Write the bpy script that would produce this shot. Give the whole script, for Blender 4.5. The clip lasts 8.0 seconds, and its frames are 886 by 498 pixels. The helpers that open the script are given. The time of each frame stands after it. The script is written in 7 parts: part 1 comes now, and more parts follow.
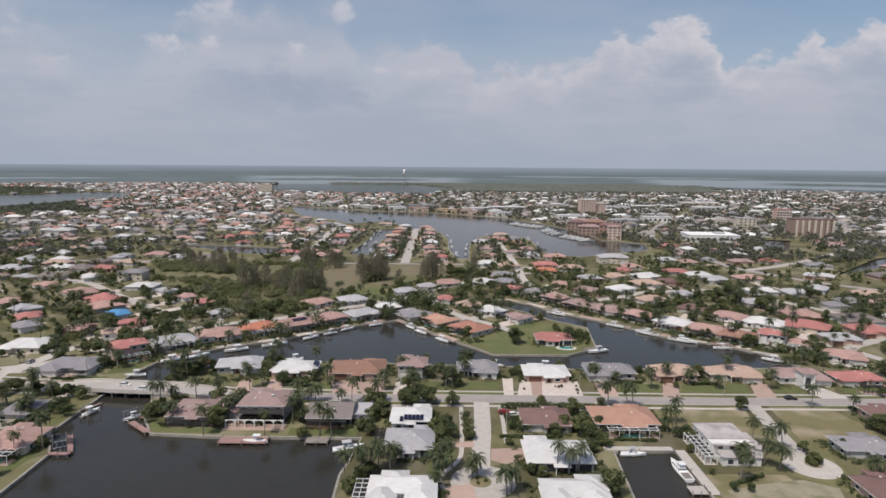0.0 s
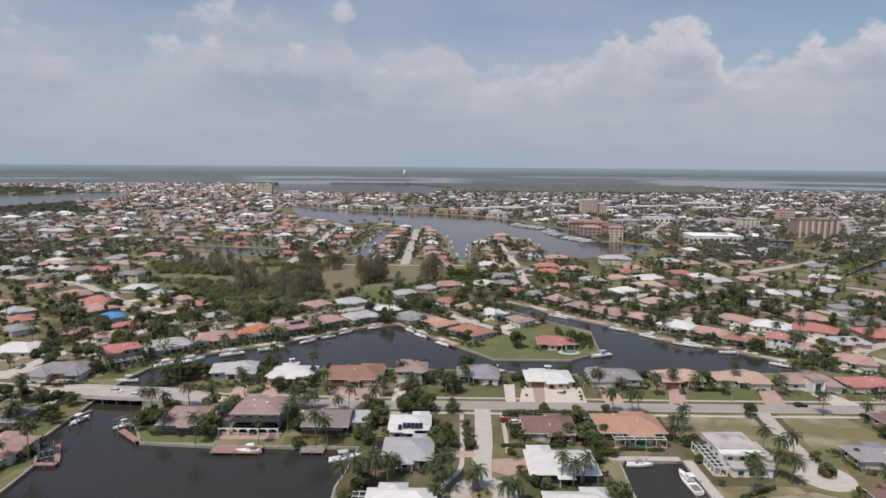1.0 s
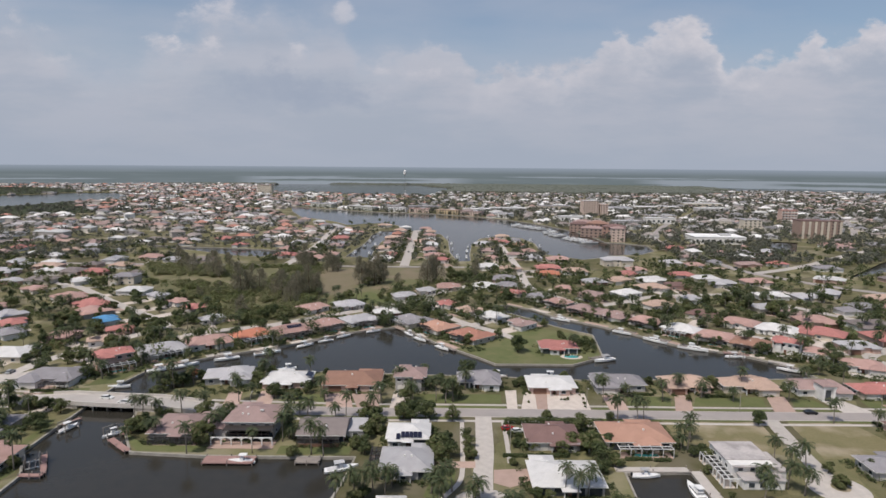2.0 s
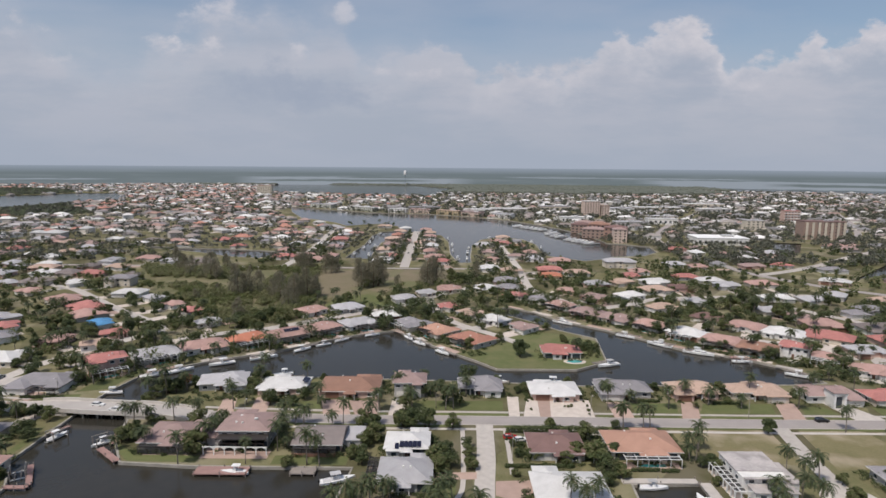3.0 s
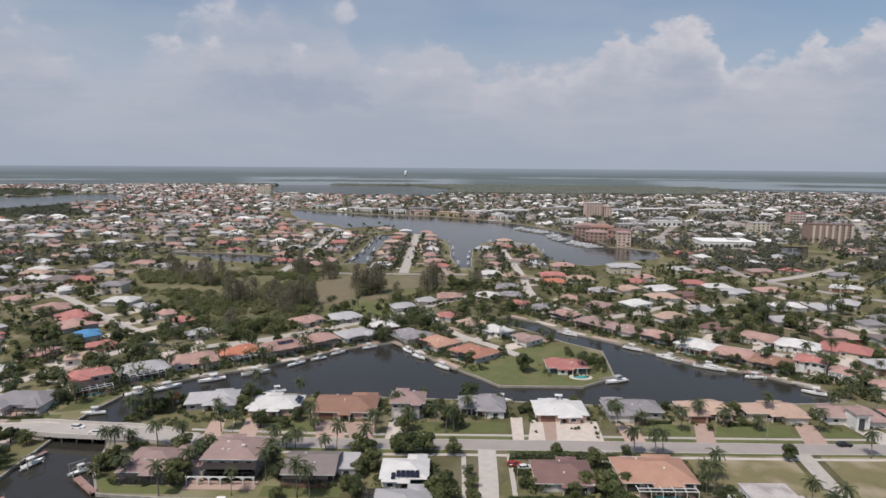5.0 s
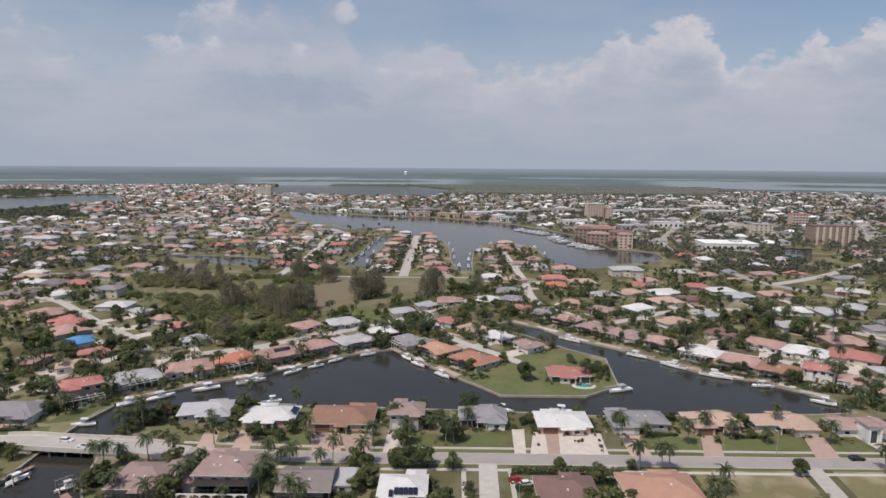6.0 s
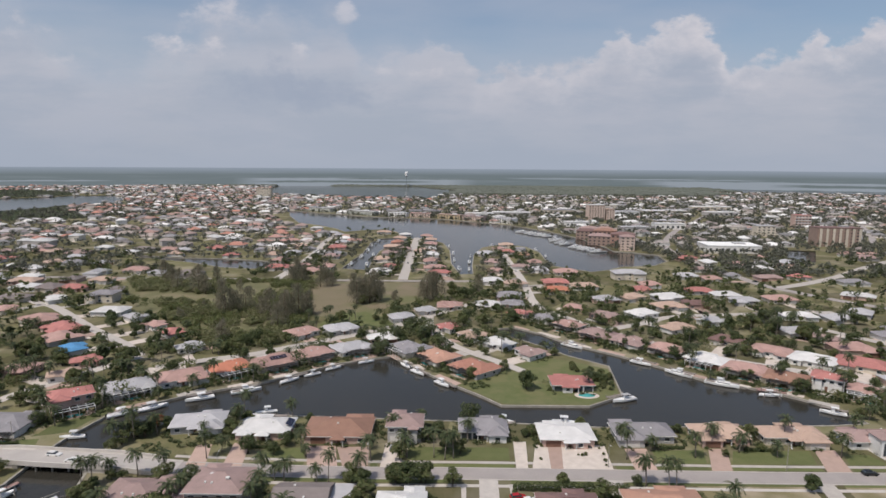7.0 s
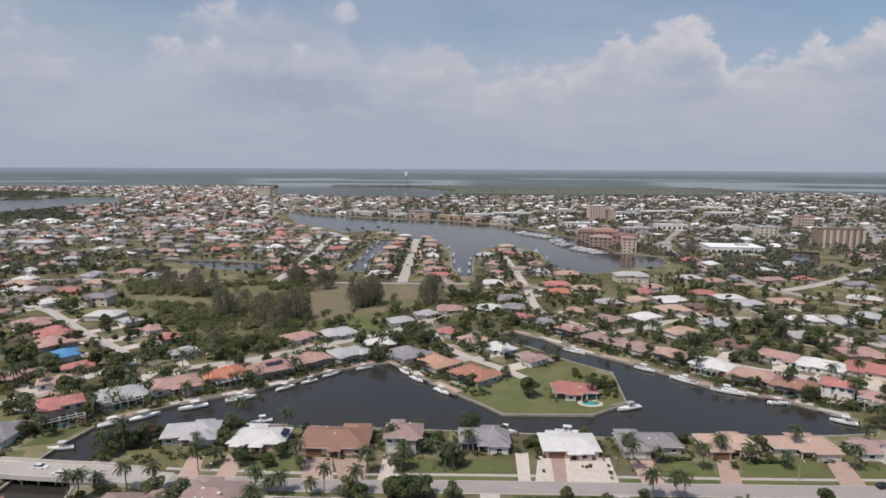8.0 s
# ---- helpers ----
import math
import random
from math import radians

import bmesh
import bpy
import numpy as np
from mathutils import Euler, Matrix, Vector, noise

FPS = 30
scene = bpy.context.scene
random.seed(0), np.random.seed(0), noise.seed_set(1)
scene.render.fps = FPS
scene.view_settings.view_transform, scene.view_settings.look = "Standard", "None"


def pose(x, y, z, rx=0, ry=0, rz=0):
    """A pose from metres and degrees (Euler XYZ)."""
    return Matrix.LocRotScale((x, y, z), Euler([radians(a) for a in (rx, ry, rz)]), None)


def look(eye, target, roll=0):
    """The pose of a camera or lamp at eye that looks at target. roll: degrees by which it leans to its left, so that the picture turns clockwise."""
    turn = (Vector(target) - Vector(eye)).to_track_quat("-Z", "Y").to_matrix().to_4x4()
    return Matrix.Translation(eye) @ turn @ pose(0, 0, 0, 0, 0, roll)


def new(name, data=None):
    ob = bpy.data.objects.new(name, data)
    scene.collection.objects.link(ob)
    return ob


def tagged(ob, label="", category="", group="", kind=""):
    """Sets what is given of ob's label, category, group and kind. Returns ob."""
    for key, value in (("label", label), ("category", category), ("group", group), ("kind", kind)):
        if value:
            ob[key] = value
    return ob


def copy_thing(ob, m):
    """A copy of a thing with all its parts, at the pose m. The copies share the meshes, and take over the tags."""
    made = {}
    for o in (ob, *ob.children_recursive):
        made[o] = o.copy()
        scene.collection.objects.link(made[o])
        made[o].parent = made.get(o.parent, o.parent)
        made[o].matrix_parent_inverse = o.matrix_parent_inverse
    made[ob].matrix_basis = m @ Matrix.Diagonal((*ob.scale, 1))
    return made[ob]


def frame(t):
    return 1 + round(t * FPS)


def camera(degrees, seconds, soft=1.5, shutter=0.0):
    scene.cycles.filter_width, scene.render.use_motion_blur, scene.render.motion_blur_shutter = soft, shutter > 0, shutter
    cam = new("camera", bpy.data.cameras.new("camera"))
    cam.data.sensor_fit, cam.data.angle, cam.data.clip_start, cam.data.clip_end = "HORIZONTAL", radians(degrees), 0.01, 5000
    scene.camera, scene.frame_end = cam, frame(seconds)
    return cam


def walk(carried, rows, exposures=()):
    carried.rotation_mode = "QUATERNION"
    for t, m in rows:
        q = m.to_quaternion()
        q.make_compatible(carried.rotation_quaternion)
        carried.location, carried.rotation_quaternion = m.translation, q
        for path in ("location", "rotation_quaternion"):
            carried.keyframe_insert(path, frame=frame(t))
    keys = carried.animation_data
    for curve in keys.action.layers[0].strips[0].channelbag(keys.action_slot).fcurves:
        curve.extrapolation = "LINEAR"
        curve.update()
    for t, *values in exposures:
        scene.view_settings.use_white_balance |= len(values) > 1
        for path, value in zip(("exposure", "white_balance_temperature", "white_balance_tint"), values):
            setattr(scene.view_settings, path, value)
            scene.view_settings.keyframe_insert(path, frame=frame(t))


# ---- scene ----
cam = camera(73.0, 8.0, soft=1.55)
PATH = [
    (0, (-0.49, 1.30, 86.25), 8.07, 0.0, 0.45),
    (0.5, (-0.38, 4.40, 86.27), 8.06, 0.0, 0.45),
    (1, (-0.28, 7.48, 86.28), 8.05, 0.05, 0.45),
    (1.5, (-0.20, 10.53, 86.29), 8.04, 0.06, 0.45),
    (3, (-0.02, 19.57, 86.33), 7.99, 0.12, 0.45),
    (3.5, (-0.05, 22.57, 86.85), 8.0, 0.13, 0.45),
    (4, (0.0, 25.58, 87.70), 8.02, 0.15, 0.45),
    (4.5, (0.12, 28.66, 88.53), 8.03, 0.18, 0.45),
    (6, (0.56, 37.96, 91.0), 8.06, 0.25, 0.4),
    (6.5, (0.76, 41.06, 91.77), 8.05, 0.28, 0.38),
    (7, (0.92, 44.20, 92.55), 8.04, 0.3, 0.36),
    (7.5, (1.04, 47.45, 93.12), 8.03, 0.31, 0.34),
    (8, (1.06, 50.47, 93.32), 8.03, 0.32, 0.33),
]
# eye, degrees down, degrees to the left, lean
walk(cam, [(t, pose(*eye, 0, 0, left) @ pose(0, 0, 0, 90 - down) @ pose(0, 0, 0, 0, 0, lean)) for t, eye, down, left, lean in PATH])

# ---- light: hazy midday sun under a sky with thin cloud ----
SUN_UP, SUN_AZ = 60.0, 222.0
sun = new("sun", bpy.data.lights.new("sun", "SUN"))
sun.data.energy, sun.data.angle, sun.data.color = 3.33, radians(0.8), (1.0, 0.918, 0.83)
_e, _a = radians(SUN_UP), radians(SUN_AZ)
SUN_AT = Vector((math.sin(_a) * math.cos(_e), math.cos(_a) * math.cos(_e), math.sin(_e)))
sun.matrix_world = look(SUN_AT * 300, (0, 0, 0))


def sky_world():
    w = bpy.data.worlds.new("sky")
    scene.world = w
    w.use_nodes = True
    nt = w.node_tree
    nt.nodes.clear()
    N, L = nt.nodes.new, nt.links.new

    def math_node(op, a, b=None, c=None):
        n = N("ShaderNodeMath")
        n.operation = op
        for i, v in enumerate((a, b, c)):
            if v is None:
                continue
            if isinstance(v, (int, float)):
                n.inputs[i].default_value = v
            else:
                L(v, n.inputs[i])
        return n.outputs[0]

    def ramp(fac, *stops):
        n = N("ShaderNodeValToRGB")
        el = n.color_ramp.elements
        while len(el) < len(stops):
            el.new(0.5)
        for e, (p, c) in zip(el, stops):
            e.position = p
            e.color = (*c, 1) if isinstance(c, tuple) else (c, c, c, 1)
        L(fac, n.inputs[0])
        return n.outputs[0]

    def mix(fac, a, b):
        n = N("ShaderNodeMix")
        n.data_type = "RGBA"
        L(fac, n.inputs[0])
        for k, v in ((6, a), (7, b)):
            if isinstance(v, tuple):
                n.inputs[k].default_value = (*v, 1)
            else:
                L(v, n.inputs[k])
        return n.outputs[2]

    def clouds(vec, scale, detail, rough, seed):
        n = N("ShaderNodeTexNoise")
        n.noise_dimensions = "4D"
        n.inputs["W"].default_value = seed
        n.inputs["Scale"].default_value, n.inputs["Detail"].default_value, n.inputs["Roughness"].default_value = scale, detail, rough
        L(vec, n.inputs["Vector"])
        return n.outputs[0]

    tc = N("ShaderNodeTexCoord")
    sep = N("ShaderNodeSeparateXYZ")
    L(tc.outputs["Generated"], sep.inputs[0])
    x, y, z = sep.outputs
    depth = math_node("MAXIMUM", math_node("ABSOLUTE", y), 0.2)
    u, v = math_node("DIVIDE", x, depth), math_node("DIVIDE", z, depth)
    comb = N("ShaderNodeCombineXYZ")
    L(u, comb.inputs[0])
    L(math_node("MULTIPLY", v, 1.7), comb.inputs[1])
    uv = comb.outputs[0]
    flat = N("ShaderNodeCombineXYZ")
    L(u, flat.inputs[0])
    L(math_node("MULTIPLY", v, 4.0), flat.inputs[1])

    sky = N("ShaderNodeTexSky")
    sky.sky_type, sky.sun_disc = "NISHITA", False
    sky.sun_elevation, sky.sun_rotation = radians(SUN_UP), radians(SUN_AZ)
    sky.air_density, sky.dust_density, sky.ozone_density = 1.0, 2.0, 1.0
    blue = N("ShaderNodeVectorMath")
    blue.operation = "SCALE"
    L(sky.outputs[0], blue.inputs[0])
    blue.inputs["Scale"].default_value = 0.108
    # thin grey veil with clearer blue higher up and to the right
    veil_n = clouds(flat.outputs[0], 2.4, 5, 0.5, 3.1)
    high = math_node("MULTIPLY_ADD", v, -2.6, math_node("MULTIPLY_ADD", u, -0.25, 1.25))
    veil = ramp(math_node("MULTIPLY_ADD", veil_n, 1.2, math_node("MULTIPLY_ADD", high, 0.75, -0.72)), (0.15, 0.12), (0.80, 1.0))
    grey = mix(ramp(clouds(flat.outputs[0], 2.6, 4, 0.5, 8.4), (0.35, 0.0), (0.65, 1.0)), (0.392, 0.440, 0.545), (0.458, 0.480, 0.560))
    col = mix(veil, blue.outputs[0], grey)
    rag = math_node("SUBTRACT", clouds(uv, 19.0, 9, 0.60, 5.3), 0.5)
    broad = math_node("SUBTRACT", clouds(uv, 6.0, 3, 0.5, 2.2), 0.5)
    lit = math_node("SUBTRACT", clouds(uv, 22.0, 5, 0.6, 1.7), 0.5)

    def cloud(col, cu, cv, ru, rv, strength, dark, light, soft=0.0):
        """A heap of cloud round a direction: a crisp lit top, a base that melts into the haze."""
        du = math_node("DIVIDE", math_node("SUBTRACT", u, cu), ru)
        dv = math_node("DIVIDE", math_node("SUBTRACT", v, cv), rv)
        r = math_node("SQRT", math_node("ADD", math_node("MULTIPLY", du, du), math_node("MULTIPLY", dv, dv)))
        edge = math_node("ADD", math_node("SUBTRACT", 1.0, r), math_node("ADD", math_node("MULTIPLY", rag, 2.6), math_node("ADD", math_node("MULTIPLY", lit, 2.4), math_node("MULTIPLY", broad, 0.9))))
        width = math_node("MAXIMUM", math_node("MULTIPLY_ADD", dv, -0.55, 0.62 + soft), 0.22 + soft)
        cover = N("ShaderNodeMapRange")
        cover.interpolation_type = "SMOOTHSTEP"
        L(math_node("DIVIDE", edge, width), cover.inputs[0])
        bright = math_node("MULTIPLY_ADD", dv, 0.45, math_node("MULTIPLY_ADD", lit, 2.4, 0.42))
        return mix(math_node("MULTIPLY", cover.outputs[0], strength), col, mix(ramp(bright, (0.0, 0.0), (1.0, 1.0)), dark, light))

    slate, pale = (0.318, 0.368, 0.472), (0.352, 0.396, 0.492)
    lilac, milky, white = (0.405, 0.436, 0.518), (0.478, 0.488, 0.556), (0.690, 0.655, 0.690)
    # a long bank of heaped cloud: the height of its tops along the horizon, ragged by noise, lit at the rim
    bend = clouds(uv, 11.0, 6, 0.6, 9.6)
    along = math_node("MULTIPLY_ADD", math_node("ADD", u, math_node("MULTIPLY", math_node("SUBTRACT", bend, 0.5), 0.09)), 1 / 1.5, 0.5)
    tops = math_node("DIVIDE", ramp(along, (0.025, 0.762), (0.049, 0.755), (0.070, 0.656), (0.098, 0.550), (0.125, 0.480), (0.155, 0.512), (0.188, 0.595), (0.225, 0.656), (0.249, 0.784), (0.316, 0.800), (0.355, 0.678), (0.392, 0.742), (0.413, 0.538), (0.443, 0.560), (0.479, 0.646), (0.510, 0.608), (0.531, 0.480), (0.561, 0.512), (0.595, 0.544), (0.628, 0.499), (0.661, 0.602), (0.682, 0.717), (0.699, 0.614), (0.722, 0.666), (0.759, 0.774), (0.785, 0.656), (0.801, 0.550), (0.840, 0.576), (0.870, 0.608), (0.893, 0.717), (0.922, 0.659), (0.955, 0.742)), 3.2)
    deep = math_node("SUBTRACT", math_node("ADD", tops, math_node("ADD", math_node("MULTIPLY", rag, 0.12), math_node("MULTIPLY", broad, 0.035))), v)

    def smooth(value, lo, hi):
        n = N("ShaderNodeMapRange")
        n.interpolation_type = "SMOOTHSTEP"
        n.inputs["From Min"].default_value, n.inputs["From Max"].default_value = lo, hi
        L(value, n.inputs[0])
        return n.outputs[0]

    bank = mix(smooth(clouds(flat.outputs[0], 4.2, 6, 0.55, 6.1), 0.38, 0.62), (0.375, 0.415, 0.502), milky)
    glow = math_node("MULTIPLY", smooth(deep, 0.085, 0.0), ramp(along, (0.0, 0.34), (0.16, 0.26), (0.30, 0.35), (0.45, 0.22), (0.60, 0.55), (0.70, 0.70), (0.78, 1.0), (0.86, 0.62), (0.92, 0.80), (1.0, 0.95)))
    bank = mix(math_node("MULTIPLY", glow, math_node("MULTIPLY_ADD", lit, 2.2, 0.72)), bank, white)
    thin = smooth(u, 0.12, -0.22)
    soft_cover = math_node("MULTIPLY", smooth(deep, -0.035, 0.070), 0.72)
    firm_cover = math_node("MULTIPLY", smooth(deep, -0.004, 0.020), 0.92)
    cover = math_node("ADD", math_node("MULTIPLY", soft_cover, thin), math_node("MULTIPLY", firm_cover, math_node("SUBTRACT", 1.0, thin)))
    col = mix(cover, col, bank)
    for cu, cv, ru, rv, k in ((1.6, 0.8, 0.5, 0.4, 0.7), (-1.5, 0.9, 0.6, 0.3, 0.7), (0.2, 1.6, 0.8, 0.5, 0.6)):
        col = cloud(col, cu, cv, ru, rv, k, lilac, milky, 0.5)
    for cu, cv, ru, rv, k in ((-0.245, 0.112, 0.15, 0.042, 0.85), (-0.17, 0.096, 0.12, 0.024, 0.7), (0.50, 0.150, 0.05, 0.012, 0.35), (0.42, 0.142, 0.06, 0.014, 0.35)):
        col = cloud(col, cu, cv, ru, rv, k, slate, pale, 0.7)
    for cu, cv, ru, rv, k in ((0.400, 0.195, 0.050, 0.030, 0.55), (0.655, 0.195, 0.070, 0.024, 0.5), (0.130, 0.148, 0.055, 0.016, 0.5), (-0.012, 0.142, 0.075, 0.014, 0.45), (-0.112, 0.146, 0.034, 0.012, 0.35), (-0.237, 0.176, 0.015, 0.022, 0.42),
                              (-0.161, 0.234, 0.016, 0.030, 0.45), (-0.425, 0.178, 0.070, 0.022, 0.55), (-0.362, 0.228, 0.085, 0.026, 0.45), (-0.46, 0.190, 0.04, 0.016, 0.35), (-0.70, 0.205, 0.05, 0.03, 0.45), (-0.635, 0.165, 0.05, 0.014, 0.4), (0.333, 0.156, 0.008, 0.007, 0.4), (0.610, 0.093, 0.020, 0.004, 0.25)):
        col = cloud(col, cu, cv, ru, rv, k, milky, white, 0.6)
    low = ramp(v, (0.0, 1.0), (0.13, 0.0))
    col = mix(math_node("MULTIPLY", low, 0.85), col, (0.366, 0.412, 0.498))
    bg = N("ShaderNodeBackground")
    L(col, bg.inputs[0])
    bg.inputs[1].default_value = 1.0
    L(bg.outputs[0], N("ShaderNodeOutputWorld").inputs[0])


sky_world()

# ---- materials ----
def surface(name, col, col2=None, scale=0.6, fine=8.0, rough=0.8, bump=0.0, metal=0.0, spec=0.3, vary=0.0, col3=None, patch=0.05):
    """A weathered surface: two tones mixed by coarse and fine noise, an optional third tone in large patches, a shift from thing to thing."""
    m = bpy.data.materials.new(name)
    m.use_nodes = True
    nt = m.node_tree
    N, L = nt.nodes.new, nt.links.new
    p = nt.nodes["Principled BSDF"]
    p.inputs["Roughness"].default_value, p.inputs["Metallic"].default_value = rough, metal
    p.inputs["Specular IOR Level"].default_value = spec
    col2 = col2 or tuple(c * 0.8 for c in col)
    geo = N("ShaderNodeNewGeometry")
    n1, n2 = N("ShaderNodeTexNoise"), N("ShaderNodeTexNoise")
    for n, s in ((n1, scale), (n2, fine)):
        n.inputs["Scale"].default_value, n.inputs["Detail"].default_value = s, 3
        L(geo.outputs["Position"], n.inputs["Vector"])
    mx = N("ShaderNodeMath")
    mx.operation = "MULTIPLY_ADD"
    L(n1.outputs[0], mx.inputs[0])
    mx.inputs[1].default_value = 0.6
    half = N("ShaderNodeMath")
    half.operation = "MULTIPLY"
    L(n2.outputs[0], half.inputs[0])
    half.inputs[1].default_value = 0.4
    L(half.outputs[0], mx.inputs[2])
    rmp = N("ShaderNodeMapRange")
    rmp.inputs["From Min"].default_value, rmp.inputs["From Max"].default_value = 0.33, 0.67
    L(mx.outputs[0], rmp.inputs[0])
    mc = N("ShaderNodeMix")
    mc.data_type = "RGBA"
    L(rmp.outputs[0], mc.inputs[0])
    mc.inputs[6].default_value, mc.inputs[7].default_value = (*col, 1), (*col2, 1)
    out = mc.outputs[2]
    if col3:
        n3 = N("ShaderNodeTexNoise")
        n3.inputs["Scale"].default_value, n3.inputs["Detail"].default_value = patch, 4
        L(geo.outputs["Position"], n3.inputs["Vector"])
        r3 = N("ShaderNodeMapRange")
        r3.inputs["From Min"].default_value, r3.inputs["From Max"].default_value = 0.48, 0.62
        L(n3.outputs[0], r3.inputs[0])
        m3 = N("ShaderNodeMix")
        m3.data_type = "RGBA"
        L(r3.outputs[0], m3.inputs[0])
        L(out, m3.inputs[6])
        m3.inputs[7].default_value = (*col3, 1)
        out = m3.outputs[2]
    if vary:
        info, hsv, rng = N("ShaderNodeObjectInfo"), N("ShaderNodeHueSaturation"), N("ShaderNodeMapRange")
        L(info.outputs["Random"], rng.inputs[0])
        rng.inputs["To Min"].default_value, rng.inputs["To Max"].default_value = 1 - vary, 1 + vary
        L(rng.outputs[0], hsv.inputs["Value"])
        L(out, hsv.inputs["Color"])
        out = hsv.outputs[0]
    L(out, p.inputs["Base Color"])
    if bump:
        b = N("ShaderNodeBump")
        b.inputs["Strength"].default_value, b.inputs["Distance"].default_value = bump, 0.05
        L(n2.outputs[0], b.inputs["Height"])
        L(b.outputs[0], p.inputs["Normal"])
    return m


def island_mix(name, cols, rough=0.8, spec=0.2):
    """One of several tones for each loose piece of a joined mesh."""
    m = bpy.data.materials.new(name)
    m.use_nodes = True
    nt = m.node_tree
    N, L = nt.nodes.new, nt.links.new
    p = nt.nodes["Principled BSDF"]
    p.inputs["Roughness"].default_value, p.inputs["Specular IOR Level"].default_value = rough, spec
    geo, cr, noi, hs, rg = N("ShaderNodeNewGeometry"), N("ShaderNodeValToRGB"), N("ShaderNodeTexNoise"), N("ShaderNodeHueSaturation"), N("ShaderNodeMapRange")
    cr.color_ramp.interpolation = "CONSTANT"
    el = cr.color_ramp.elements
    while len(el) < len(cols):
        el.new(0.5)
    for i, (e, c) in enumerate(zip(el, cols)):
        e.position, e.color = i / len(cols), (*c, 1)
    L(geo.outputs["Random Per Island"], cr.inputs[0])
    noi.inputs["Scale"].default_value = 0.7
    L(geo.outputs["Position"], noi.inputs["Vector"])
    L(noi.outputs[0], rg.inputs[0])
    rg.inputs["To Min"].default_value, rg.inputs["To Max"].default_value = 0.75, 1.25
    L(rg.outputs[0], hs.inputs["Value"])
    L(cr.outputs[0], hs.inputs["Color"])
    L(hs.outputs[0], p.inputs["Base Color"])
    return m


def tiled_roof(name, col, col2, course=0.33):
    """Roof covering: noise-worn colour with raised courses."""
    m = surface(name, col, col2, 0.35, 3.0, 0.75, 0, 0, 0.25, 0.10)
    nt = m.node_tree
    N, L = nt.nodes.new, nt.links.new
    tc, wv, b = N("ShaderNodeTexCoord"), N("ShaderNodeTexWave"), N("ShaderNodeBump")
    wv.bands_direction = "Z"
    wv.inputs["Scale"].default_value = 0.314 / course * 2.2
    L(tc.outputs["Object"], wv.inputs["Vector"])
    b.inputs["Strength"].default_value, b.inputs["Distance"].default_value = 0.6, 0.06
    L(wv.outputs[1], b.inputs["Height"])
    L(b.outputs[0], nt.nodes["Principled BSDF"].inputs["Normal"])
    return m


def water_material():
    m = surface("canal_water", (0.030, 0.029, 0.025), (0.040, 0.037, 0.030), 0.02, 0.3, 0.12, 0, 0, 0.5)
    m.node_tree.nodes["Principled BSDF"].inputs["IOR"].default_value = 1.33
    nt = m.node_tree
    N, L = nt.nodes.new, nt.links.new
    geo, n, b = N("ShaderNodeNewGeometry"), N("ShaderNodeTexNoise"), N("ShaderNodeBump")
    n.inputs["Scale"].default_value, n.inputs["Detail"].default_value = 0.9, 4
    L(geo.outputs["Position"], n.inputs["Vector"])
    b.inputs["Strength"].default_value, b.inputs["Distance"].default_value = 0.22, 0.10
    L(n.outputs[0], b.inputs["Height"])
    L(b.outputs[0], nt.nodes["Principled BSDF"].inputs["Normal"])
    return m


def ground_material():
    """Lawns and sandy soil: a tone of its own for each plot, with worn dry patches."""
    m = surface("lawn_and_soil", (0.105, 0.11, 0.05), (0.175, 0.155, 0.09), 0.12, 1.3, 0.95, 0.3, 0, 0.1, 0, (0.205, 0.185, 0.125), 0.04)
    nt = m.node_tree
    N, L = nt.nodes.new, nt.links.new
    p = nt.nodes["Principled BSDF"]
    old = p.inputs["Base Color"].links[0].from_socket
    geo, vo, sep, mr, hs = N("ShaderNodeNewGeometry"), N("ShaderNodeTexVoronoi"), N("ShaderNodeSeparateColor"), N("ShaderNodeMapRange"), N("ShaderNodeHueSaturation")
    vo.inputs["Scale"].default_value = 0.045
    L(geo.outputs["Position"], vo.inputs["Vector"])
    L(vo.outputs["Color"], sep.inputs[0])
    L(sep.outputs[0], mr.inputs[0])
    mr.inputs["To Min"].default_value, mr.inputs["To Max"].default_value = 0.65, 1.25
    L(mr.outputs[0], hs.inputs["Value"])
    L(old, hs.inputs["Color"])
    L(hs.outputs[0], p.inputs["Base Color"])
    return m


M_GROUND, M_WATER = ground_material(), water_material()
M_ASPHALT = surface("weathered_asphalt", (0.345, 0.315, 0.30), (0.285, 0.26, 0.25), 0.15, 2.0, 0.9, 0.1)
M_CONCRETE = surface("pale_concrete", (0.49, 0.455, 0.42), (0.39, 0.36, 0.335), 0.5, 4.0, 0.9, 0.1, vary=0.08)
M_SEAWALL = surface("seawall_concrete", (0.36, 0.335, 0.295), (0.22, 0.21, 0.185), 0.4, 3.0, 0.9, 0.2)
M_PAVER = surface("pink_pavers", (0.44, 0.32, 0.27), (0.36, 0.265, 0.225), 0.4, 5.0, 0.9, 0.1, vary=0.12)
M_SHELL = surface("crushed_shell_drive", (0.60, 0.54, 0.485), (0.47, 0.41, 0.365), 0.4, 5.0, 0.95, 0.2)
M_GRASS = surface("mown_grass", (0.10, 0.125, 0.045), (0.15, 0.155, 0.07), 0.25, 2.5, 0.95, 0.3, vary=0.2, col3=(0.155, 0.155, 0.072), patch=0.09)
M_LAWN = surface("watered_lawn", (0.088, 0.108, 0.038), (0.128, 0.134, 0.058), 0.25, 2.5, 0.95, 0.3, vary=0.15)
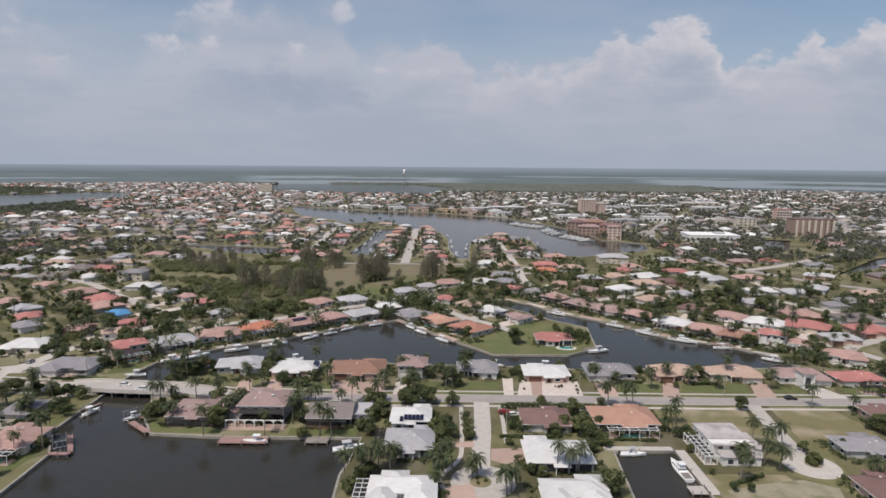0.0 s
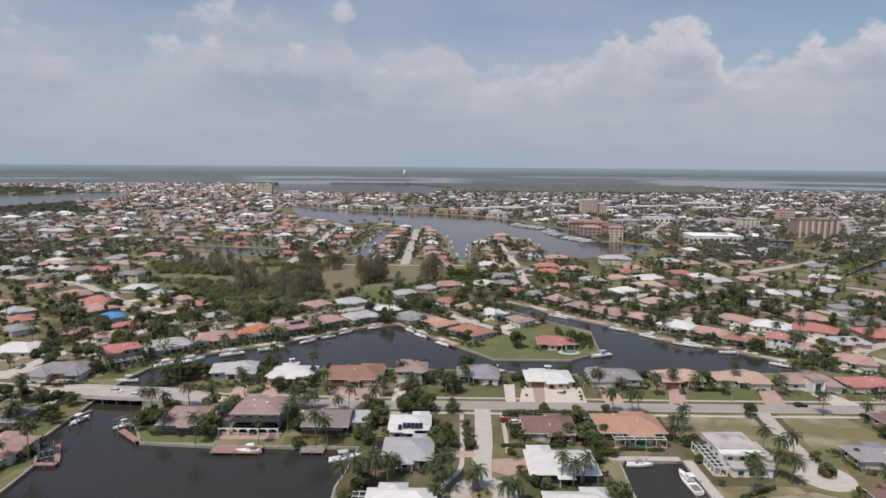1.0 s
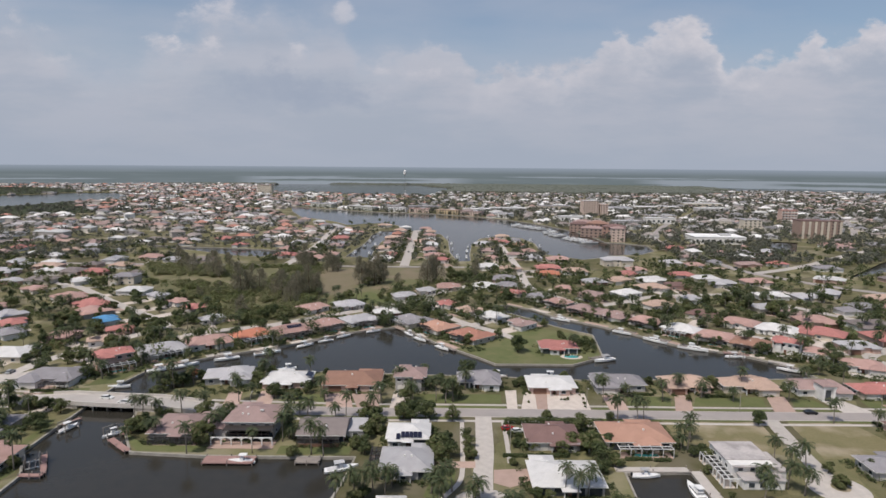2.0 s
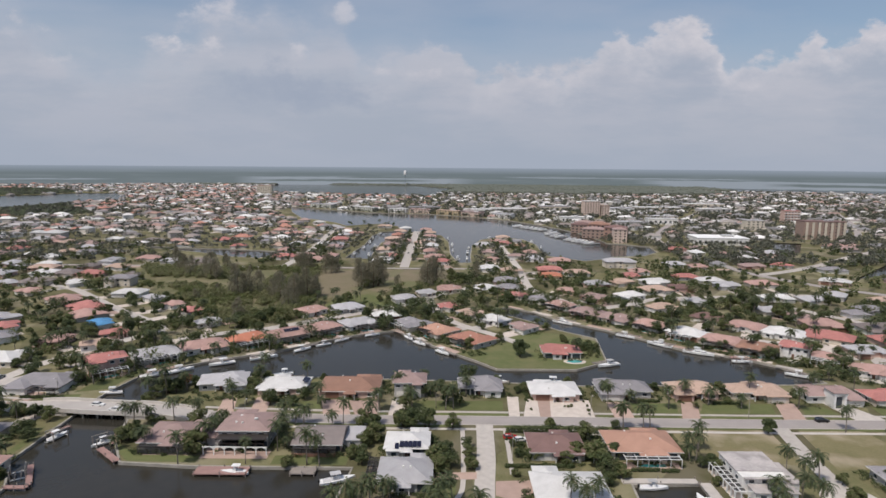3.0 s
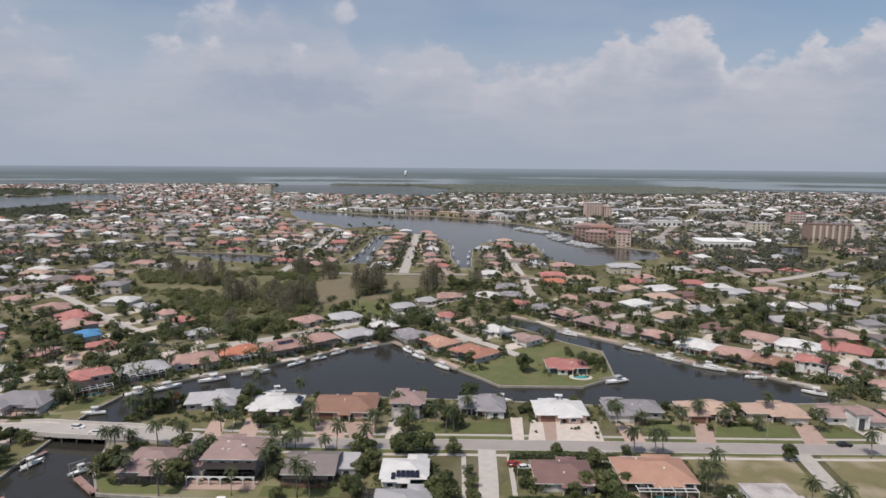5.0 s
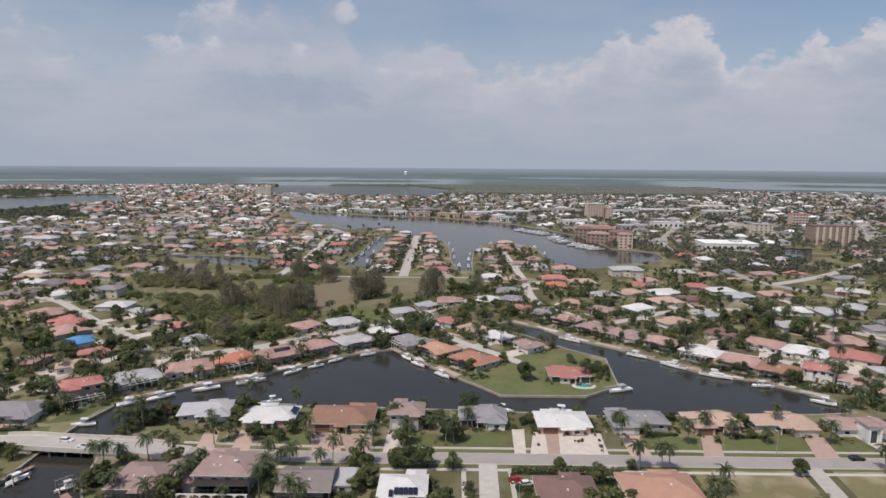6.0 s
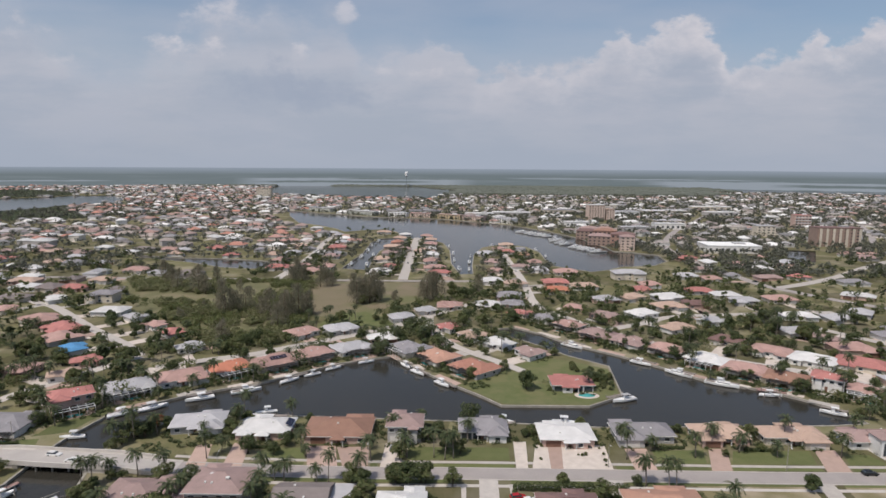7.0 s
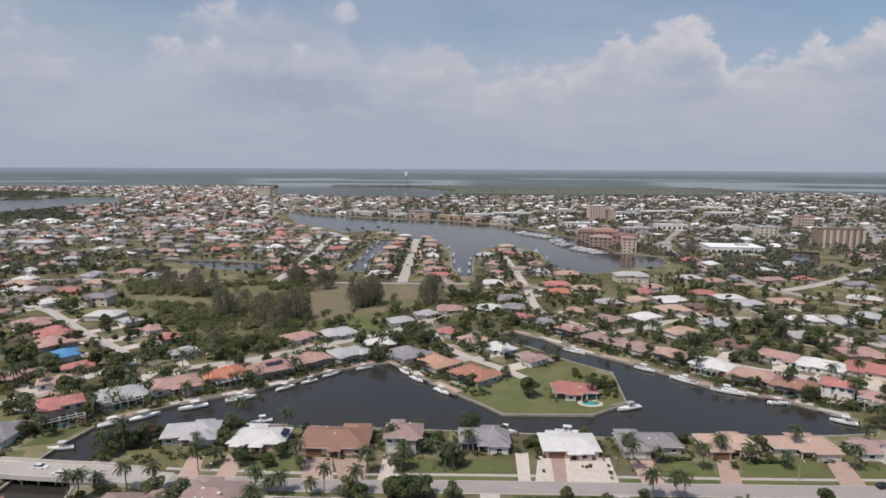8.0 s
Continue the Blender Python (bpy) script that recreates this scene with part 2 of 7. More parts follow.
M_SCRUB = surface("rough_scrub_grass", (0.115, 0.118, 0.056), (0.155, 0.145, 0.08), 0.12, 1.2, 0.95, 0.3, col3=(0.19, 0.165, 0.10), patch=0.05)
M_SAND = surface("bare_sandy_soil", (0.33, 0.29, 0.22), (0.22, 0.205, 0.14), 0.25, 2.0, 0.95, 0.3, col3=(0.16, 0.16, 0.085), patch=0.12)
M_BROWN = surface("brown_mown_field", (0.195, 0.160, 0.108), (0.155, 0.135, 0.082), 0.06, 1.2, 0.95, 0.3, col3=(0.135, 0.137, 0.066), patch=0.03)
M_DRY = surface("dry_field_grass", (0.21, 0.18, 0.10), (0.145, 0.135, 0.065), 0.08, 1.2, 0.95, 0.3, col3=(0.30, 0.255, 0.18), patch=0.06)
ROOFS = {
    "W": tiled_roof("white_roof_tiles", (0.60, 0.595, 0.59), (0.49, 0.485, 0.48)),
    "LG": tiled_roof("light_grey_roof", (0.425, 0.42, 0.435), (0.345, 0.34, 0.355)),
    "G": tiled_roof("grey_roof_shingles", (0.275, 0.265, 0.28), (0.215, 0.205, 0.218)),
    "M": tiled_roof("mauve_roof_tiles", (0.345, 0.248, 0.232), (0.265, 0.192, 0.18)),
    "S": tiled_roof("salmon_roof_tiles", (0.42, 0.275, 0.243), (0.33, 0.212, 0.188)),
    "T": tiled_roof("tan_roof_tiles", (0.46, 0.335, 0.27), (0.37, 0.27, 0.22)),
    "R": tiled_roof("red_roof_tiles", (0.44, 0.192, 0.172), (0.34, 0.15, 0.135)),
    "O": tiled_roof("orange_roof_tiles", (0.48, 0.195, 0.125), (0.39, 0.16, 0.105)),
    "B": tiled_roof("brown_clay_roof_tiles", (0.30, 0.175, 0.13), (0.24, 0.14, 0.105)),
    "D": tiled_roof("dark_red_roof_tiles", (0.20, 0.125, 0.115), (0.16, 0.10, 0.092)),
    "K": tiled_roof("dark_brown_roof_shingles", (0.225, 0.195, 0.188), (0.175, 0.15, 0.145)),
    "P": tiled_roof("apricot_roof_tiles", (0.44, 0.262, 0.197), (0.36, 0.212, 0.16)),
    "C": tiled_roof("rust_roof_tiles", (0.40, 0.20, 0.15), (0.32, 0.16, 0.12)),
    "BL": tiled_roof("blue_tarpaulin_roof", (0.09, 0.25, 0.45), (0.07, 0.20, 0.37)),
}
ROOF_WORDS = {"W": "white tile", "LG": "light grey", "G": "grey shingle", "M": "mauve-brown tile", "S": "salmon tile", "T": "tan tile", "R": "red tile",
              "O": "orange clay tile", "B": "brown clay tile", "D": "dark red tile", "K": "dark brown shingle", "BL": "bright blue", "P": "apricot tile", "C": "rust-red tile"}
WALLS = [surface("cream_stucco", (0.62, 0.56, 0.47), None, 0.5, 4, 0.9, 0.1, vary=0.1), surface("white_stucco", (0.74, 0.73, 0.71), None, 0.5, 4, 0.9, 0.1),
         surface("grey_stucco", (0.45, 0.44, 0.43), None, 0.5, 4, 0.9, 0.1), surface("pink_stucco", (0.58, 0.42, 0.36), None, 0.5, 4, 0.9, 0.1)]
M_FASCIA = surface("white_painted_fascia", (0.72, 0.71, 0.69), None, 1, 6, 0.6)
M_GLASS = surface("dark_window_glass", (0.03, 0.04, 0.05), (0.05, 0.06, 0.07), 0.5, 2, 0.08, spec=0.5)
M_DOORW = surface("white_door_paint", (0.66, 0.64, 0.61), None, 1, 6, 0.5, vary=0.1)
M_DOORB = surface("brown_door_wood", (0.20, 0.11, 0.08), None, 1, 6, 0.6)
M_DARKMETAL = surface("bronze_aluminium", (0.07, 0.06, 0.055), None, 1, 6, 0.45, metal=0.4)
M_WHITEMETAL = surface("white_aluminium", (0.75, 0.75, 0.74), None, 1, 6, 0.4)
M_SOLAR = surface("solar_panel_glass", (0.012, 0.014, 0.03), (0.02, 0.02, 0.04), 1, 4, 0.15, spec=0.5)
M_POOL = surface("turquoise_pool_water", (0.06, 0.33, 0.34), (0.10, 0.40, 0.40), 0.5, 1.5, 0.08, spec=0.5)
M_WOOD = surface("grey_dock_boards", (0.27, 0.24, 0.215), (0.20, 0.175, 0.16), 0.4, 6, 0.9, 0.2, vary=0.15)
M_REDWOOD = surface("red_stained_dock_boards", (0.34, 0.215, 0.195), (0.26, 0.165, 0.15), 0.4, 6, 0.9, 0.2)
M_TRUNK = surface("grey_palm_bark", (0.24, 0.21, 0.18), (0.16, 0.14, 0.12), 2, 8, 0.95, 0.3)
M_BARK = surface("brown_bark", (0.12, 0.09, 0.065), (0.08, 0.06, 0.045), 2, 8, 0.95, 0.3)
M_GEL = surface("white_gelcoat", (0.78, 0.78, 0.77), (0.70, 0.70, 0.69), 0.5, 4, 0.25, spec=0.5)
M_CANVAS = surface("grey_boat_canvas", (0.55, 0.55, 0.56), None, 1, 6, 0.8, vary=0.3)
M_RUBBER = surface("black_rubber", (0.02, 0.02, 0.02), None, 1, 6, 0.7)


def leaf_material(name, cols, thin=0.0):
    """Leaves; thin ones let part of the light through."""
    m = island_mix(name, cols, 0.65, 0.25)
    if thin:
        nt = m.node_tree
        p = nt.nodes["Principled BSDF"]
        tr, mx = nt.nodes.new("ShaderNodeBsdfTranslucent"), nt.nodes.new("ShaderNodeMixShader")
        nt.links.new(p.inputs["Base Color"].links[0].from_socket, tr.inputs[0])
        mx.inputs[0].default_value = thin
        nt.links.new(p.outputs[0], mx.inputs[1])
        nt.links.new(tr.outputs[0], mx.inputs[2])
        nt.links.new(mx.outputs[0], nt.nodes["Material Output"].inputs[0])
    return m


M_PALM = leaf_material("palm_fronds", [(0.046, 0.064, 0.027), (0.062, 0.079, 0.033), (0.036, 0.050, 0.023), (0.054, 0.070, 0.029), (0.095, 0.088, 0.045)])
M_LEAF = leaf_material("broad_leaves", [(0.052, 0.072, 0.028), (0.072, 0.092, 0.034), (0.095, 0.11, 0.045), (0.042, 0.058, 0.026)], 0.15)
M_LEAF2 = leaf_material("bright_leaves", [(0.125, 0.152, 0.058), (0.15, 0.168, 0.07), (0.095, 0.122, 0.048), (0.17, 0.165, 0.085)], 0.4)
M_OLIVE = leaf_material("olive_scrub_leaves", [(0.23, 0.235, 0.115), (0.19, 0.21, 0.095), (0.26, 0.24, 0.145), (0.15, 0.175, 0.08)], 0.5)
M_BUSH = leaf_material("sunlit_bush_leaves", [(0.16, 0.19, 0.075), (0.19, 0.21, 0.09), (0.125, 0.155, 0.06), (0.21, 0.205, 0.105)], 0.5)
M_PINE = leaf_material("feathery_grey_green_leaves", [(0.23, 0.22, 0.15), (0.27, 0.245, 0.18), (0.19, 0.19, 0.125), (0.29, 0.255, 0.19)], 0.5)
M_MANGROVE = leaf_material("mangrove_leaves", [(0.135, 0.165, 0.10), (0.16, 0.18, 0.115), (0.12, 0.15, 0.09), (0.17, 0.18, 0.125)], 0.4)
# far leaf tones greyed and lightened: distance haze painted into their colour
M_FARLEAF = leaf_material("hazed_grey_green_leaves", [(0.125, 0.132, 0.10), (0.15, 0.152, 0.118), (0.105, 0.116, 0.09), (0.16, 0.158, 0.13)], 0.35)


# ---- geometry helpers ----
def mesh_of(name, verts, faces, mat, smooth=False):
    me = bpy.data.meshes.new(name)
    me.from_pydata(verts, [], faces)
    for one in mat if isinstance(mat, (list, tuple)) else [mat]:
        me.materials.append(one)
    if smooth:
        me.shade_smooth()
    me.update()
    return me


def part(name, data, parent, label="", at=None):
    """A mesh as one object under a thing or a part."""
    ob = new(name, data)
    ob.parent = parent
    if at is not None:
        ob.matrix_basis = at
    return tagged(ob, label) if label else ob


def boxes(*items):
    """Verts and faces of upright boxes: centre x, y, bottom z, sizes, turn in degrees."""
    vs, fs = [], []
    for cx, cy, z0, sx, sy, sz, *turn in items:
        a = radians(turn[0]) if turn else 0
        c, s, o = math.cos(a), math.sin(a), len(vs)
        for dz in (0, sz):
            for dx, dy in ((-1, -1), (1, -1), (1, 1), (-1, 1)):
                px, py = dx * sx / 2, dy * sy / 2
                vs.append((cx + px * c - py * s, cy + px * s + py * c, z0 + dz))
        fs += [(o, o + 3, o + 2, o + 1), (o + 4, o + 5, o + 6, o + 7)] + [(o + i, o + (i + 1) % 4, o + 4 + (i + 1) % 4, o + 4 + i) for i in range(4)]
    return vs, fs


def box_mesh(name, mat, *items):
    return mesh_of(name, *boxes(*items), mat)


def tube(points, radii, sides=6):
    """Verts and faces of a tapered tube along points."""
    vs, fs = [], []
    for i, (p, r) in enumerate(zip(points, radii)):
        d = Vector(points[min(i + 1, len(points) - 1)]) - Vector(points[max(i - 1, 0)])
        q = d.to_track_quat("Z", "Y")
        for k in range(sides):
            a = 2 * math.pi * k / sides
            vs.append(tuple(Vector(p) + q @ Vector((r * math.cos(a), r * math.sin(a), 0))))
        if i:
            o = (i - 1) * sides
            fs += [(o + k, o + (k + 1) % sides, o + sides + (k + 1) % sides, o + sides + k) for k in range(sides)]
    fs += [tuple(range(sides))[::-1], tuple(range(len(vs) - sides, len(vs)))]
    return vs, fs


def joined(*lots):
    vs, fs = [], []
    for v, f in lots:
        o = len(vs)
        vs += v
        fs += [tuple(i + o for i in face) for face in f]
    return vs, fs


def inside(x, y, poly):
    hit, j = False, len(poly) - 1
    for i in range(len(poly)):
        (xi, yi), (xj, yj) = poly[i], poly[j]
        if (yi > y) != (yj > y) and x < (xj - xi) * (y - yi) / (yj - yi) + xi:
            hit = not hit
        j = i
    return hit


def off_line(x, y, line):
    """Distance from a polyline."""
    best = 1e9
    for (ax, ay), (bx, by) in zip(line, line[1:]):
        dx, dy = bx - ax, by - ay
        k = max(0, min(1, ((x - ax) * dx + (y - ay) * dy) / (dx * dx + dy * dy + 1e-9)))
        best = min(best, math.hypot(x - ax - k * dx, y - ay - k * dy))
    return best


# ---- plan: water ----
LAGOON_A = [(-118, -300), (-117, 130), (-116, 148), (-117, 169), (-126, 183), (-127, 214), (-128, 224), (-127, 238), (-124, 252), (-115, 263), (-101, 275), (-90, 281),
            (-78, 287), (-71, 294), (-60, 304), (-48, 314), (-36, 320), (-25, 325), (-20, 318), (-10, 305), (1, 291), (15, 276), (23, 266), (57, 266), (73, 277), (77, 313)]
LAGOON_B = [(61, 328), (50, 344), (32, 365), (27, 374), (40, 379), (54, 366), (65, 348), (86, 329), (101, 312), (116, 293), (135, 284), (145, 274), (152, 265), (155, 252),
            (140, 250), (57, 247), (24, 250), (-74, 256), (-95, 250), (-105, 243), (-110, 231), (-109, 220), (-103, 197), (-94, 183), (-71, 181), (-26, 181), (-27, 170), (-29, 158), (-28, 120), (-28, -300)]
BAY_FAR = [(-312, 1235), (-264, 1195), (-196, 1146), (-139, 1105), (-87, 1085), (-28, 1074), (10, 1049), (56, 1013), (97, 971), (118, 932), (140, 888), (159, 843), (172, 800), (178, 760), (183, 720), (183, 690), (200, 683), (222, 664)]
BAY_EAST = [(216, 622), (196, 598), (161, 588), (146, 572), (129, 562), (113, 578), (100, 592), (99, 630), (101, 675), (92, 722), (69, 742), (42, 714)]
BAY_INLET = [(30, 660), (25, 590), (24, 548), (13, 546), (6, 600), (5, 690), (-3, 752)]
BAY_BASIN = [(-28, 792), (-52, 790), (-58, 738), (-70, 683), (-71, 617), (-68, 564), (-92, 570), (-89, 620), (-86, 663), (-88, 746), (-80, 786)]
BAY_WEST = [(-62, 797), (-60, 830), (-66, 863), (-88, 895), (-116, 882), (-138, 862), (-160, 905), (-194, 950), (-232, 985), (-277, 1105)]
BAY = BAY_FAR + BAY_EAST + BAY_INLET + BAY_BASIN + BAY_WEST
BOAT_CANAL = [(52, 173), (71, 174), (71, 146), (71, -300), (50, -300), (50, 145)]
WATERS = [LAGOON_A + LAGOON_B, BAY, BOAT_CANAL,
          [(-317, 645), (-269, 626), (-212, 621), (-170, 609), (-156, 580), (-171, 566), (-200, 572), (-239, 598), (-303, 628)],
          [(-1500, 1100), (-834, 1084), (-820, 1145), (-805, 1214), (-790, 1307), (-770, 1400), (-775, 1460), (-808, 1545), (-865, 1650), (-935, 1740), (-1047, 1705), (-1080, 1590), (-1140, 1540), (-1500, 1480)],
          [(381, 709), (409, 701), (362, 623), (339, 630)],
          [(319, 479), (400, 555), (520, 640), (520, 600), (413, 530), (364, 505)]]
FAR_WATERS = [[(-651, 2203), (-700, 2590), (-120, 2590), (32, 2250), (-39, 1697), (-235, 1728), (-531, 1853)],
              [(1061, 2500), (1700, 2590), (2600, 2590), (2300, 2100), (1503, 1961), (1047, 2163)]]

# ---- plan: streets ----
MAIN_ROAD = [(-420, 262), (-250, 236), (-175, 225.5), (-150, 222), (-127, 218.8), (-109, 217.2), (-92, 216.6), (-60, 215.2), (-28, 214), (14, 214), (97, 213), (163, 213), (420, 213)]
STREETS = {
    "side_street": ([(14, 211), (13, 188), (11.5, 172), (10.5, 158)], 5.6),
    "lane": ([(113, 210), (110, 190), (108, 172)], 5.0),
    "west_street": ([(-178, 227), (-181, 238), (-177, 250), (-174, 266), (-166, 284), (-146, 322)], 6),
    "shore_street": ([(-131, 306), (-113, 317), (-94, 326), (-79, 338), (-54, 357), (-27, 381), (-9, 405), (5, 420), (20, 440)], 6),
    "north_west_street": ([(-290, 445), (-266, 428), (-248, 417), (-199, 371), (-164, 341), (-146, 322)], 5.8),
    "peninsula_street": ([(-34, 520), (-35, 640), (-36, 800)], 8),
    "cross_street": ([(-330, 520), (-174, 517), (-129, 517), (6, 515), (45, 522), (62, 530)], 6),
    "harbour_street": ([(61, 665), (63, 524), (61, 437), (73, 405), (91, 374), (112, 348), (140, 322), (166, 306), (190, 284)], 6),
    "avenue": ([(555, 1290), (443, 1092), (334, 908), (267, 768), (247, 697), (250, 650), (242, 596), (247, 554), (249, 512), (258, 487), (290, 436), (360, 380), (480, 320)], 8.5),
    "west_peninsula_street": ([(-136, 517), (-135, 631), (-144, 760), (-143, 840)], 7),
    "crescent": ([(214, 385), (228, 361), (237, 343), (236, 319), (223, 297), (196, 280), (199, 262), (203, 240), (203, 213)], 6),
    "inner_street": ([(91, 374), (120, 391), (142, 406), (191, 414), (250, 420)], 6),
    "point_street": ([(-9, 403), (-7, 372), (4.3, 345), (14.9, 330), (25.0, 319), (36, 305)], 5),
    "garden_street": ([(256, 497), (285, 513), (332, 545), (389, 593), (450, 640)], 8),
    "north_avenue": ([(760, 1180), (720, 1110), (640, 960), (556, 822), (520, 770)], 8),
}


def all_lines():
    return [(MAIN_ROAD, 7)] + list(STREETS.values())


def wet(x, y):
    return any(inside(x, y, w) for w in WATERS + FAR_WATERS)


# ---- ground, water, seawalls ----
def build_ground():
    from mathutils import geometry
    pts, edges = [], []
    outline = [(-2800, -900), (2800, -900), (2800, 2700), (-2800, 2700)]
    for loop in [outline] + WATERS + FAR_WATERS:
        o = len(pts)
        pts += [Vector((float(a), float(b))) for a, b in loop]
        edges += [(o + i, o + (i + 1) % len(loop)) for i in range(len(loop))]
    v, _, f, *_ = geometry.delaunay_2d_cdt(pts, edges, [], 0, 0.01)
    keep = []
    for tri in f:
        cx, cy = sum(v[i][0] for i in tri) / 3, sum(v[i][1] for i in tri) / 3
        if not wet(cx, cy):
            keep.append(tuple(tri))
    ob = new("ground", mesh_of("ground", [(p[0], p[1], 0.0) for p in v], keep, M_GROUND))
    tagged(ob, "flat coastal ground of green lawns and dry sandy soil", "ground", kind="structure")
    s = 2850
    wat = new("water", mesh_of("water", [(-s, -900, -0.7), (s, -900, -0.7), (s, s, -0.7), (-s, s, -0.7)], [(0, 1, 2, 3)], M_WATER))
    tagged(wat, "dark calm canal and bay water with faint ripples", "water", kind="structure")


def build_seawalls():
    for loop in WATERS[:4]:
        vs, fs = [], []
        n = len(loop)
        area = sum(loop[i][0] * loop[(i + 1) % n][1] - loop[(i + 1) % n][0] * loop[i][1] for i in range(n))
        side = -1 if area > 0 else 1
        for i in range(n):
            a, b, c = Vector(loop[i - 1]), Vector(loop[i]), Vector(loop[(i + 1) % n])
            d = ((b - a).normalized() + (c - b).normalized()).normalized()
            nrm = Vector((-d.y, d.x)) * side
            q = b - nrm * 0.25
            w = b + nrm * 0.45
            vs += [(q.x, q.y, -1.8), (q.x, q.y, 0.18), (w.x, w.y, 0.18), (w.x, w.y, -0.3)]
        for i in range(n):
            j = (i + 1) % n
            fs += [(4 * i + k, 4 * j + k, 4 * j + k + 1, 4 * i + k + 1) for k in range(3)]
        tagged(new("seawall", mesh_of("seawall", vs, fs, M_SEAWALL)), "pale weathered concrete seawall with a flat cap along the water", "seawall", kind="structure")


def rise(x):
    """How far the main road climbs towards its bridge."""
    k = max(0.0, 1 - abs(x + 118) / 36) if abs(x + 118) > 13 else 1.0
    k = k if abs(x + 118) <= 13 else max(0.0, 1 - (abs(x + 118) - 13) / 24)
    return 1.9 * k * k * (3 - 2 * k)


def ribbon(points, width, z, thick=0.06, climb=False):
    """Verts and faces of a flat strip with edges along points."""
    vs, fs = [], []
    pts = [Vector(p) for p in points]
    for i, p in enumerate(pts):
        a, b = pts[max(i - 1, 0)], pts[min(i + 1, len(pts) - 1)]
        d = (b - a).normalized()
        n = Vector((-d.y, d.x)) * width / 2
        up = z + (rise(p.x) if climb else 0)
        low = -0.1 if climb == 2 and up - thick > 0 else up - thick
        vs += [(p.x + n.x, p.y + n.y, low), (p.x + n.x, p.y + n.y, up), (p.x - n.x, p.y - n.y, up), (p.x - n.x, p.y - n.y, low)]
        if i:
            o = 4 * (i - 1)
            fs += [(o + k, o + 4 + k, o + 5 + k, o + 1 + k) for k in range(3)]
    return vs, fs


def smooth_line(points, steps=4):
    """The points with soft bends."""
    out, n = [], len(points)
    for i in range(n - 1):
        p0, p1, p2, p3 = (Vector(points[max(0, min(n - 1, i + k))]) for k in (-1, 0, 1, 2))
        for s in range(steps):
            t = s / steps
            out.append(tuple(0.5 * ((2 * p1) + (p2 - p0) * t + (2 * p0 - 5 * p1 + 4 * p2 - p3) * t * t + (3 * p1 - p0 - 3 * p2 + p3) * t ** 3)))
    return out + [tuple(points[-1])]


def shifted(points, by):
    out = []
    for i, p in enumerate(points):
        d = (Vector(points[min(i + 1, len(points) - 1)]) - Vector(points[max(i - 1, 0)])).normalized()
        out.append((p[0] - d.y * by, p[1] + d.x * by))
    return out


def flat_patch(name, points, z, mat, label, category):
    """A low slab over an outline."""
    n = len(points)
    vs = [(x, y, z) for x, y in points] + [(x, y, z - 0.08) for x, y in points]
    fs = [tuple(range(n))] + [(i, n + i, n + (i + 1) % n, (i + 1) % n) for i in range(n)]
    return tagged(new(name, mesh_of(name, vs, fs, mat)), label, category, kind="structure")


M_RAMP = surface("pale_ramp_concrete", (0.44, 0.41, 0.385), (0.36, 0.335, 0.315), 0.2, 3.0, 0.9, 0.1)


def build_roads():
    main = smooth_line(MAIN_ROAD, 8)
    land = [[p for p in main if p[0] < -128.5], [p for p in main if p[0] > -108.5]]
    for run in land:
        tagged(new("road", mesh_of("road", *ribbon([p for p in run if not -152 < p[0] < -84], 6.4, 0.05, 0.06, 2), M_ASPHALT)), "weathered grey two-lane asphalt road", "road", kind="structure")
        ramp = [p for p in run if -156 < p[0] < -80]
        tagged(new("road", mesh_of("road", *ribbon(ramp, 6.4, 0.054, 0.06, 2), M_RAMP)), "pale worn ramp of the road up to a bridge", "road", kind="structure")
        for s in (-1, 1):
            tagged(new("pavement", mesh_of("pavement", *ribbon(shifted(ramp, 4.05 * s), 1.0, 0.12, 0.12, 2), M_CONCRETE)), "raised pale pavement along the ramp of a bridge", "pavement", kind="structure")
        for s in (-1, 1):
            tagged(new("kerb", mesh_of("kerb", *ribbon(shifted(run, 3.45 * s), 0.45, 0.10, 0.12, 2), M_CONCRETE)), "pale concrete kerb along the asphalt road", "kerb", kind="structure")
            side = [p for p in run if p[0] > -88 or p[0] < -150]
            tagged(new("pavement", mesh_of("pavement", *ribbon(shifted(side, 6.9 * s), 1.5, 0.06, 0.06, 2), M_CONCRETE)), "narrow pale concrete pavement between grass verges", "pavement", kind="structure")
    for i, (k, (line, width)) in enumerate(STREETS.items()):
        mat = M_ASPHALT if k in ("north_avenue", "cross_street", "avenue") else M_CONCRETE
        tagged(new("road", mesh_of("road", *ribbon(smooth_line(line), width, 0.065 + 0.012 * i), mat)), "pale worn residential street without markings", "road", kind="structure")


build_ground()
build_seawalls()
build_roads()


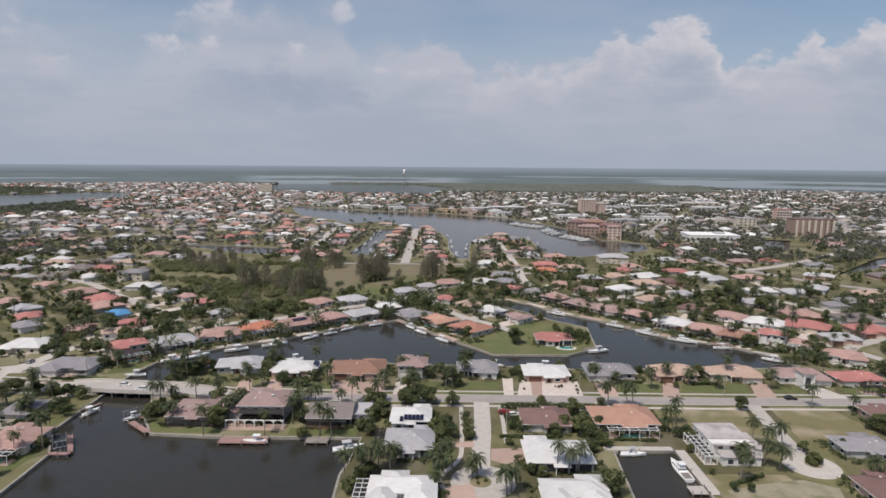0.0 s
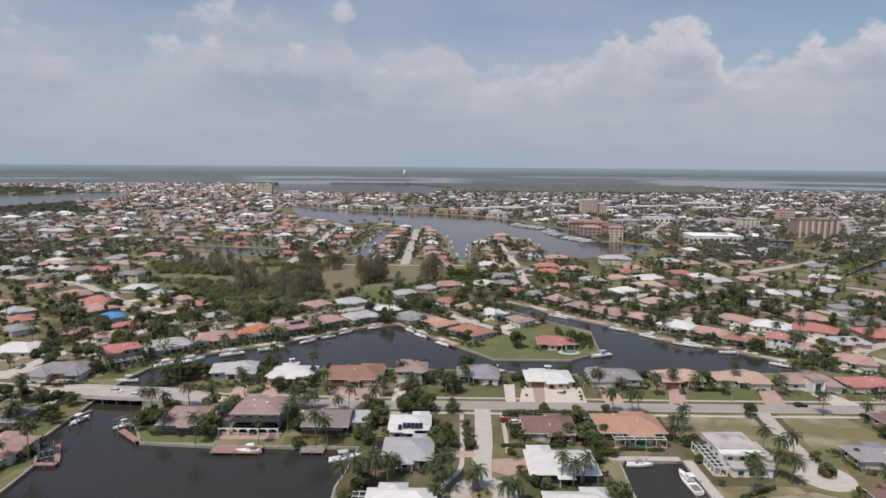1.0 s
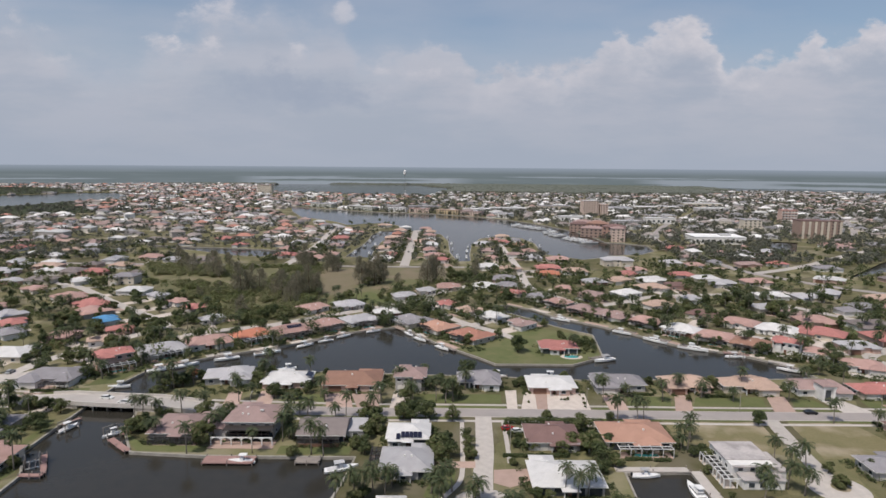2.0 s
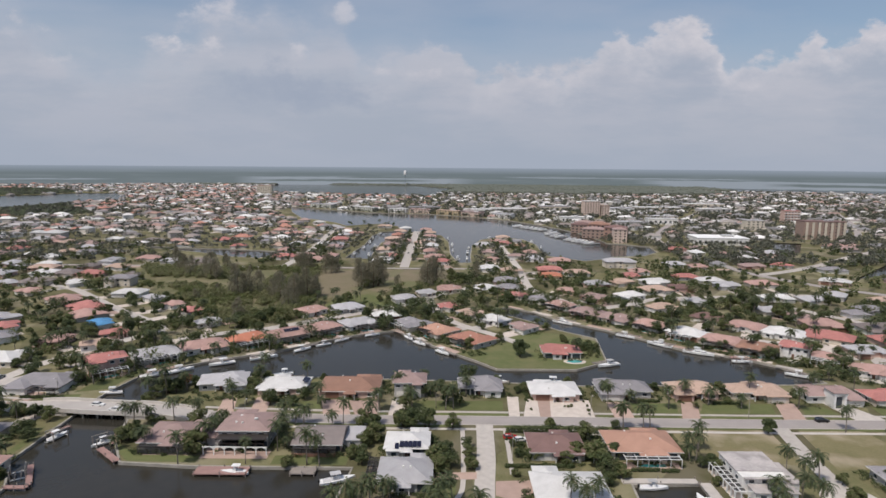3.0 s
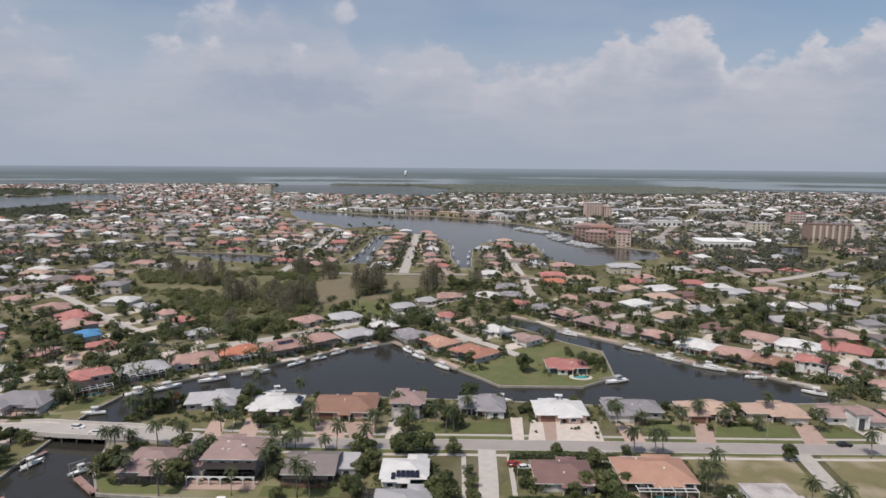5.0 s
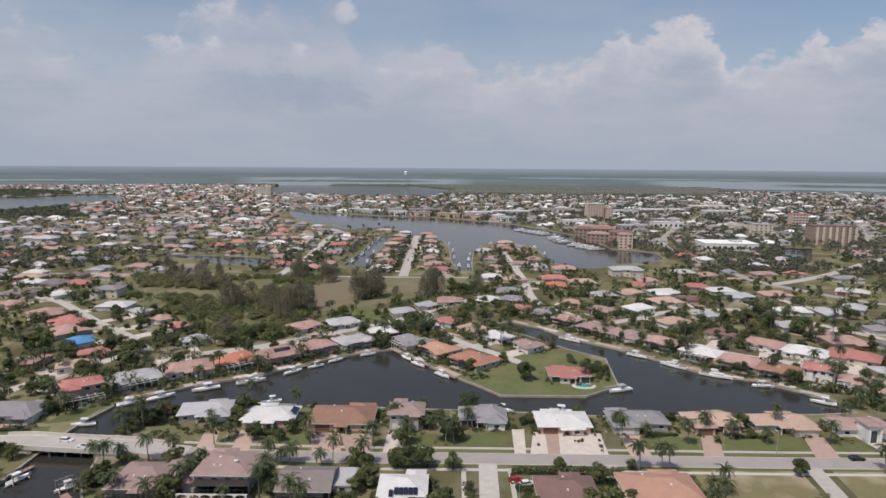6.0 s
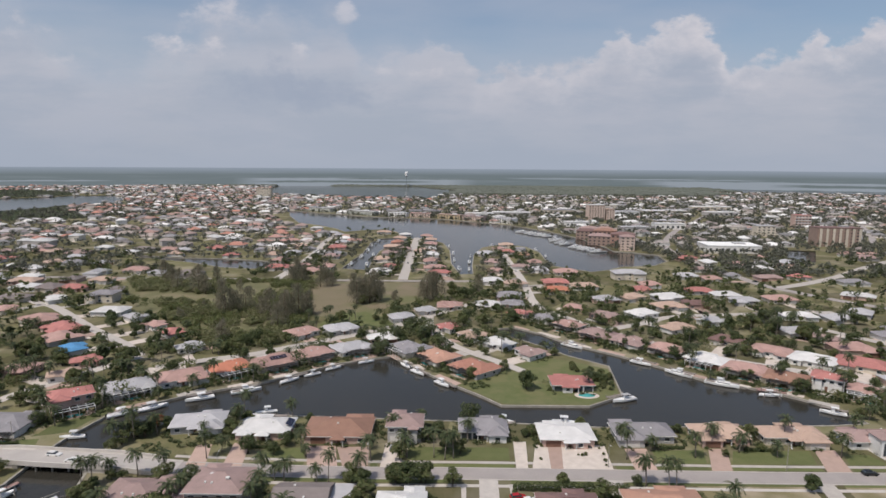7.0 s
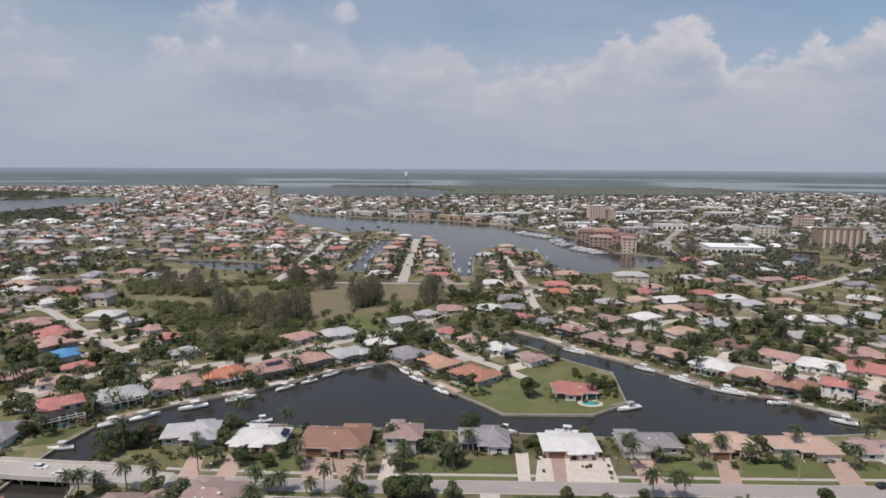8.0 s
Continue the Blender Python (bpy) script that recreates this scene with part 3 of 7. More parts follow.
# ---- houses ----
def hip(w, d, z, pitch=0.4, over=0.6, thick=0.22, gable=False):
    """Verts and faces of a hipped (or gabled) roof over a plan of w x d, eaves at z."""
    a, b = w / 2 + over, d / 2 + over
    zt = z + thick
    run = min(a, b)
    top = zt + run * pitch
    if a >= b:
        r = a if gable else a - b + 0.02
        ridge = [(-r, 0, top), (r, 0, top)]
        sl = [(4, 5, 9, 8), (6, 7, 8, 9), (5, 6, 9), (7, 4, 8)]
    else:
        r = b if gable else b - a + 0.02
        ridge = [(0, -r, top), (0, r, top)]
        sl = [(4, 5, 8), (6, 7, 9), (5, 6, 9, 8), (7, 4, 8, 9)]
    vs = [(-a, -b, z), (a, -b, z), (a, b, z), (-a, b, z), (-a, -b, zt), (a, -b, zt), (a, b, zt), (-a, b, zt)] + ridge
    return vs, [(3, 2, 1, 0)] + [(i, (i + 1) % 4, 4 + (i + 1) % 4, 4 + i) for i in range(4)] + sl


SHARED = {}


def shared(key, make):
    if key not in SHARED:
        SHARED[key] = make()
    return SHARED[key]


def ring(w, h, t, depth):
    """Verts and faces of an upright rectangular frame in the x-z plane, bottom at 0."""
    vs = []
    for y in (-depth / 2, depth / 2):
        vs += [(-w / 2, y, 0), (w / 2, y, 0), (w / 2, y, h), (-w / 2, y, h), (-w / 2 + t, y, t), (w / 2 - t, y, t), (w / 2 - t, y, h - t), (-w / 2 + t, y, h - t)]
    fs = []
    for i in range(4):
        j = (i + 1) % 4
        fs += [(i, j, 4 + j, 4 + i), (8 + j, 8 + i, 12 + i, 12 + j), (i, 8 + i, 8 + j, j), (4 + i, 4 + j, 12 + j, 12 + i)]
    return vs, fs


def window(parent, x, y, z, w, h, turn):
    """A framed window with a sill, its outer face towards the turned -y."""
    fr = part("window", shared(("wf", w, h), lambda: mesh_of("window", *ring(w, h, 0.09, 0.12), M_WHITEMETAL)), parent, "", pose(x, y, z, 0, 0, turn))
    part("pane", shared(("wp", w, h), lambda: box_mesh("pane", M_GLASS, (0, 0.01, 0.05, w - 0.1, 0.05, h - 0.1))), fr)
    part("sill", shared(("ws", w), lambda: box_mesh("sill", M_FASCIA, (0, -0.06, -0.10, w + 0.25, 0.2, 0.08))), fr)
    return fr


def garage_door(parent, x, y, w, h, turn, mat):
    """A sectional door with grooves between its four rows."""
    def make():
        prof = []
        for i in range(4):
            prof += [(-0.04, i * h / 4 + 0.02), (-0.04, (i + 1) * h / 4 - 0.02), (-0.015, (i + 1) * h / 4)]
        prof = [(-0.04, 0.0)] + prof + [(0.03, h), (0.03, 0.0)]
        n = len(prof)
        vs = [(sx * w / 2, py, pz) for sx in (-1, 1) for py, pz in prof]
        return mesh_of("garage_door", vs, [(i, (i + 1) % n, n + (i + 1) % n, n + i) for i in range(n)], mat)
    return part("garage_door", shared(("gd", round(w, 1), h, mat.name), make), parent, "", pose(x, y, 0.05, 0, 0, turn))


PLANS = []


def house(x, y, w, d, rot=0, storeys=1, roof="S", wing=0, garage=0, wall=0, detail=2, gable=False, pitch=0.36, seed=0):
    """A stucco house: walls, a hipped roof in several parts, windows, doors and garage. Its street or water side is the turned -y;
    wing: side of the largest wing (-1, 0 for none, 1)."""
    r = random.Random(int(x * 7 + y * 13) + seed)
    e = 2.75 + 2.9 * (storeys - 1)
    wm, rm = WALLS[wall], ROOFS[roof]
    kind = "two-storey" if storeys > 1 else "single-storey"
    ob = tagged(new("house"), f"{kind} stucco house with a {'gabled' if gable else 'hipped'} {ROOF_WORDS[roof]} roof", "house", "houses on the canals")
    ob.matrix_basis = pose(x, y, 0, 0, 0, rot)
    PLANS.append((x, y, w, d, rot))
    over = 0.75
    ww, dd = w - 2 * over, d - 2 * over
    wings = []
    if wing:
        wings.append((wing * ww * r.uniform(0.27, 0.31), -1, ww * r.uniform(0.36, 0.44), r.uniform(2.6, 3.8)))
        if ww > 15 and r.random() < 0.6:
            wings.append((-wing * ww * 0.36, -1, ww * 0.24, r.uniform(1.4, 2.4)))
    if not gable and ww > 11 and detail:
        wings.append((r.choice((-1, 1)) * ww * r.uniform(0.15, 0.3), 1, ww * r.uniform(0.3, 0.42), r.uniform(2.2, 3.4)))
        if not wing and r.random() < 0.7:
            wings.append((r.choice((-1, 1)) * ww * r.uniform(0.05, 0.32), -1, ww * r.uniform(0.2, 0.28), r.uniform(1.0, 1.8)))
    cut_f = max([q[3] for q in wings if q[1] < 0] + [0]) * 0.5
    cut_b = max([q[3] for q in wings if q[1] > 0] + [0]) * 0.5
    dd, oy = dd - cut_f - cut_b, (cut_f - cut_b) / 2
    part("wall", box_mesh("wall", wm, (0, oy, -0.05, ww, dd, e + 0.05)), ob)
    v, f = hip(ww, dd, e, pitch, over, gable=gable)
    rf = part("roof", mesh_of("roof", [(p, q + oy, z) for p, q, z in v], f, [rm]), ob)
    if detail > 1:
        v, f = ring(ww + 2 * over + 0.1, dd + 2 * over + 0.1, 0.05, 0.2)
        part("fascia", mesh_of("fascia", [(p, z - dd / 2 - over - 0.05 + oy, e + 0.06 + q) for p, q, z in v], f, M_FASCIA), ob)
        run = max(ww, dd) - min(ww, dd)
        if run > 1 and not gable:
            top = e + 0.22 + (min(ww, dd) / 2 + over) * pitch
            size = (run, 0.3) if ww >= dd else (0.3, run)
            part("ridge_cap", box_mesh("ridge_cap", rm, (0, oy, top - 0.06, size[0], size[1], 0.12)), rf)
    front = oy - dd / 2
    gx, gy = garage * ww * 0.28, front
    for i, (cx, sd, wx, wd) in enumerate(wings):
        edge = front if sd < 0 else oy + dd / 2
        cy = edge + sd * (wd / 2 - 0.4)
        lower = e - 0.12 * (i + 1)
        part("wall", box_mesh("wall", wm, (cx, cy, -0.05, wx, wd + 0.8, lower + 0.05)), ob)
        back = min(wx, dd) * 0.5 + 0.6
        v, f = hip(wx, wd + back, lower, pitch, over * 0.9)
        part("roof", mesh_of("roof", [(p + cx, q + edge + sd * (wd - (wd + back) / 2), z) for p, q, z in v], f, [rm]), ob)
        if i == 0 and wing:
            gx, gy = cx, edge - wd
    if garage:
        garage_door(ob, gx, gy - 0.05, min(5.0, ww * 0.3), 2.3, 0, M_DOORW if wall != 3 else M_DOORB)
    if detail:
        n = 4 if detail > 1 else 3
        for lv in range(storeys):
            for i in range(n):
                px = -ww / 2 + ww * (i + 0.5) / n
                if lv == 0 and (garage and abs(px - gx) < 4.2 or any(q[1] < 0 and abs(px - q[0]) < q[2] / 2 + 0.9 for q in wings)):
                    continue
                if lv == 0 and not garage:
                    part("sliding_door", shared("slide", lambda: box_mesh("sliding_door", M_GLASS, (0, 0, 0, 3.4, 0.08, 2.2))), ob, "", pose(px, front - 0.04, 0.05))
                    continue
                window(ob, px, front - 0.04, 0.8 + 2.9 * lv, 1.8, 1.3, 0)
            for cx, sd, wx, wd in wings:
                if sd < 0 and lv == 0 and not (garage and abs(cx - gx) < 0.1) and wx > 2.6:
                    window(ob, cx, front - wd - 0.02, 0.8, 1.8, 1.3, 0)
            if detail > 1:
                for s in (-1, 1):
                    for i in range(2):
                        window(ob, s * (ww / 2 + 0.04), oy - dd / 4 + i * dd / 2, 0.8 + 2.9 * lv, 1.5, 1.3, 90 * s)
        if detail > 1:
            if not gable and storeys == 1:
                pw, bx = min(4.2, ww * 0.24), -gx * 0.12
                v, f = hip(pw, 3.6, e - 0.35, pitch, 0.35, 0.18)
                part("porch_roof", mesh_of("porch_roof", [(p + bx, q + front - 0.3, z) for p, q, z in v], f, [rm]), ob)
                for sx in (-1, 1):
                    part("porch_column", shared("porch_column", lambda: box_mesh("porch_column", M_FASCIA, (0, 0, 0, 0.28, 0.28, 2.3), (0, 0, 2.3, 0.42, 0.42, 0.15))), ob, "", pose(bx + sx * pw * 0.42, front - 1.95, 0))
            part("front_door", shared("fdoor", lambda: box_mesh("front_door", M_DOORB, (0, 0, 0, 1.1, 0.1, 2.2))), ob, "", pose(-gx * 0.12, front - 0.05, 0.02))
            for k in range(2):
                sx, sy = r.uniform(-0.25, 0.25) * ww, r.uniform(0.15, 0.3) * dd * r.choice((-1, 1))
                sz = e + 0.22 + (dd / 2 + over - abs(sy)) * pitch if ww >= dd else e + 0.9
                part("roof_vent", shared("rvent", lambda: box_mesh("roof_vent", M_FASCIA, (0, 0, -0.2, 0.5, 0.5, 0.55))), rf, "", pose(sx, oy + sy, sz))
    return ob


FOOT = []


def plot(x, y, w, d, rot, storeys, roof, rnd, detail, **more):
    """A house whose plan, turned by rot, fills a span of about w across."""
    if rot:
        a = radians(abs(rot))
        k = 1.06 * w / (1.25 * math.cos(a) + math.sin(a))
        w, d = max(13.0, min(22, 1.25 * k)), max(10.5, min(17, k))
    else:
        d = min(d, 17.5)
    FOOT.append((x, y, max(w, d) * 0.5))
    opt = dict(wing=rnd.choice((-1, 1, 0)) if w > 14 else 0, garage=rnd.choice((-1, 1)), wall=rnd.choice((0, 0, 1, 1, 2, 3)))
    opt.update(more)
    return house(x, y, w, d, rot, storeys, roof, detail=detail, **opt)


ROW_NORTH = [(-85.8, 243, 20.0, 14.5, 12, 1, "LG"), (-61.0, 241.0, 19.1, 15.2, 0, 1, "W"), (-35.3, 240.6, 23.0, 17.8, 0, 1, "B"), (-12.6, 239.5, 12.8, 13.8, 0, 2, "M"), (14.2, 240.4, 17.2, 16.5, 0, 1, "G"),
             (41.8, 237.8, 18.9, 15.2, 0, 1, "W"), (68.5, 238.1, 20.6, 16.2, 0, 1, "G"), (94.5, 237.9, 18.8, 14.8, 0, 1, "T"), (118.5, 236.9, 21.5, 15.0, 0, 1, "T"), (144.6, 234, 19.9, 15.0, 0, 1, "M"), (166.2, 232.8, 19, 13.0, 0, 1, "R")]
ROW_SOUTH = [(-83.6, 197.7, 17.7, 16.5, 0, 1, "M"), (-37.9, 196.0, 15.6, 14.0, 0, 1, "K"), (-10.7, 193.5, 13.9, 14.0, 0, 1, "W"), (-10.2, 175.3, 15.3, 16.5, 0, 1, "LG"), (34.2, 192.5, 17.1, 15.2, 0, 1, "D"),
             (60.4, 193.8, 21.5, 16.8, 0, 1, "P"), (33.6, 168.2, 19.9, 16.2, 0, 1, "W"), (127.9, 174.5, 16.1, 12.2, 0, 1, "G"), (152.3, 196.8, 13.4, 15.2, 0, 1, "D"), (117.1, 149.5, 13.3, 14.0, 0, 1, "D"), (-130.4, 174.7, 14.8, 16.2, 0, 1, "S")]
ROW_WEST = [(-143.3, 196.3, 11, 13, 0, 1, "G"), (-154.1, 242.1, 21.9, 16.8, 0, 1, "G"), (-191.6, 268.9, 19.7, 16.8, 0, 1, "W"), (-186.4, 296.1, 14, 13.2, 0, 1, "S"), (-163.2, 290.7, 12, 13.0, 30, 1, "T"), (-164.5, 309.4, 16, 16, 30, 1, "R"),
            (-181.4, 326.5, 18, 14, -40, 1, "BL"), (-199.5, 346.0, 22, 18.8, -40, 1, "S"), (-233.5, 381.4, 25.8, 18.8, -40, 1, "S"), (-271.4, 404, 18.8, 18.8, -40, 1, "S"), (-204.8, 402.3, 20, 15, 0, 1, "W"), (-182.5, 388.2, 16, 14, -40, 1, "LG")]
ROW_SHORE = [(-141.3, 260.7, 19, 13.5, 38, 2, "R"), (-128.6, 277.0, 23.4, 12.5, 38, 1, "LG"), (-111.8, 289, 24.3, 16.5, 38, 1, "S"), (-95.5, 300.7, 22.0, 14.5, 38, 1, "O"), (-78.6, 309.6, 24.9, 16.5, 38, 1, "S"), (-63.2, 322.5, 22, 11.0, 38, 1, "S"),
             (-45.9, 332.4, 23, 17.0, 38, 1, "LG"), (-32.8, 350.0, 18, 14, 20, 1, "W"), (-77.1, 358.9, 21, 16.8, 38, 1, "S"), (-57.7, 367.0, 22, 18.0, 38, 1, "LG"), (-126.4, 331.5, 16, 14.8, 38, 1, "LG")]
ROW_WEST_B = [(-162.5, 371.2, 17, 16, -40, 1, "S"), (-146.0, 356.3, 16, 15, -40, 1, "R"), (-259.8, 434.5, 18, 15, -40, 1, "W"), (-269.3, 470.5, 19.5, 14, 0, 1, "R"), (-322.0, 494.6, 22.6, 15, 0, 1, "T"), (-353.9, 550.5, 16.2, 15, 0, 1, "W"),
              (-376.9, 557.9, 14.1, 15, 0, 1, "W"), (-229.0, 436.9, 17.9, 15, 0, 2, "G"), (-266.1, 500.7, 16.8, 15, 0, 1, "T"), (-262.2, 545.6, 20.5, 15, 0, 1, "S"), (-329.7, 512.2, 17.1, 13, 0, 1, "W")]
ROW_WEST_C = [(-241, 337, 20, 15, -40, 1, "LG"), (-226, 319, 18, 14, -40, 1, "R"), (-215, 301, 17, 14, -40, 1, "G"), (-262, 354, 18, 14, -40, 1, "S"), (-250, 308, 18, 14, -40, 1, "W"), (-301, 386, 18, 15, -40, 1, "W")]
ROW_POINT = [(-17.0, 332.4, 22, 18.8, -50, 1, "G"), (-2.1, 319.9, 21.5, 18.8, -50, 1, "P"), (14.6, 304.4, 23, 17.2, -50, 1, "C"), (-25.8, 394.2, 17.7, 15, 20, 1, "LG"), (-12.0, 410.5, 14, 15, 20, 1, "LG"), (3.7, 423.6, 17, 14.5, 0, 1, "S"), (2.7, 371, 16, 15, -50, 1, "R"),
             (15.3, 355.1, 18, 18.8, -50, 1, "T"), (28.3, 341.9, 20, 18.0, -50, 1, "W"), (41.8, 327.2, 17, 16, -50, 1, "M"), (28.3, 426.3, 16.1, 15, 0, 1, "W"), (45.2, 454.6, 18.8, 16, 0, 1, "G"), (44.5, 429.7, 15.9, 14, 0, 1, "G")]
ROW_EAST = [(47.6, 404.0, 17, 17.2, -45, 1, "R"), (59.5, 392.3, 18, 18.8, -46, 1, "G"), (72.0, 377.8, 20, 18.8, -46, 1, "S"), (84.2, 359.5, 23.2, 18.8, -46, 1, "M"), (97.2, 346.9, 22.8, 16.0, -46, 1, "M"), (112.1, 333.7, 20.8, 18.8, -46, 1, "S"),
            (124.8, 317.4, 22.8, 14.5, -46, 1, "W"), (136.8, 304.7, 22.4, 16.0, -40, 1, "S"), (148.2, 292.9, 22.5, 16.8, -36, 1, "B"), (161.7, 286.2, 15, 13.8, -36, 2, "R"), (172.9, 279.5, 15.1, 13.5, -36, 1, "S"), (180.3, 262.4, 19.4, 15, -20, 1, "S")]
ROW_INNER = [(162.4, 331.9, 22, 17.8, -46, 1, "S"), (175.3, 318.2, 24.0, 16.5, -46, 1, "W"), (194.1, 312.5, 27, 18.8, -40, 1, "R"), (150.0, 349.5, 21, 16.8, -46, 1, "D"), (131.6, 373.3, 22.0, 15, 25, 1, "T"), (121.9, 406.4, 22, 15.0, 25, 1, "W"), (97.9, 400.7, 20.2, 15.5, -46, 1, "M"),
             (84.1, 420.4, 16, 14, -30, 1, "S"), (86.2, 505.1, 21, 15, 0, 1, "R"), (82.1, 475.4, 19.0, 15, 0, 1, "O"), (103.3, 549.9, 20.9, 16, 0, 1, "S"), (105.1, 489.5, 20.6, 15, 0, 1, "T"), (108.9, 445.7, 20.4, 15, 20, 1, "LG")]
ROW_INNER_B = [(129.8, 452.7, 20.8, 15, 20, 1, "T"), (155.7, 453.4, 22.7, 15, 10, 1, "W"), (145.8, 427, 22.3, 15, 15, 1, "T"), (166.8, 433.0, 16, 14, 0, 1, "D"), (185.8, 474.9, 20.0, 15, 0, 1, "R"), (198.8, 461.3, 19.5, 14.0, 0, 1, "W"), (204.0, 443.6, 18.5, 15, 0, 1, "LG"),
               (157.8, 389.7, 19, 14, 25, 1, "LG"), (193.9, 369.1, 17, 15, 10, 1, "LG"), (216.3, 403, 20.4, 12.8, 0, 1, "W"), (255.5, 372, 17, 14, 0, 1, "G"), (203.2, 353.3, 15, 15, -30, 1, "M"), (231.1, 449.4, 20.6, 15, 0, 1, "S"), (216.1, 522.2, 15.6, 15, 0, 1, "S")]
ROW_PENINSULA = [(-60.8, 613.4, 16, 18, 0, 1, "T"), (-54.3, 546.6, 18.5, 16, 0, 1, "W"), (-12.4, 604.5, 17, 18, 0, 1, "S"), (-8.9, 566.6, 20, 15, 0, 1, "S"), (-4.3, 540.5, 20, 15, 0, 1, "R"), (-15.1, 684.4, 14.8, 17, 0, 1, "W"), (-118.2, 692.8, 20, 17, 0, 1, "R"),
                 (-113.2, 547.3, 15, 16, 0, 1, "S"), (41.8, 652.7, 19, 17, 0, 1, "LG"), (42.9, 551.8, 15, 17, 0, 1, "S"), (37.4, 508.8, 17.1, 15, 0, 1, "W"), (80.3, 643.5, 15, 17, 0, 1, "P"), (-58.4, 700.2, 20, 16, 0, 1, "T"), (-56.0, 778.7, 17.0, 16, 0, 1, "T")]
ROW_PENINSULA_B = [(-155.2, 603.1, 15.2, 17, 0, 1, "S"), (-112, 628, 16.1, 17, 0, 1, "M"), (-57, 655, 16, 17, 0, 1, "M"), (-14, 645, 16, 17, 0, 1, "W"), (-17, 725, 16, 17, 0, 1, "S"), (-18, 765, 16, 17, 0, 1, "T"), (-56, 740, 15, 17, 0, 1, "C"),
                   (44, 600, 16, 17, 0, 1, "M"), (84, 600, 13, 16, 0, 1, "S"), (82, 560, 16, 16, 0, 1, "LG"), (-156, 650, 16, 16, 0, 1, "LG"), (-160, 700, 16, 16, 0, 1, "T"), (-120, 735, 16, 16, 0, 1, "LG"), (-165, 750, 16, 16, 0, 1, "W"), (58, 690, 16, 15, 20, 1, "S"), (80, 688, 16, 15, -20, 1, "G"), (69, 722, 17, 14, 0, 1, "T"), (-24, 800, 16, 15, 0, 1, "S"), (-52, 815, 17, 15, 10, 1, "W"), (-125, 790, 17, 15, 0, 1, "T"), (-150, 830, 17, 15, 0, 1, "LG"), (-128, 655, 15, 15, 0, 1, "W"), (151, 531, 27, 17, 0, 2, "LG"), (-82, 842, 20, 13, 0, 1, "T")]
rnd = random.Random(7)
NORTH_MORE = [dict(wing=1, garage=1, wall=2), dict(wing=0, garage=-1, wall=3), dict(wing=0, garage=-1, wall=3), dict(wing=0, garage=-1, wall=2), dict(wing=1, garage=0, wall=1, pitch=0.46), dict(wing=0, garage=-1, wall=3, pitch=0.26),
              dict(wing=-1, garage=-1, wall=2, pitch=0.46), dict(wing=-1, garage=-1, wall=3, pitch=0.48), dict(wing=1, garage=1, wall=0, pitch=0.46), dict(wing=1, garage=1, wall=1, pitch=0.5), dict(wing=-1, garage=-1, wall=0)]
for r, more in zip(ROW_NORTH, NORTH_MORE):
    if more["wing"]:
        r = (r[0], r[1] + 1.6, r[2], r[3] - 2.2, *r[4:])
    plot(*r, rnd, 2, **more)
SOUTH_MORE = [dict(wing=0, wall=2), dict(wing=0, wall=3, gable=True, garage=0), dict(wing=0, wall=1, garage=0), dict(wing=0, wall=2, garage=0), dict(wing=0, wall=2), dict(wing=0, wall=0, garage=0), dict(wing=0, wall=2, garage=0),
              dict(wing=0, wall=2), dict(wing=0, wall=3), dict(wing=0, wall=3), dict(wing=0, wall=0, garage=0)]
for r, more in zip(ROW_SOUTH, SOUTH_MORE):
    plot(*r, rnd, 2, **more)
for rows, detail in ((ROW_SHORE, 2), (ROW_WEST, 1), (ROW_WEST_B, 1), (ROW_WEST_C, 1), (ROW_POINT, 2), (ROW_EAST, 2), (ROW_INNER, 1), (ROW_INNER_B, 1), (ROW_PENINSULA, 1), (ROW_PENINSULA_B, 1)):
    for r in rows:
        plot(*r, rnd, detail)
plot(53.9, 286.5, 17.9, 14, 0, 1, "R", rnd, 2, wing=0, garage=0, wall=1)


# ---- two larger villas on the south side ----
M_OLDROOF = surface("weathered_flat_roof", (0.50, 0.465, 0.455), (0.36, 0.335, 0.33), 0.25, 1.6, 0.85, 0.2, col3=(0.30, 0.28, 0.275), patch=0.18)


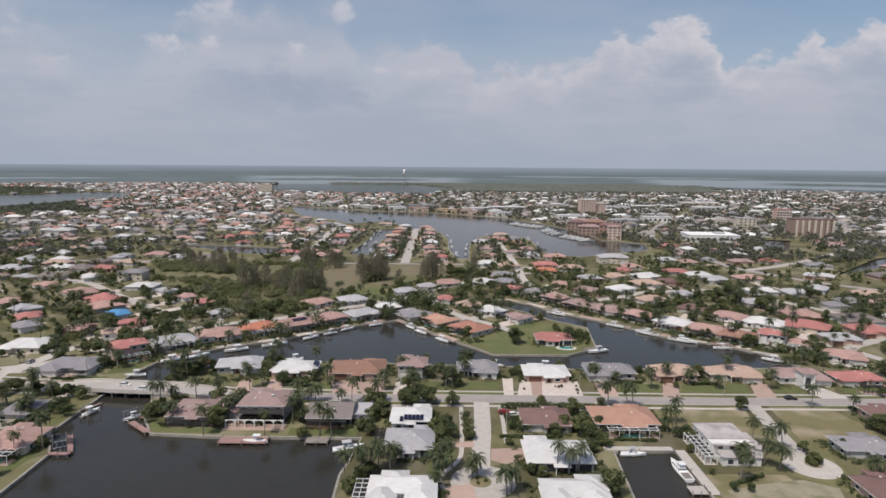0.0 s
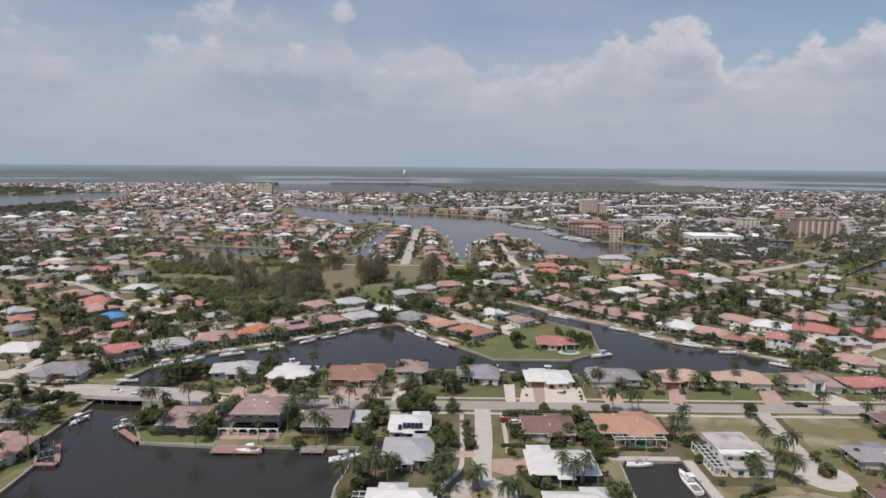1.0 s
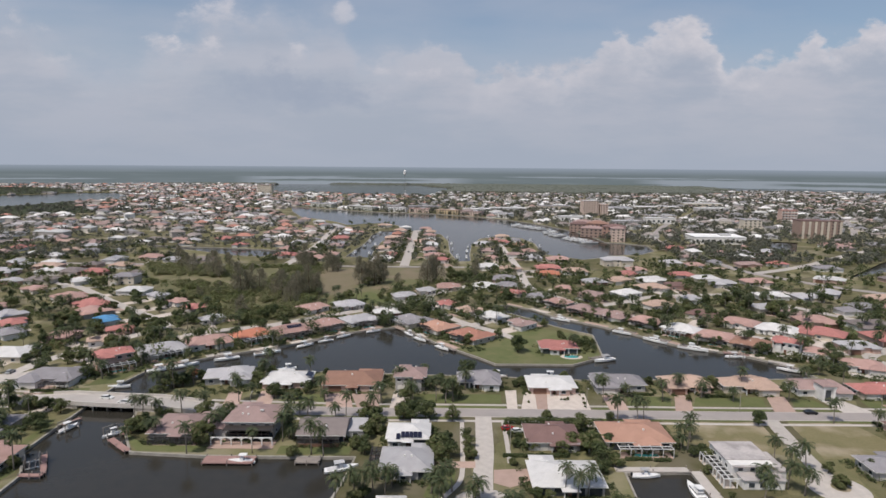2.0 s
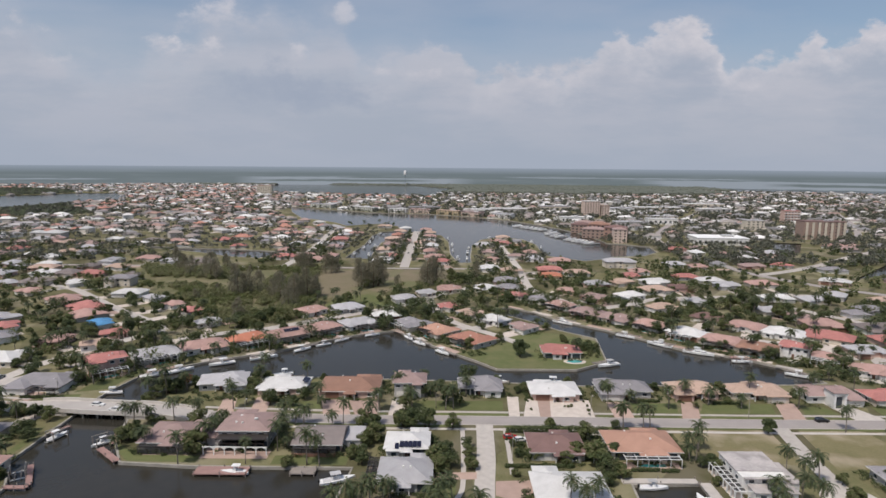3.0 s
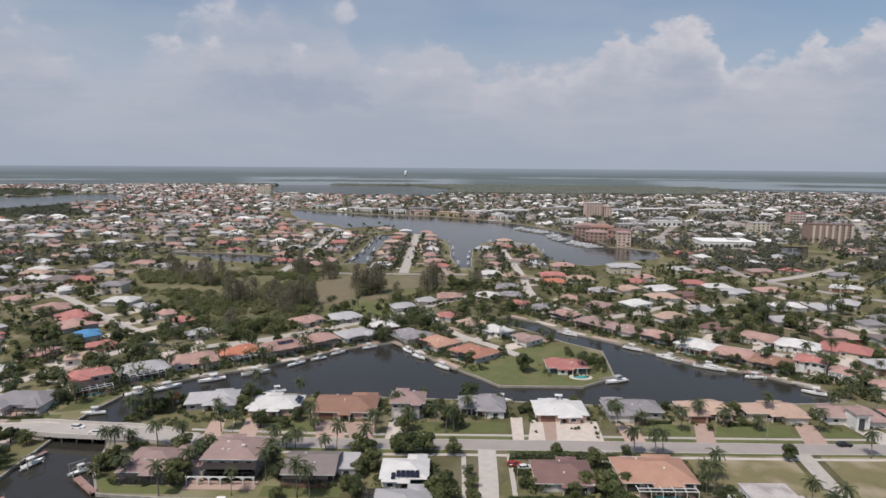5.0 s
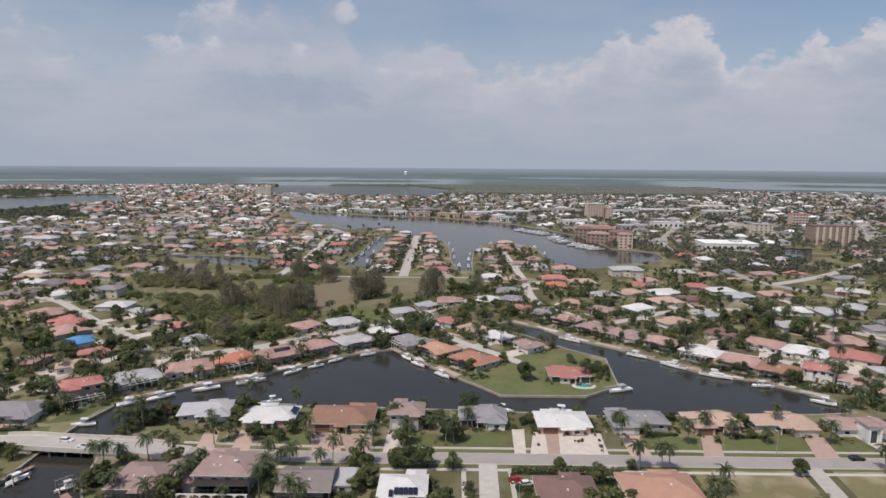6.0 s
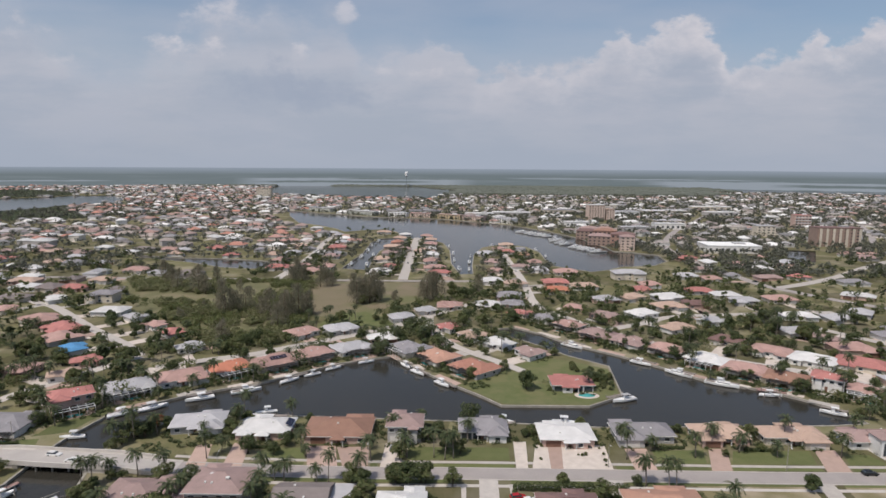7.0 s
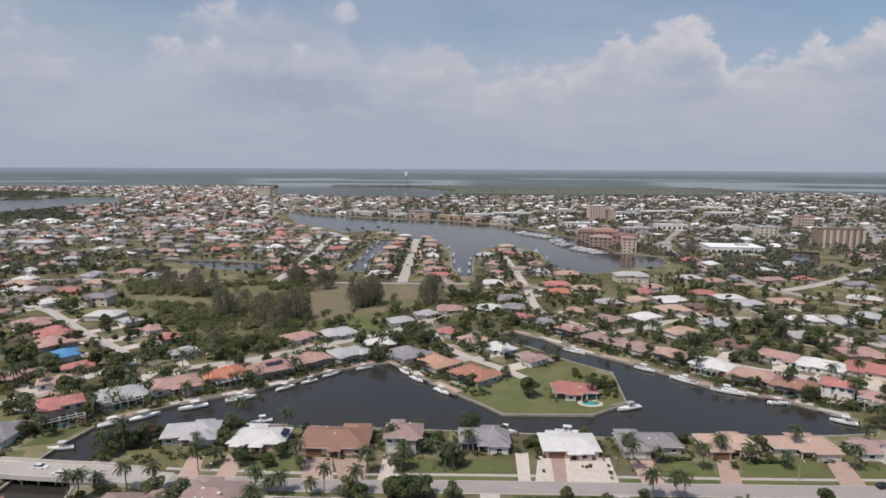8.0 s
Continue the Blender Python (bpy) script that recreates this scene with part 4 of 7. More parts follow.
def flat_villa(x, y):
    """White two-storey villa with stepped flat roofs, a curved terrace step and a screened gallery on its west side."""
    ob = tagged(new("house"), "white modern two-storey villa with pale flat roofs and a glazed gallery", "house", "houses on the canals")
    ob.matrix_basis = pose(x, y, 0) @ Matrix.Diagonal((0.86, 0.90, 0.80, 1))
    FOOT.append((x, y, 10))
    wm = WALLS[1]
    part("wall", box_mesh("wall", wm, (0, 1.5, -0.05, 14, 15, 6.3)), ob)
    part("wall", box_mesh("wall", wm, (1.5, -8, -0.05, 13, 5, 3.4)), ob)
    part("wall", box_mesh("wall", wm, (8.6, -1, -0.05, 3.4, 12, 4.6)), ob)
    part("roof", box_mesh("roof", M_OLDROOF, (0, 3.2, 6.25, 14.8, 12.2, 0.35)), ob)
    part("roof", box_mesh("roof", M_OLDROOF, (0.6, -4.6, 5.6, 14.2, 4.4, 0.35)), ob)
    part("roof", box_mesh("roof", M_OLDROOF, (1.5, -8.3, 3.35, 13.8, 5.4, 0.3)), ob)
    part("roof", box_mesh("roof", M_OLDROOF, (8.8, -1, 4.55, 4.0, 12.6, 0.3)), ob)
    for px in (-4, 0, 4):
        window(ob, px, -6.04 - 0.02, 3.9, 1.8, 1.4, 0)
    for px in (-2.5, 1.0, 4.5):
        window(ob, px, -10.54, 0.7, 2.0, 1.9, 0)
    for py in (-3, 1, 5):
        window(ob, -7.04, py, 3.8, 1.8, 1.4, -90)
    for i in range(8):
        part("post", shared("villa_post", lambda: box_mesh("post", M_WHITEMETAL, (0, 0, 0, 0.3, 0.3, 3.2))), ob, "", pose(-10.8, 7.5 - i * 2.45, 0))
        part("beam", shared("villa_beam", lambda: box_mesh("beam", M_WHITEMETAL, (0, 0, 0, 3.8, 0.16, 0.2))), ob, "", pose(-8.95, 7.5 - i * 2.45, 3.2))
    for i in range(3):
        part("post", SHARED["villa_post"], ob, "", pose(-10.8 + 2.0 + i * 2.2, -9.65, 0))
    for bx in (-10.8, -9.0):
        part("beam", box_mesh("beam", M_WHITEMETAL, (bx, -1.1, 3.21, 0.22, 17.4, 0.26)), ob)
    part("beam", box_mesh("beam", M_WHITEMETAL, (-7.4, -9.65, 3.2, 6.9, 0.25, 0.3)), ob)
    part("screen", box_mesh("screen", M_SCREEN, (-8.9, -1.1, 3.15, 3.5, 17.0, 0.02)), ob, "dark insect screen")
    part("floor", box_mesh("floor", M_SHELL, (-8.9, -1.1, 0.02, 3.9, 17.5, 0.1)), ob)


def arcade_villa(x, y):
    """Two-storey house with a mauve roof and a white arcade round its waterside terrace."""
    ob = house(x, y, 16.5, 15.5, 0, 2, "M", wing=0, garage=0, wall=2, pitch=0.34)
    tagged(ob, "two-storey house with a mauve-brown roof and a white arched terrace")
    FOOT.append((x, y - 3, 12))
    v, f = hip(8, 11, 3.0, 0.34)
    part("roof", mesh_of("roof", [(a - 11.5, b - 0.8, c) for a, b, c in v], f, [ROOFS["M"]]), ob)
    part("wall", box_mesh("wall", WALLS[2], (-11.5, -0.8, 0, 7.6, 10.8, 3.02)), ob)
    part("lanai_roof", box_mesh("lanai_roof", M_DARKMETAL, (0.5, -9.4, 4.6, 15, 3.6, 0.15)), ob)
    n = 6
    for i in range(n + 1):
        part("column", shared("arc_col", lambda: box_mesh("column", M_WHITEMETAL, (0, 0, 0, 0.26, 0.26, 2.5), (0, 0, 2.5, 0.42, 0.42, 0.2))), ob, "", pose(-10.5 + i * 3.15, -11.6, 0))
    for i in range(n):
        def arch():
            vs, fs, k = [], [], 9
            for j in range(k):
                a = math.pi * j / (k - 1)
                px, pz = -1.35 * math.cos(a), 0.75 * math.sin(a)
                for yy in (-0.15, 0.15):
                    vs += [(px, yy, 1.75 + pz), (px * 1.08, yy, 2.68)]
            for j in range(k - 1):
                o = 4 * j
                fs += [(o, o + 4, o + 5, o + 1), (o + 2, o + 3, o + 7, o + 6), (o, o + 2, o + 6, o + 4), (o + 1, o + 5, o + 7, o + 3)]
            return mesh_of("arch", vs, fs, M_WHITEMETAL)
        part("arch", shared("arc", arch), ob, "", pose(-10.5 + i * 3.15 + 1.57, -11.6, 0))
    part("terrace", box_mesh("terrace", M_PAVER, (-1, -10.6, 0.01, 20, 6.4, 0.1)), ob)
    for sx, sy in ((-2, 1.2), (3, -1.0)):
        part("skylight", box_mesh("skylight", M_FASCIA, (sx, sy - 2.2, 7.5 + (2.4 - abs(sy)) * 0.1, 1.0, 0.7, 0.45)), ob)


M_SCREEN = surface("dark_insect_screen", (0.05, 0.05, 0.05), None, 1, 6, 0.9)
_nt = M_SCREEN.node_tree
_tr, _mx = _nt.nodes.new("ShaderNodeBsdfTransparent"), _nt.nodes.new("ShaderNodeMixShader")
_mx.inputs[0].default_value = 0.5
_nt.links.new(_tr.outputs[0], _mx.inputs[1])
_nt.links.new(_nt.nodes["Principled BSDF"].outputs[0], _mx.inputs[2])
_nt.links.new(_mx.outputs[0], _nt.nodes["Material Output"].inputs[0])

def portico(x, y):
    """Tall white entrance of two columns, a lintel and a small hipped roof before a house."""
    ob = [o for o in bpy.data.objects if o.name.startswith("house") and o.parent is None and abs(o.matrix_basis.translation.x - 144.6) < 0.2 and abs(o.matrix_basis.translation.y - 235.6) < 0.3][0]
    c = ob.matrix_basis.translation
    px, py = x - c.x, y - c.y
    for s in (-1, 1):
        part("column", shared("tall_col", lambda: box_mesh("column", M_WHITEMETAL, (0, 0, 0, 0.7, 0.7, 4.9), (0, 0, 4.9, 0.95, 0.95, 0.3))), ob, "", pose(px + s * 1.9, py, 0))
    part("lintel", box_mesh("lintel", M_WHITEMETAL, (px, py, 5.2, 5.0, 0.9, 0.8)), ob)
    part("wall", box_mesh("wall", WALLS[1], (px, py + 3.2, 0, 4.6, 5.4, 5.9)), ob)
    part("front_door", box_mesh("front_door", M_GLASS, (px, py + 0.47, 0.05, 2.2, 0.08, 4.2)), ob, "tall glazed entrance door")
    v, f = hip(4.8, 6.6, 5.95, 0.36, 0.4)
    part("roof", mesh_of("roof", [(a + px, b + py + 2.9, z) for a, b, z in v], f, [ROOFS["M"]]), ob)


def annex(x, y, w, d, h):
    """Low side building with a pale flat roof and an open veranda."""
    ob = tagged(new("annex"), "low grey side building with a pale flat roof beside a house", "annex")
    ob.matrix_basis = pose(x, y, 0)
    part("wall", box_mesh("wall", WALLS[2], (0, 0, -0.05, w, d, h)), ob)
    part("roof", box_mesh("roof", ROOFS["LG"], (0, 0, h - 0.06, w + 0.7, d + 0.7, 0.28)), ob)
    window(ob, 0, -d / 2 - 0.04, 0.9, 1.8, 1.3, 0)


def hipped_villa(x, y, rot, blocks, words):
    """A white house under several crossing hipped roofs; blocks: middle, plan, eaves height, pitch."""
    ob = tagged(new("house"), words, "house", "houses on the canals")
    ob.matrix_basis = pose(x, y, 0, 0, 0, rot)
    FOOT.append((x, y, 9))
    PLANS.append((x, y, 19, 14, rot))
    for cx, cy, w, d, e, pitch in blocks:
        part("wall", box_mesh("wall", WALLS[1], (cx, cy, -0.05, w - 1.2, d - 1.2, e + 0.1)), ob)
        v, f = hip(w - 1.2, d - 1.2, e, pitch, 0.6)
        rf = part("roof", mesh_of("roof", [(p + cx, q + cy, z) for p, q, z in v], f, [ROOFS["W"]]), ob)
        v, f = ring(w + 0.1, d + 0.1, 0.05, 0.2)
        part("fascia", mesh_of("fascia", [(p + cx, z + cy, e + 0.06 + q - 0.0) for p, z, q in [(a, c - d / 2 - 0.05, b) for a, b, c in v]], f, M_FASCIA), ob)
        part("roof_vent", shared("rvent", lambda: box_mesh("roof_vent", M_FASCIA, (0, 0, -0.2, 0.5, 0.5, 0.55))), rf, "", pose(cx + w * 0.12, cy - d * 0.22, e + 0.22 + d * 0.22 * pitch))
    for cx, cy, w, d, e, pitch in blocks[1:3]:
        window(ob, cx, cy - d / 2 + 0.55, 0.8, 1.8, 1.3, 0)


hipped_villa(-11.0, 146.5, 0, ((0.0, 1.0, 17.0, 9.0, 3.3, 0.42), (5.4, -3.6, 8.4, 11.0, 3.1, 0.42), (-4.6, -4.2, 8.0, 10.0, 3.0, 0.42), (-1.8, 4.0, 7.6, 7.0, 3.6, 0.45)), "white single-storey villa under several crossing white hipped roofs")
hipped_villa(34.0, 146.0, 0, ((0.0, 0.6, 17.5, 9.0, 3.2, 0.40), (5.0, 2.6, 7.6, 8.0, 3.6, 0.44), (-4.8, -3.4, 8.6, 10.0, 3.0, 0.40), (4.6, -4.0, 8.0, 9.0, 3.0, 0.40)), "white single-storey villa with a broken white hipped roof")


def lanai(x, y, w, d, h, rail=None):
    """Screened veranda along the garden side of a house; x, y is the middle of its outer edge."""
    ob = tagged(new("screened_veranda"), "dark screened veranda under the eaves along a house" if rail is None else "timber veranda with a dark red-brown railing along a house", "veranda", "verandas of the canal houses")
    ob.matrix_basis = pose(x, y, 0)
    part("terrace", box_mesh("terrace", M_PAVER, (0, d / 2, 0.0, w, d, 0.1)), ob)
    n = max(4, int(w / 2.6))
    for i in range(n + 1):
        part("post", shared(("lan_post", h), lambda: box_mesh("post", M_DARKMETAL, (0, 0, 0, 0.12, 0.12, h))), ob, "", pose(-w / 2 + w * i / n, 0.1, 0.05))
    for i in range(n):
        part("screen", shared(("lan_screen", round(w / n, 2), h), lambda: box_mesh("screen", M_SCREEN, (0, 0, 0, w / n - 0.13, 0.03, h - 0.3))), ob, "", pose(-w / 2 + w * (i + 0.5) / n, 0.1, 0.15))
    part("beam", box_mesh("beam", M_DARKMETAL, (0, 0.1, h, w + 0.2, 0.2, 0.22)), ob)
    part("roof", box_mesh("roof", M_SCREEN, (0, d / 2, h + 0.1, w, d - 0.3, 0.04)), ob)
    if rail is not None:
        part("railing", box_mesh("railing", rail, (0, -0.06, 0.1, w, 0.08, 1.0)), ob)


annex(-27.6, 197.5, 5.2, 9.5, 2.7)
lanai(-83.6, 187.6, 15.0, 4.2, 2.5)
lanai(-38.4, 187.2, 13.0, 3.2, 2.4, M_DOORB)
lanai(-61.0, 190.2, 13.5, 3.6, 2.5)
PATIO_ROOF = tagged(new("patio_roof"), "flat pale grey patio roof on slim posts behind a dark red house", "patio roof")
PATIO_ROOF.matrix_basis = pose(40.3, 187.0, 0)
part("roof", box_mesh("roof", ROOFS["LG"], (0, 0, 2.75, 8.6, 4.6, 0.16)), PATIO_ROOF)
for _sx in (-1, 1):
    for _sy in (-1, 1):
        part("post", shared("patio_post", lambda: box_mesh("post", M_WHITEMETAL, (0, 0, 0, 0.14, 0.14, 2.78))), PATIO_ROOF, "", pose(_sx * 4.1, _sy * 2.1, 0))
portico(143.4, 226.6)
flat_villa(85.6, 174.2)
arcade_villa(-61.0, 199.5)


# ---- screened pool terraces ----
def pool_cage(x, y, rot, w=12.0, d=6.0, h=2.9, white=True, pool=True):
    """Aluminium frame with screens over a paved terrace; x, y is the middle of its house side."""
    mat = M_WHITEMETAL if white else M_DARKMETAL
    ob = tagged(new("pool_cage"), ("white" if white else "bronze") + " aluminium screened pool enclosure on a paved terrace behind a house", "pool enclosure", "screened pools")
    ob.matrix_basis = pose(x, y, 0, 0, 0, rot)
    part("terrace", shared(("ter", w, d), lambda: box_mesh("terrace", M_PAVER, (0, -d / 2, 0.0, w, d, 0.09))), ob)
    n = 5
    for i in range(n + 1):
        px = -w / 2 + w * i / n
        part("post", shared(("cp", h, white), lambda: box_mesh("post", mat, (0, 0, 0, 0.14, 0.14, h))), ob, "", pose(px, -d + 0.1, 0.05))
        part("rafter", shared(("cr", d, white), lambda: box_mesh("rafter", mat, (0, -d / 2, 0, 0.14, d, 0.2))), ob, "", pose(px, 0, h))
    for py in (-d + 0.1, -d * 0.5):
        part("beam", shared(("cb", w, white), lambda: box_mesh("beam", mat, (0, 0, 0, w, 0.14, 0.2))), ob, "", pose(0, py, h + 0.202))
    part("screen", shared(("cs", w, d), lambda: box_mesh("screen", M_SCREEN, (0, -d / 2, 0, w - 0.2, d - 0.2, 0.02))), ob, "dark insect screen", pose(0, 0, h - 0.05))
    if pool:
        part("pool_water", shared(("cw", w), lambda: box_mesh("pool_water", M_POOL, (0, -d / 2, 0.1, w * 0.5, d * 0.45, 0.03))), ob, "turquoise pool water")


def at_back(row, gap, w, d, white=True, pool=True, rot=None):
    x, y, r = row[0], row[1], radians(row[4])
    pool_cage(x + math.sin(r) * gap, y - math.cos(r) * gap, row[4], w, d, white=white, pool=pool)


for k in (0, 1, 3, 4, 5, 6):
    at_back(ROW_SHORE[k], 6.6, 13.0, 5.5, k in (0, 1, 3))
for k in (0, 1, 2):
    at_back(ROW_POINT[k], 6.4, 11.0, 4.5, k == 0, k != 0)
for k in (2, 3, 5, 6, 7, 8, 10):
    at_back(ROW_EAST[k], 6.8, 12.0, 4.5, k in (6, 10))
pool_cage(61.0, 185.4, 0, 16.0, 3.6, 2.6, True, True)
pool_cage(-130.4, 166.6, 0, 12.0, 5.0, 2.7, True, True)
pool_cage(-148.0, 233.5, 0, 10.0, 3.5, 2.7, False, True)
pool_cage(165.5, 224.0, 0, 8.0, 3.0, 2.7, False, False)
pool_cage(-19.4, 145.5, -90, 11.0, 3.6, 2.8, True, False)
pool_cage(-18.0, 175.5, -90, 13.0, 3.0, 2.7, False, False)


def open_pool(x, y, rx, ry, rot=0, deck=1.6):
    """A rounded swimming pool in a paved surround."""
    ob = tagged(new("swimming_pool"), "turquoise swimming pool in a pale paved surround", "swimming pool")
    ob.matrix_basis = pose(x, y, 0, 0, 0, rot)
    n = 20

    def oval(kx, ky, z0, z1):
        pts = [(kx * math.cos(2 * math.pi * i / n), ky * math.sin(2 * math.pi * i / n)) for i in range(n)]
        return [(a, b, z1) for a, b in pts] + [(a, b, z0) for a, b in pts], [tuple(range(n))] + [(i, n + i, n + (i + 1) % n, (i + 1) % n) for i in range(n)]
    part("surround", mesh_of("surround", *oval(rx + deck, ry + deck, 0, 0.1), M_SHELL), ob)
    part("pool_water", mesh_of("pool_water", *oval(rx, ry, 0, 0.13), M_POOL), ob)


open_pool(58.5, 277.0, 3.4, 1.9)
open_pool(-87.6, 190.6, 4.2, 1.2, 0, 0.9)



# ---- drives, yards, lawns ----
def paving(name, points, mat, label, category, z=0.075):
    return flat_patch(name, points, z, mat, label, category)


PINK, PALE = "pink brick-paved driveway running from a house to the road", "pale concrete driveway running from a house to the road"
for pts, mat in (([(-81.2, 231.3), (-76.3, 231.4), (-73.1, 217.4), (-79.1, 217.4)], M_PAVER), ([(-69.3, 232.6), (-64.0, 232.7), (-61.7, 217.2), (-67.7, 217.2)], M_PAVER), ([(-44.8, 231.1), (-35.2, 231.3), (-32.2, 217.4), (-41.6, 217.4)], M_PAVER),
                 ([(-34.7, 230.5), (-23.8, 230.7), (-22.9, 217.2), (-30.5, 217.2)], M_PAVER), ([(-18.7, 233.4), (-12.3, 233.6), (-12.9, 217.4), (-19.1, 217.4)], M_SHELL), ([(24.0, 235.3), (28.3, 235.4), (26.7, 217.4), (23.0, 217.4)], M_SHELL),
                 ([(60.2, 231.0), (67.4, 231.1), (66.4, 216.6), (59.7, 216.6)], M_PAVER), ([(88.0, 231.4), (93.8, 231.5), (89.2, 216.4), (82.8, 216.4)], M_PAVER), ([(122.6, 230.9), (129.5, 231.0), (125.6, 216.3), (118.0, 216.3)], M_PAVER),
                 ([(140.5, 231.9), (147.5, 232.1), (153.7, 216.4), (142.8, 216.4)], M_CONCRETE), ([(172.8, 232), (178.6, 232), (175.5, 216.4), (166.8, 216.4)], M_PAVER), ([(14.7, 174.2), (26.4, 175.1), (23.6, 167.2), (18.4, 164.8), (14.1, 167.1)], M_PAVER),
                 ([(-2.4, 178.7), (9.7, 179.0), (9.5, 175.2), (-2.3, 175.0)], M_PAVER), ([(0.6, 152.3), (8, 154), (9.8, 140), (1.0, 140)], M_PAVER), ([(47, 211), (54, 210.6), (52, 203), (47, 203)], M_CONCRETE)):
    paving("driveway", pts, mat, PINK if mat is M_PAVER else PALE, "driveway")
flat_patch("bare_soil", [(76.5, 151.5), (87.0, 154.8), (100.2, 157.3), (107.5, 153.0), (103, 140), (78, 138)], 0.05, M_SAND, "bare sandy soil on an empty plot", "soil")
paving("driveway", [(-187.5, 244.1), (-178, 236.5), (-169.6, 238.0), (-160.4, 250.7), (-168.0, 256.6), (-174.8, 249.3)], M_CONCRETE, PALE, "driveway")
paving("front_yard", [(31.1, 233.0), (54.1, 233.2), (52.9, 217.2), (28.0, 217.3)], M_SHELL, "wide pale crushed-shell front yard with small palms", "yard", 0.085)
paving("driveway", [(35.0, 231.7), (39.6, 231.8), (37.5, 217.2), (33.7, 217.2)], M_PAVER, PINK, "driveway", 0.11)
for name, pts, mat, label in (("field", [(74.7, 208), (108, 208), (105.3, 184.2), (97, 186.5), (76, 189.6)], M_DRY, "dry yellow-green grass on an empty plot"), ("field", [(117.8, 208), (139.2, 208), (143.5, 186), (131, 183), (114.1, 182.0)], M_DRY, "dry yellow-green grass on an empty plot"),
                              ("field", [(74.2, 160), (96.8, 160), (99.1, 148), (96.8, 120), (73, 120)], M_DRY, "dry yellow-green grass on an empty plot"), ("field", [(-104, 508), (-98, 470), (-82, 408), (-52, 392), (-35, 430), (-20, 440), (12, 470), (22, 508)], M_BROWN, "dry yellow-green grass on an empty plot"),
                              ("lawn", [(7.0, 287.6), (23.6, 267.9), (57, 267.4), (72, 278.5), (75.4, 309.0), (59.8, 320), (47.5, 325), (31, 311.0), (22, 298)], M_GRASS, "mown green lawn on the lagoon point"),
                              ("lawn", [(-101.5, 195.5), (-100.6, 192.4), (-92.4, 183.9), (-72, 183.2), (-72, 187.4), (-92, 187.8), (-97, 192)], M_LAWN, "mown green lawn by the seawall"), ("lawn", [(-50, 182.6), (-28, 182.6), (-28, 188), (-50, 188)], M_LAWN, "mown green lawn by the seawall"),
                              ("lawn", [(-58, 229.6), (-46, 229.8), (-43.2, 222.2), (-60.5, 222.2)], M_LAWN, "mown green front lawn"), ("lawn", [(68.8, 230), (86, 230.4), (83.2, 221.2), (68, 221.2)], M_LAWN, "mown green front lawn"),
                              ("lawn", [(95.5, 230), (120.6, 230.4), (117.8, 221.2), (91.2, 221.2)], M_LAWN, "mown green front lawn"), ("lawn", [(-11, 231), (22, 231), (21.5, 222.4), (-11, 222.4)], M_LAWN, "mown green front lawn"),
                              ("lawn", [(0.6, 176), (3.9, 174), (3.4, 167), (-1.5, 157.5), (-5, 160), (-3, 170)], M_LAWN, "mown green front lawn"), ("lawn", [(205, 345), (228, 338), (232, 322), (215, 300), (200, 296), (192, 330)], M_LAWN, "mown green lawn inside a bend of the street"),
                              ("lawn", [(130.5, 228), (138.5, 228), (140.5, 221.2), (127.8, 221.2)], M_LAWN, "mown green front lawn"), ("lawn", [(156, 228), (171.5, 228.6), (168.2, 221), (155.2, 221)], M_LAWN, "mown green front lawn"), ("lawn", [(-131.3, 206.5), (-128.3, 196.8), (-128.4, 186), (-120, 171), (-121.2, 160.5), (-123, 155.2), (-129.2, 165.6), (-126.4, 171.6), (-131.2, 181.1), (-131, 191.6)], M_LAWN, "mown green lawn by the seawall"),
                              ("field", [(-250, 508), (-216, 432), (-170, 375), (-122, 347), (-90, 384), (-84, 410), (-100, 468), (-106, 508)], M_SCRUB, "rough green undergrowth on undeveloped ground"), ("lawn", [(-140, 236), (-129.2, 239.5), (-126.6, 252), (-122, 258), (-128, 262), (-137, 252)], M_LAWN, "mown green lawn by the seawall"), ("lawn", [(-148, 232.6), (-136, 234.5), (-133, 226.5), (-150, 228.4)], M_LAWN, "mown green lawn beside a bridge"),
                              ("field", [(258, 648), (305, 642), (276, 577), (250, 576)], M_GRASS, "green park lawn by the avenue"), ("field", [(505, 918), (544, 920), (452, 775), (424, 778)], M_GRASS, "green park lawn by the avenue"), ("lawn", [(-74, 380), (-58, 374), (-46, 380), (-27, 376), (-33, 396), (-50, 413), (-66, 408)], M_LAWN, "green grass corner beside a brown field")):
    flat_patch(name, pts, 0.03 if name == "lawn" else 0.022, mat, label, name)
for y0, x0, x1 in ((219.05, -84, -80), (219.0, -72, -69), (218.9, -60, -43), (218.9, -22, -20), (218.9, -12, 22.5), (218.4, 54, 59), (218.3, 67, 82.5), (218.3, 90, 117.5), (218.2, 127, 142), (218.3, 155, 166), (209.3, 20.5, 46), (209.2, 55, 108), (209, 118, 165), (209.8, -80, 5)):
    flat_patch("verge", [(x0, y0 - 1.1), (x1, y0 - 1.1), (x1, y0 + 1.1), (x0, y0 + 1.1)], 0.045, M_LAWN, "strip of mown grass between road and pavement", "verge")
for line, wd in (([(6.5, 208.0), (6.3, 195), (5.8, 176), (4.5, 166.9), (-0.8, 157), (1.0, 150.0)], 1.4), ([(20.5, 208), (20.3, 195), (19.8, 178)], 1.4)):
    tagged(new("pavement", mesh_of("pavement", *ribbon(smooth_line(line), wd, 0.07), M_CONCRETE)), "narrow pale concrete pavement between grass verges", "pavement", kind="structure")


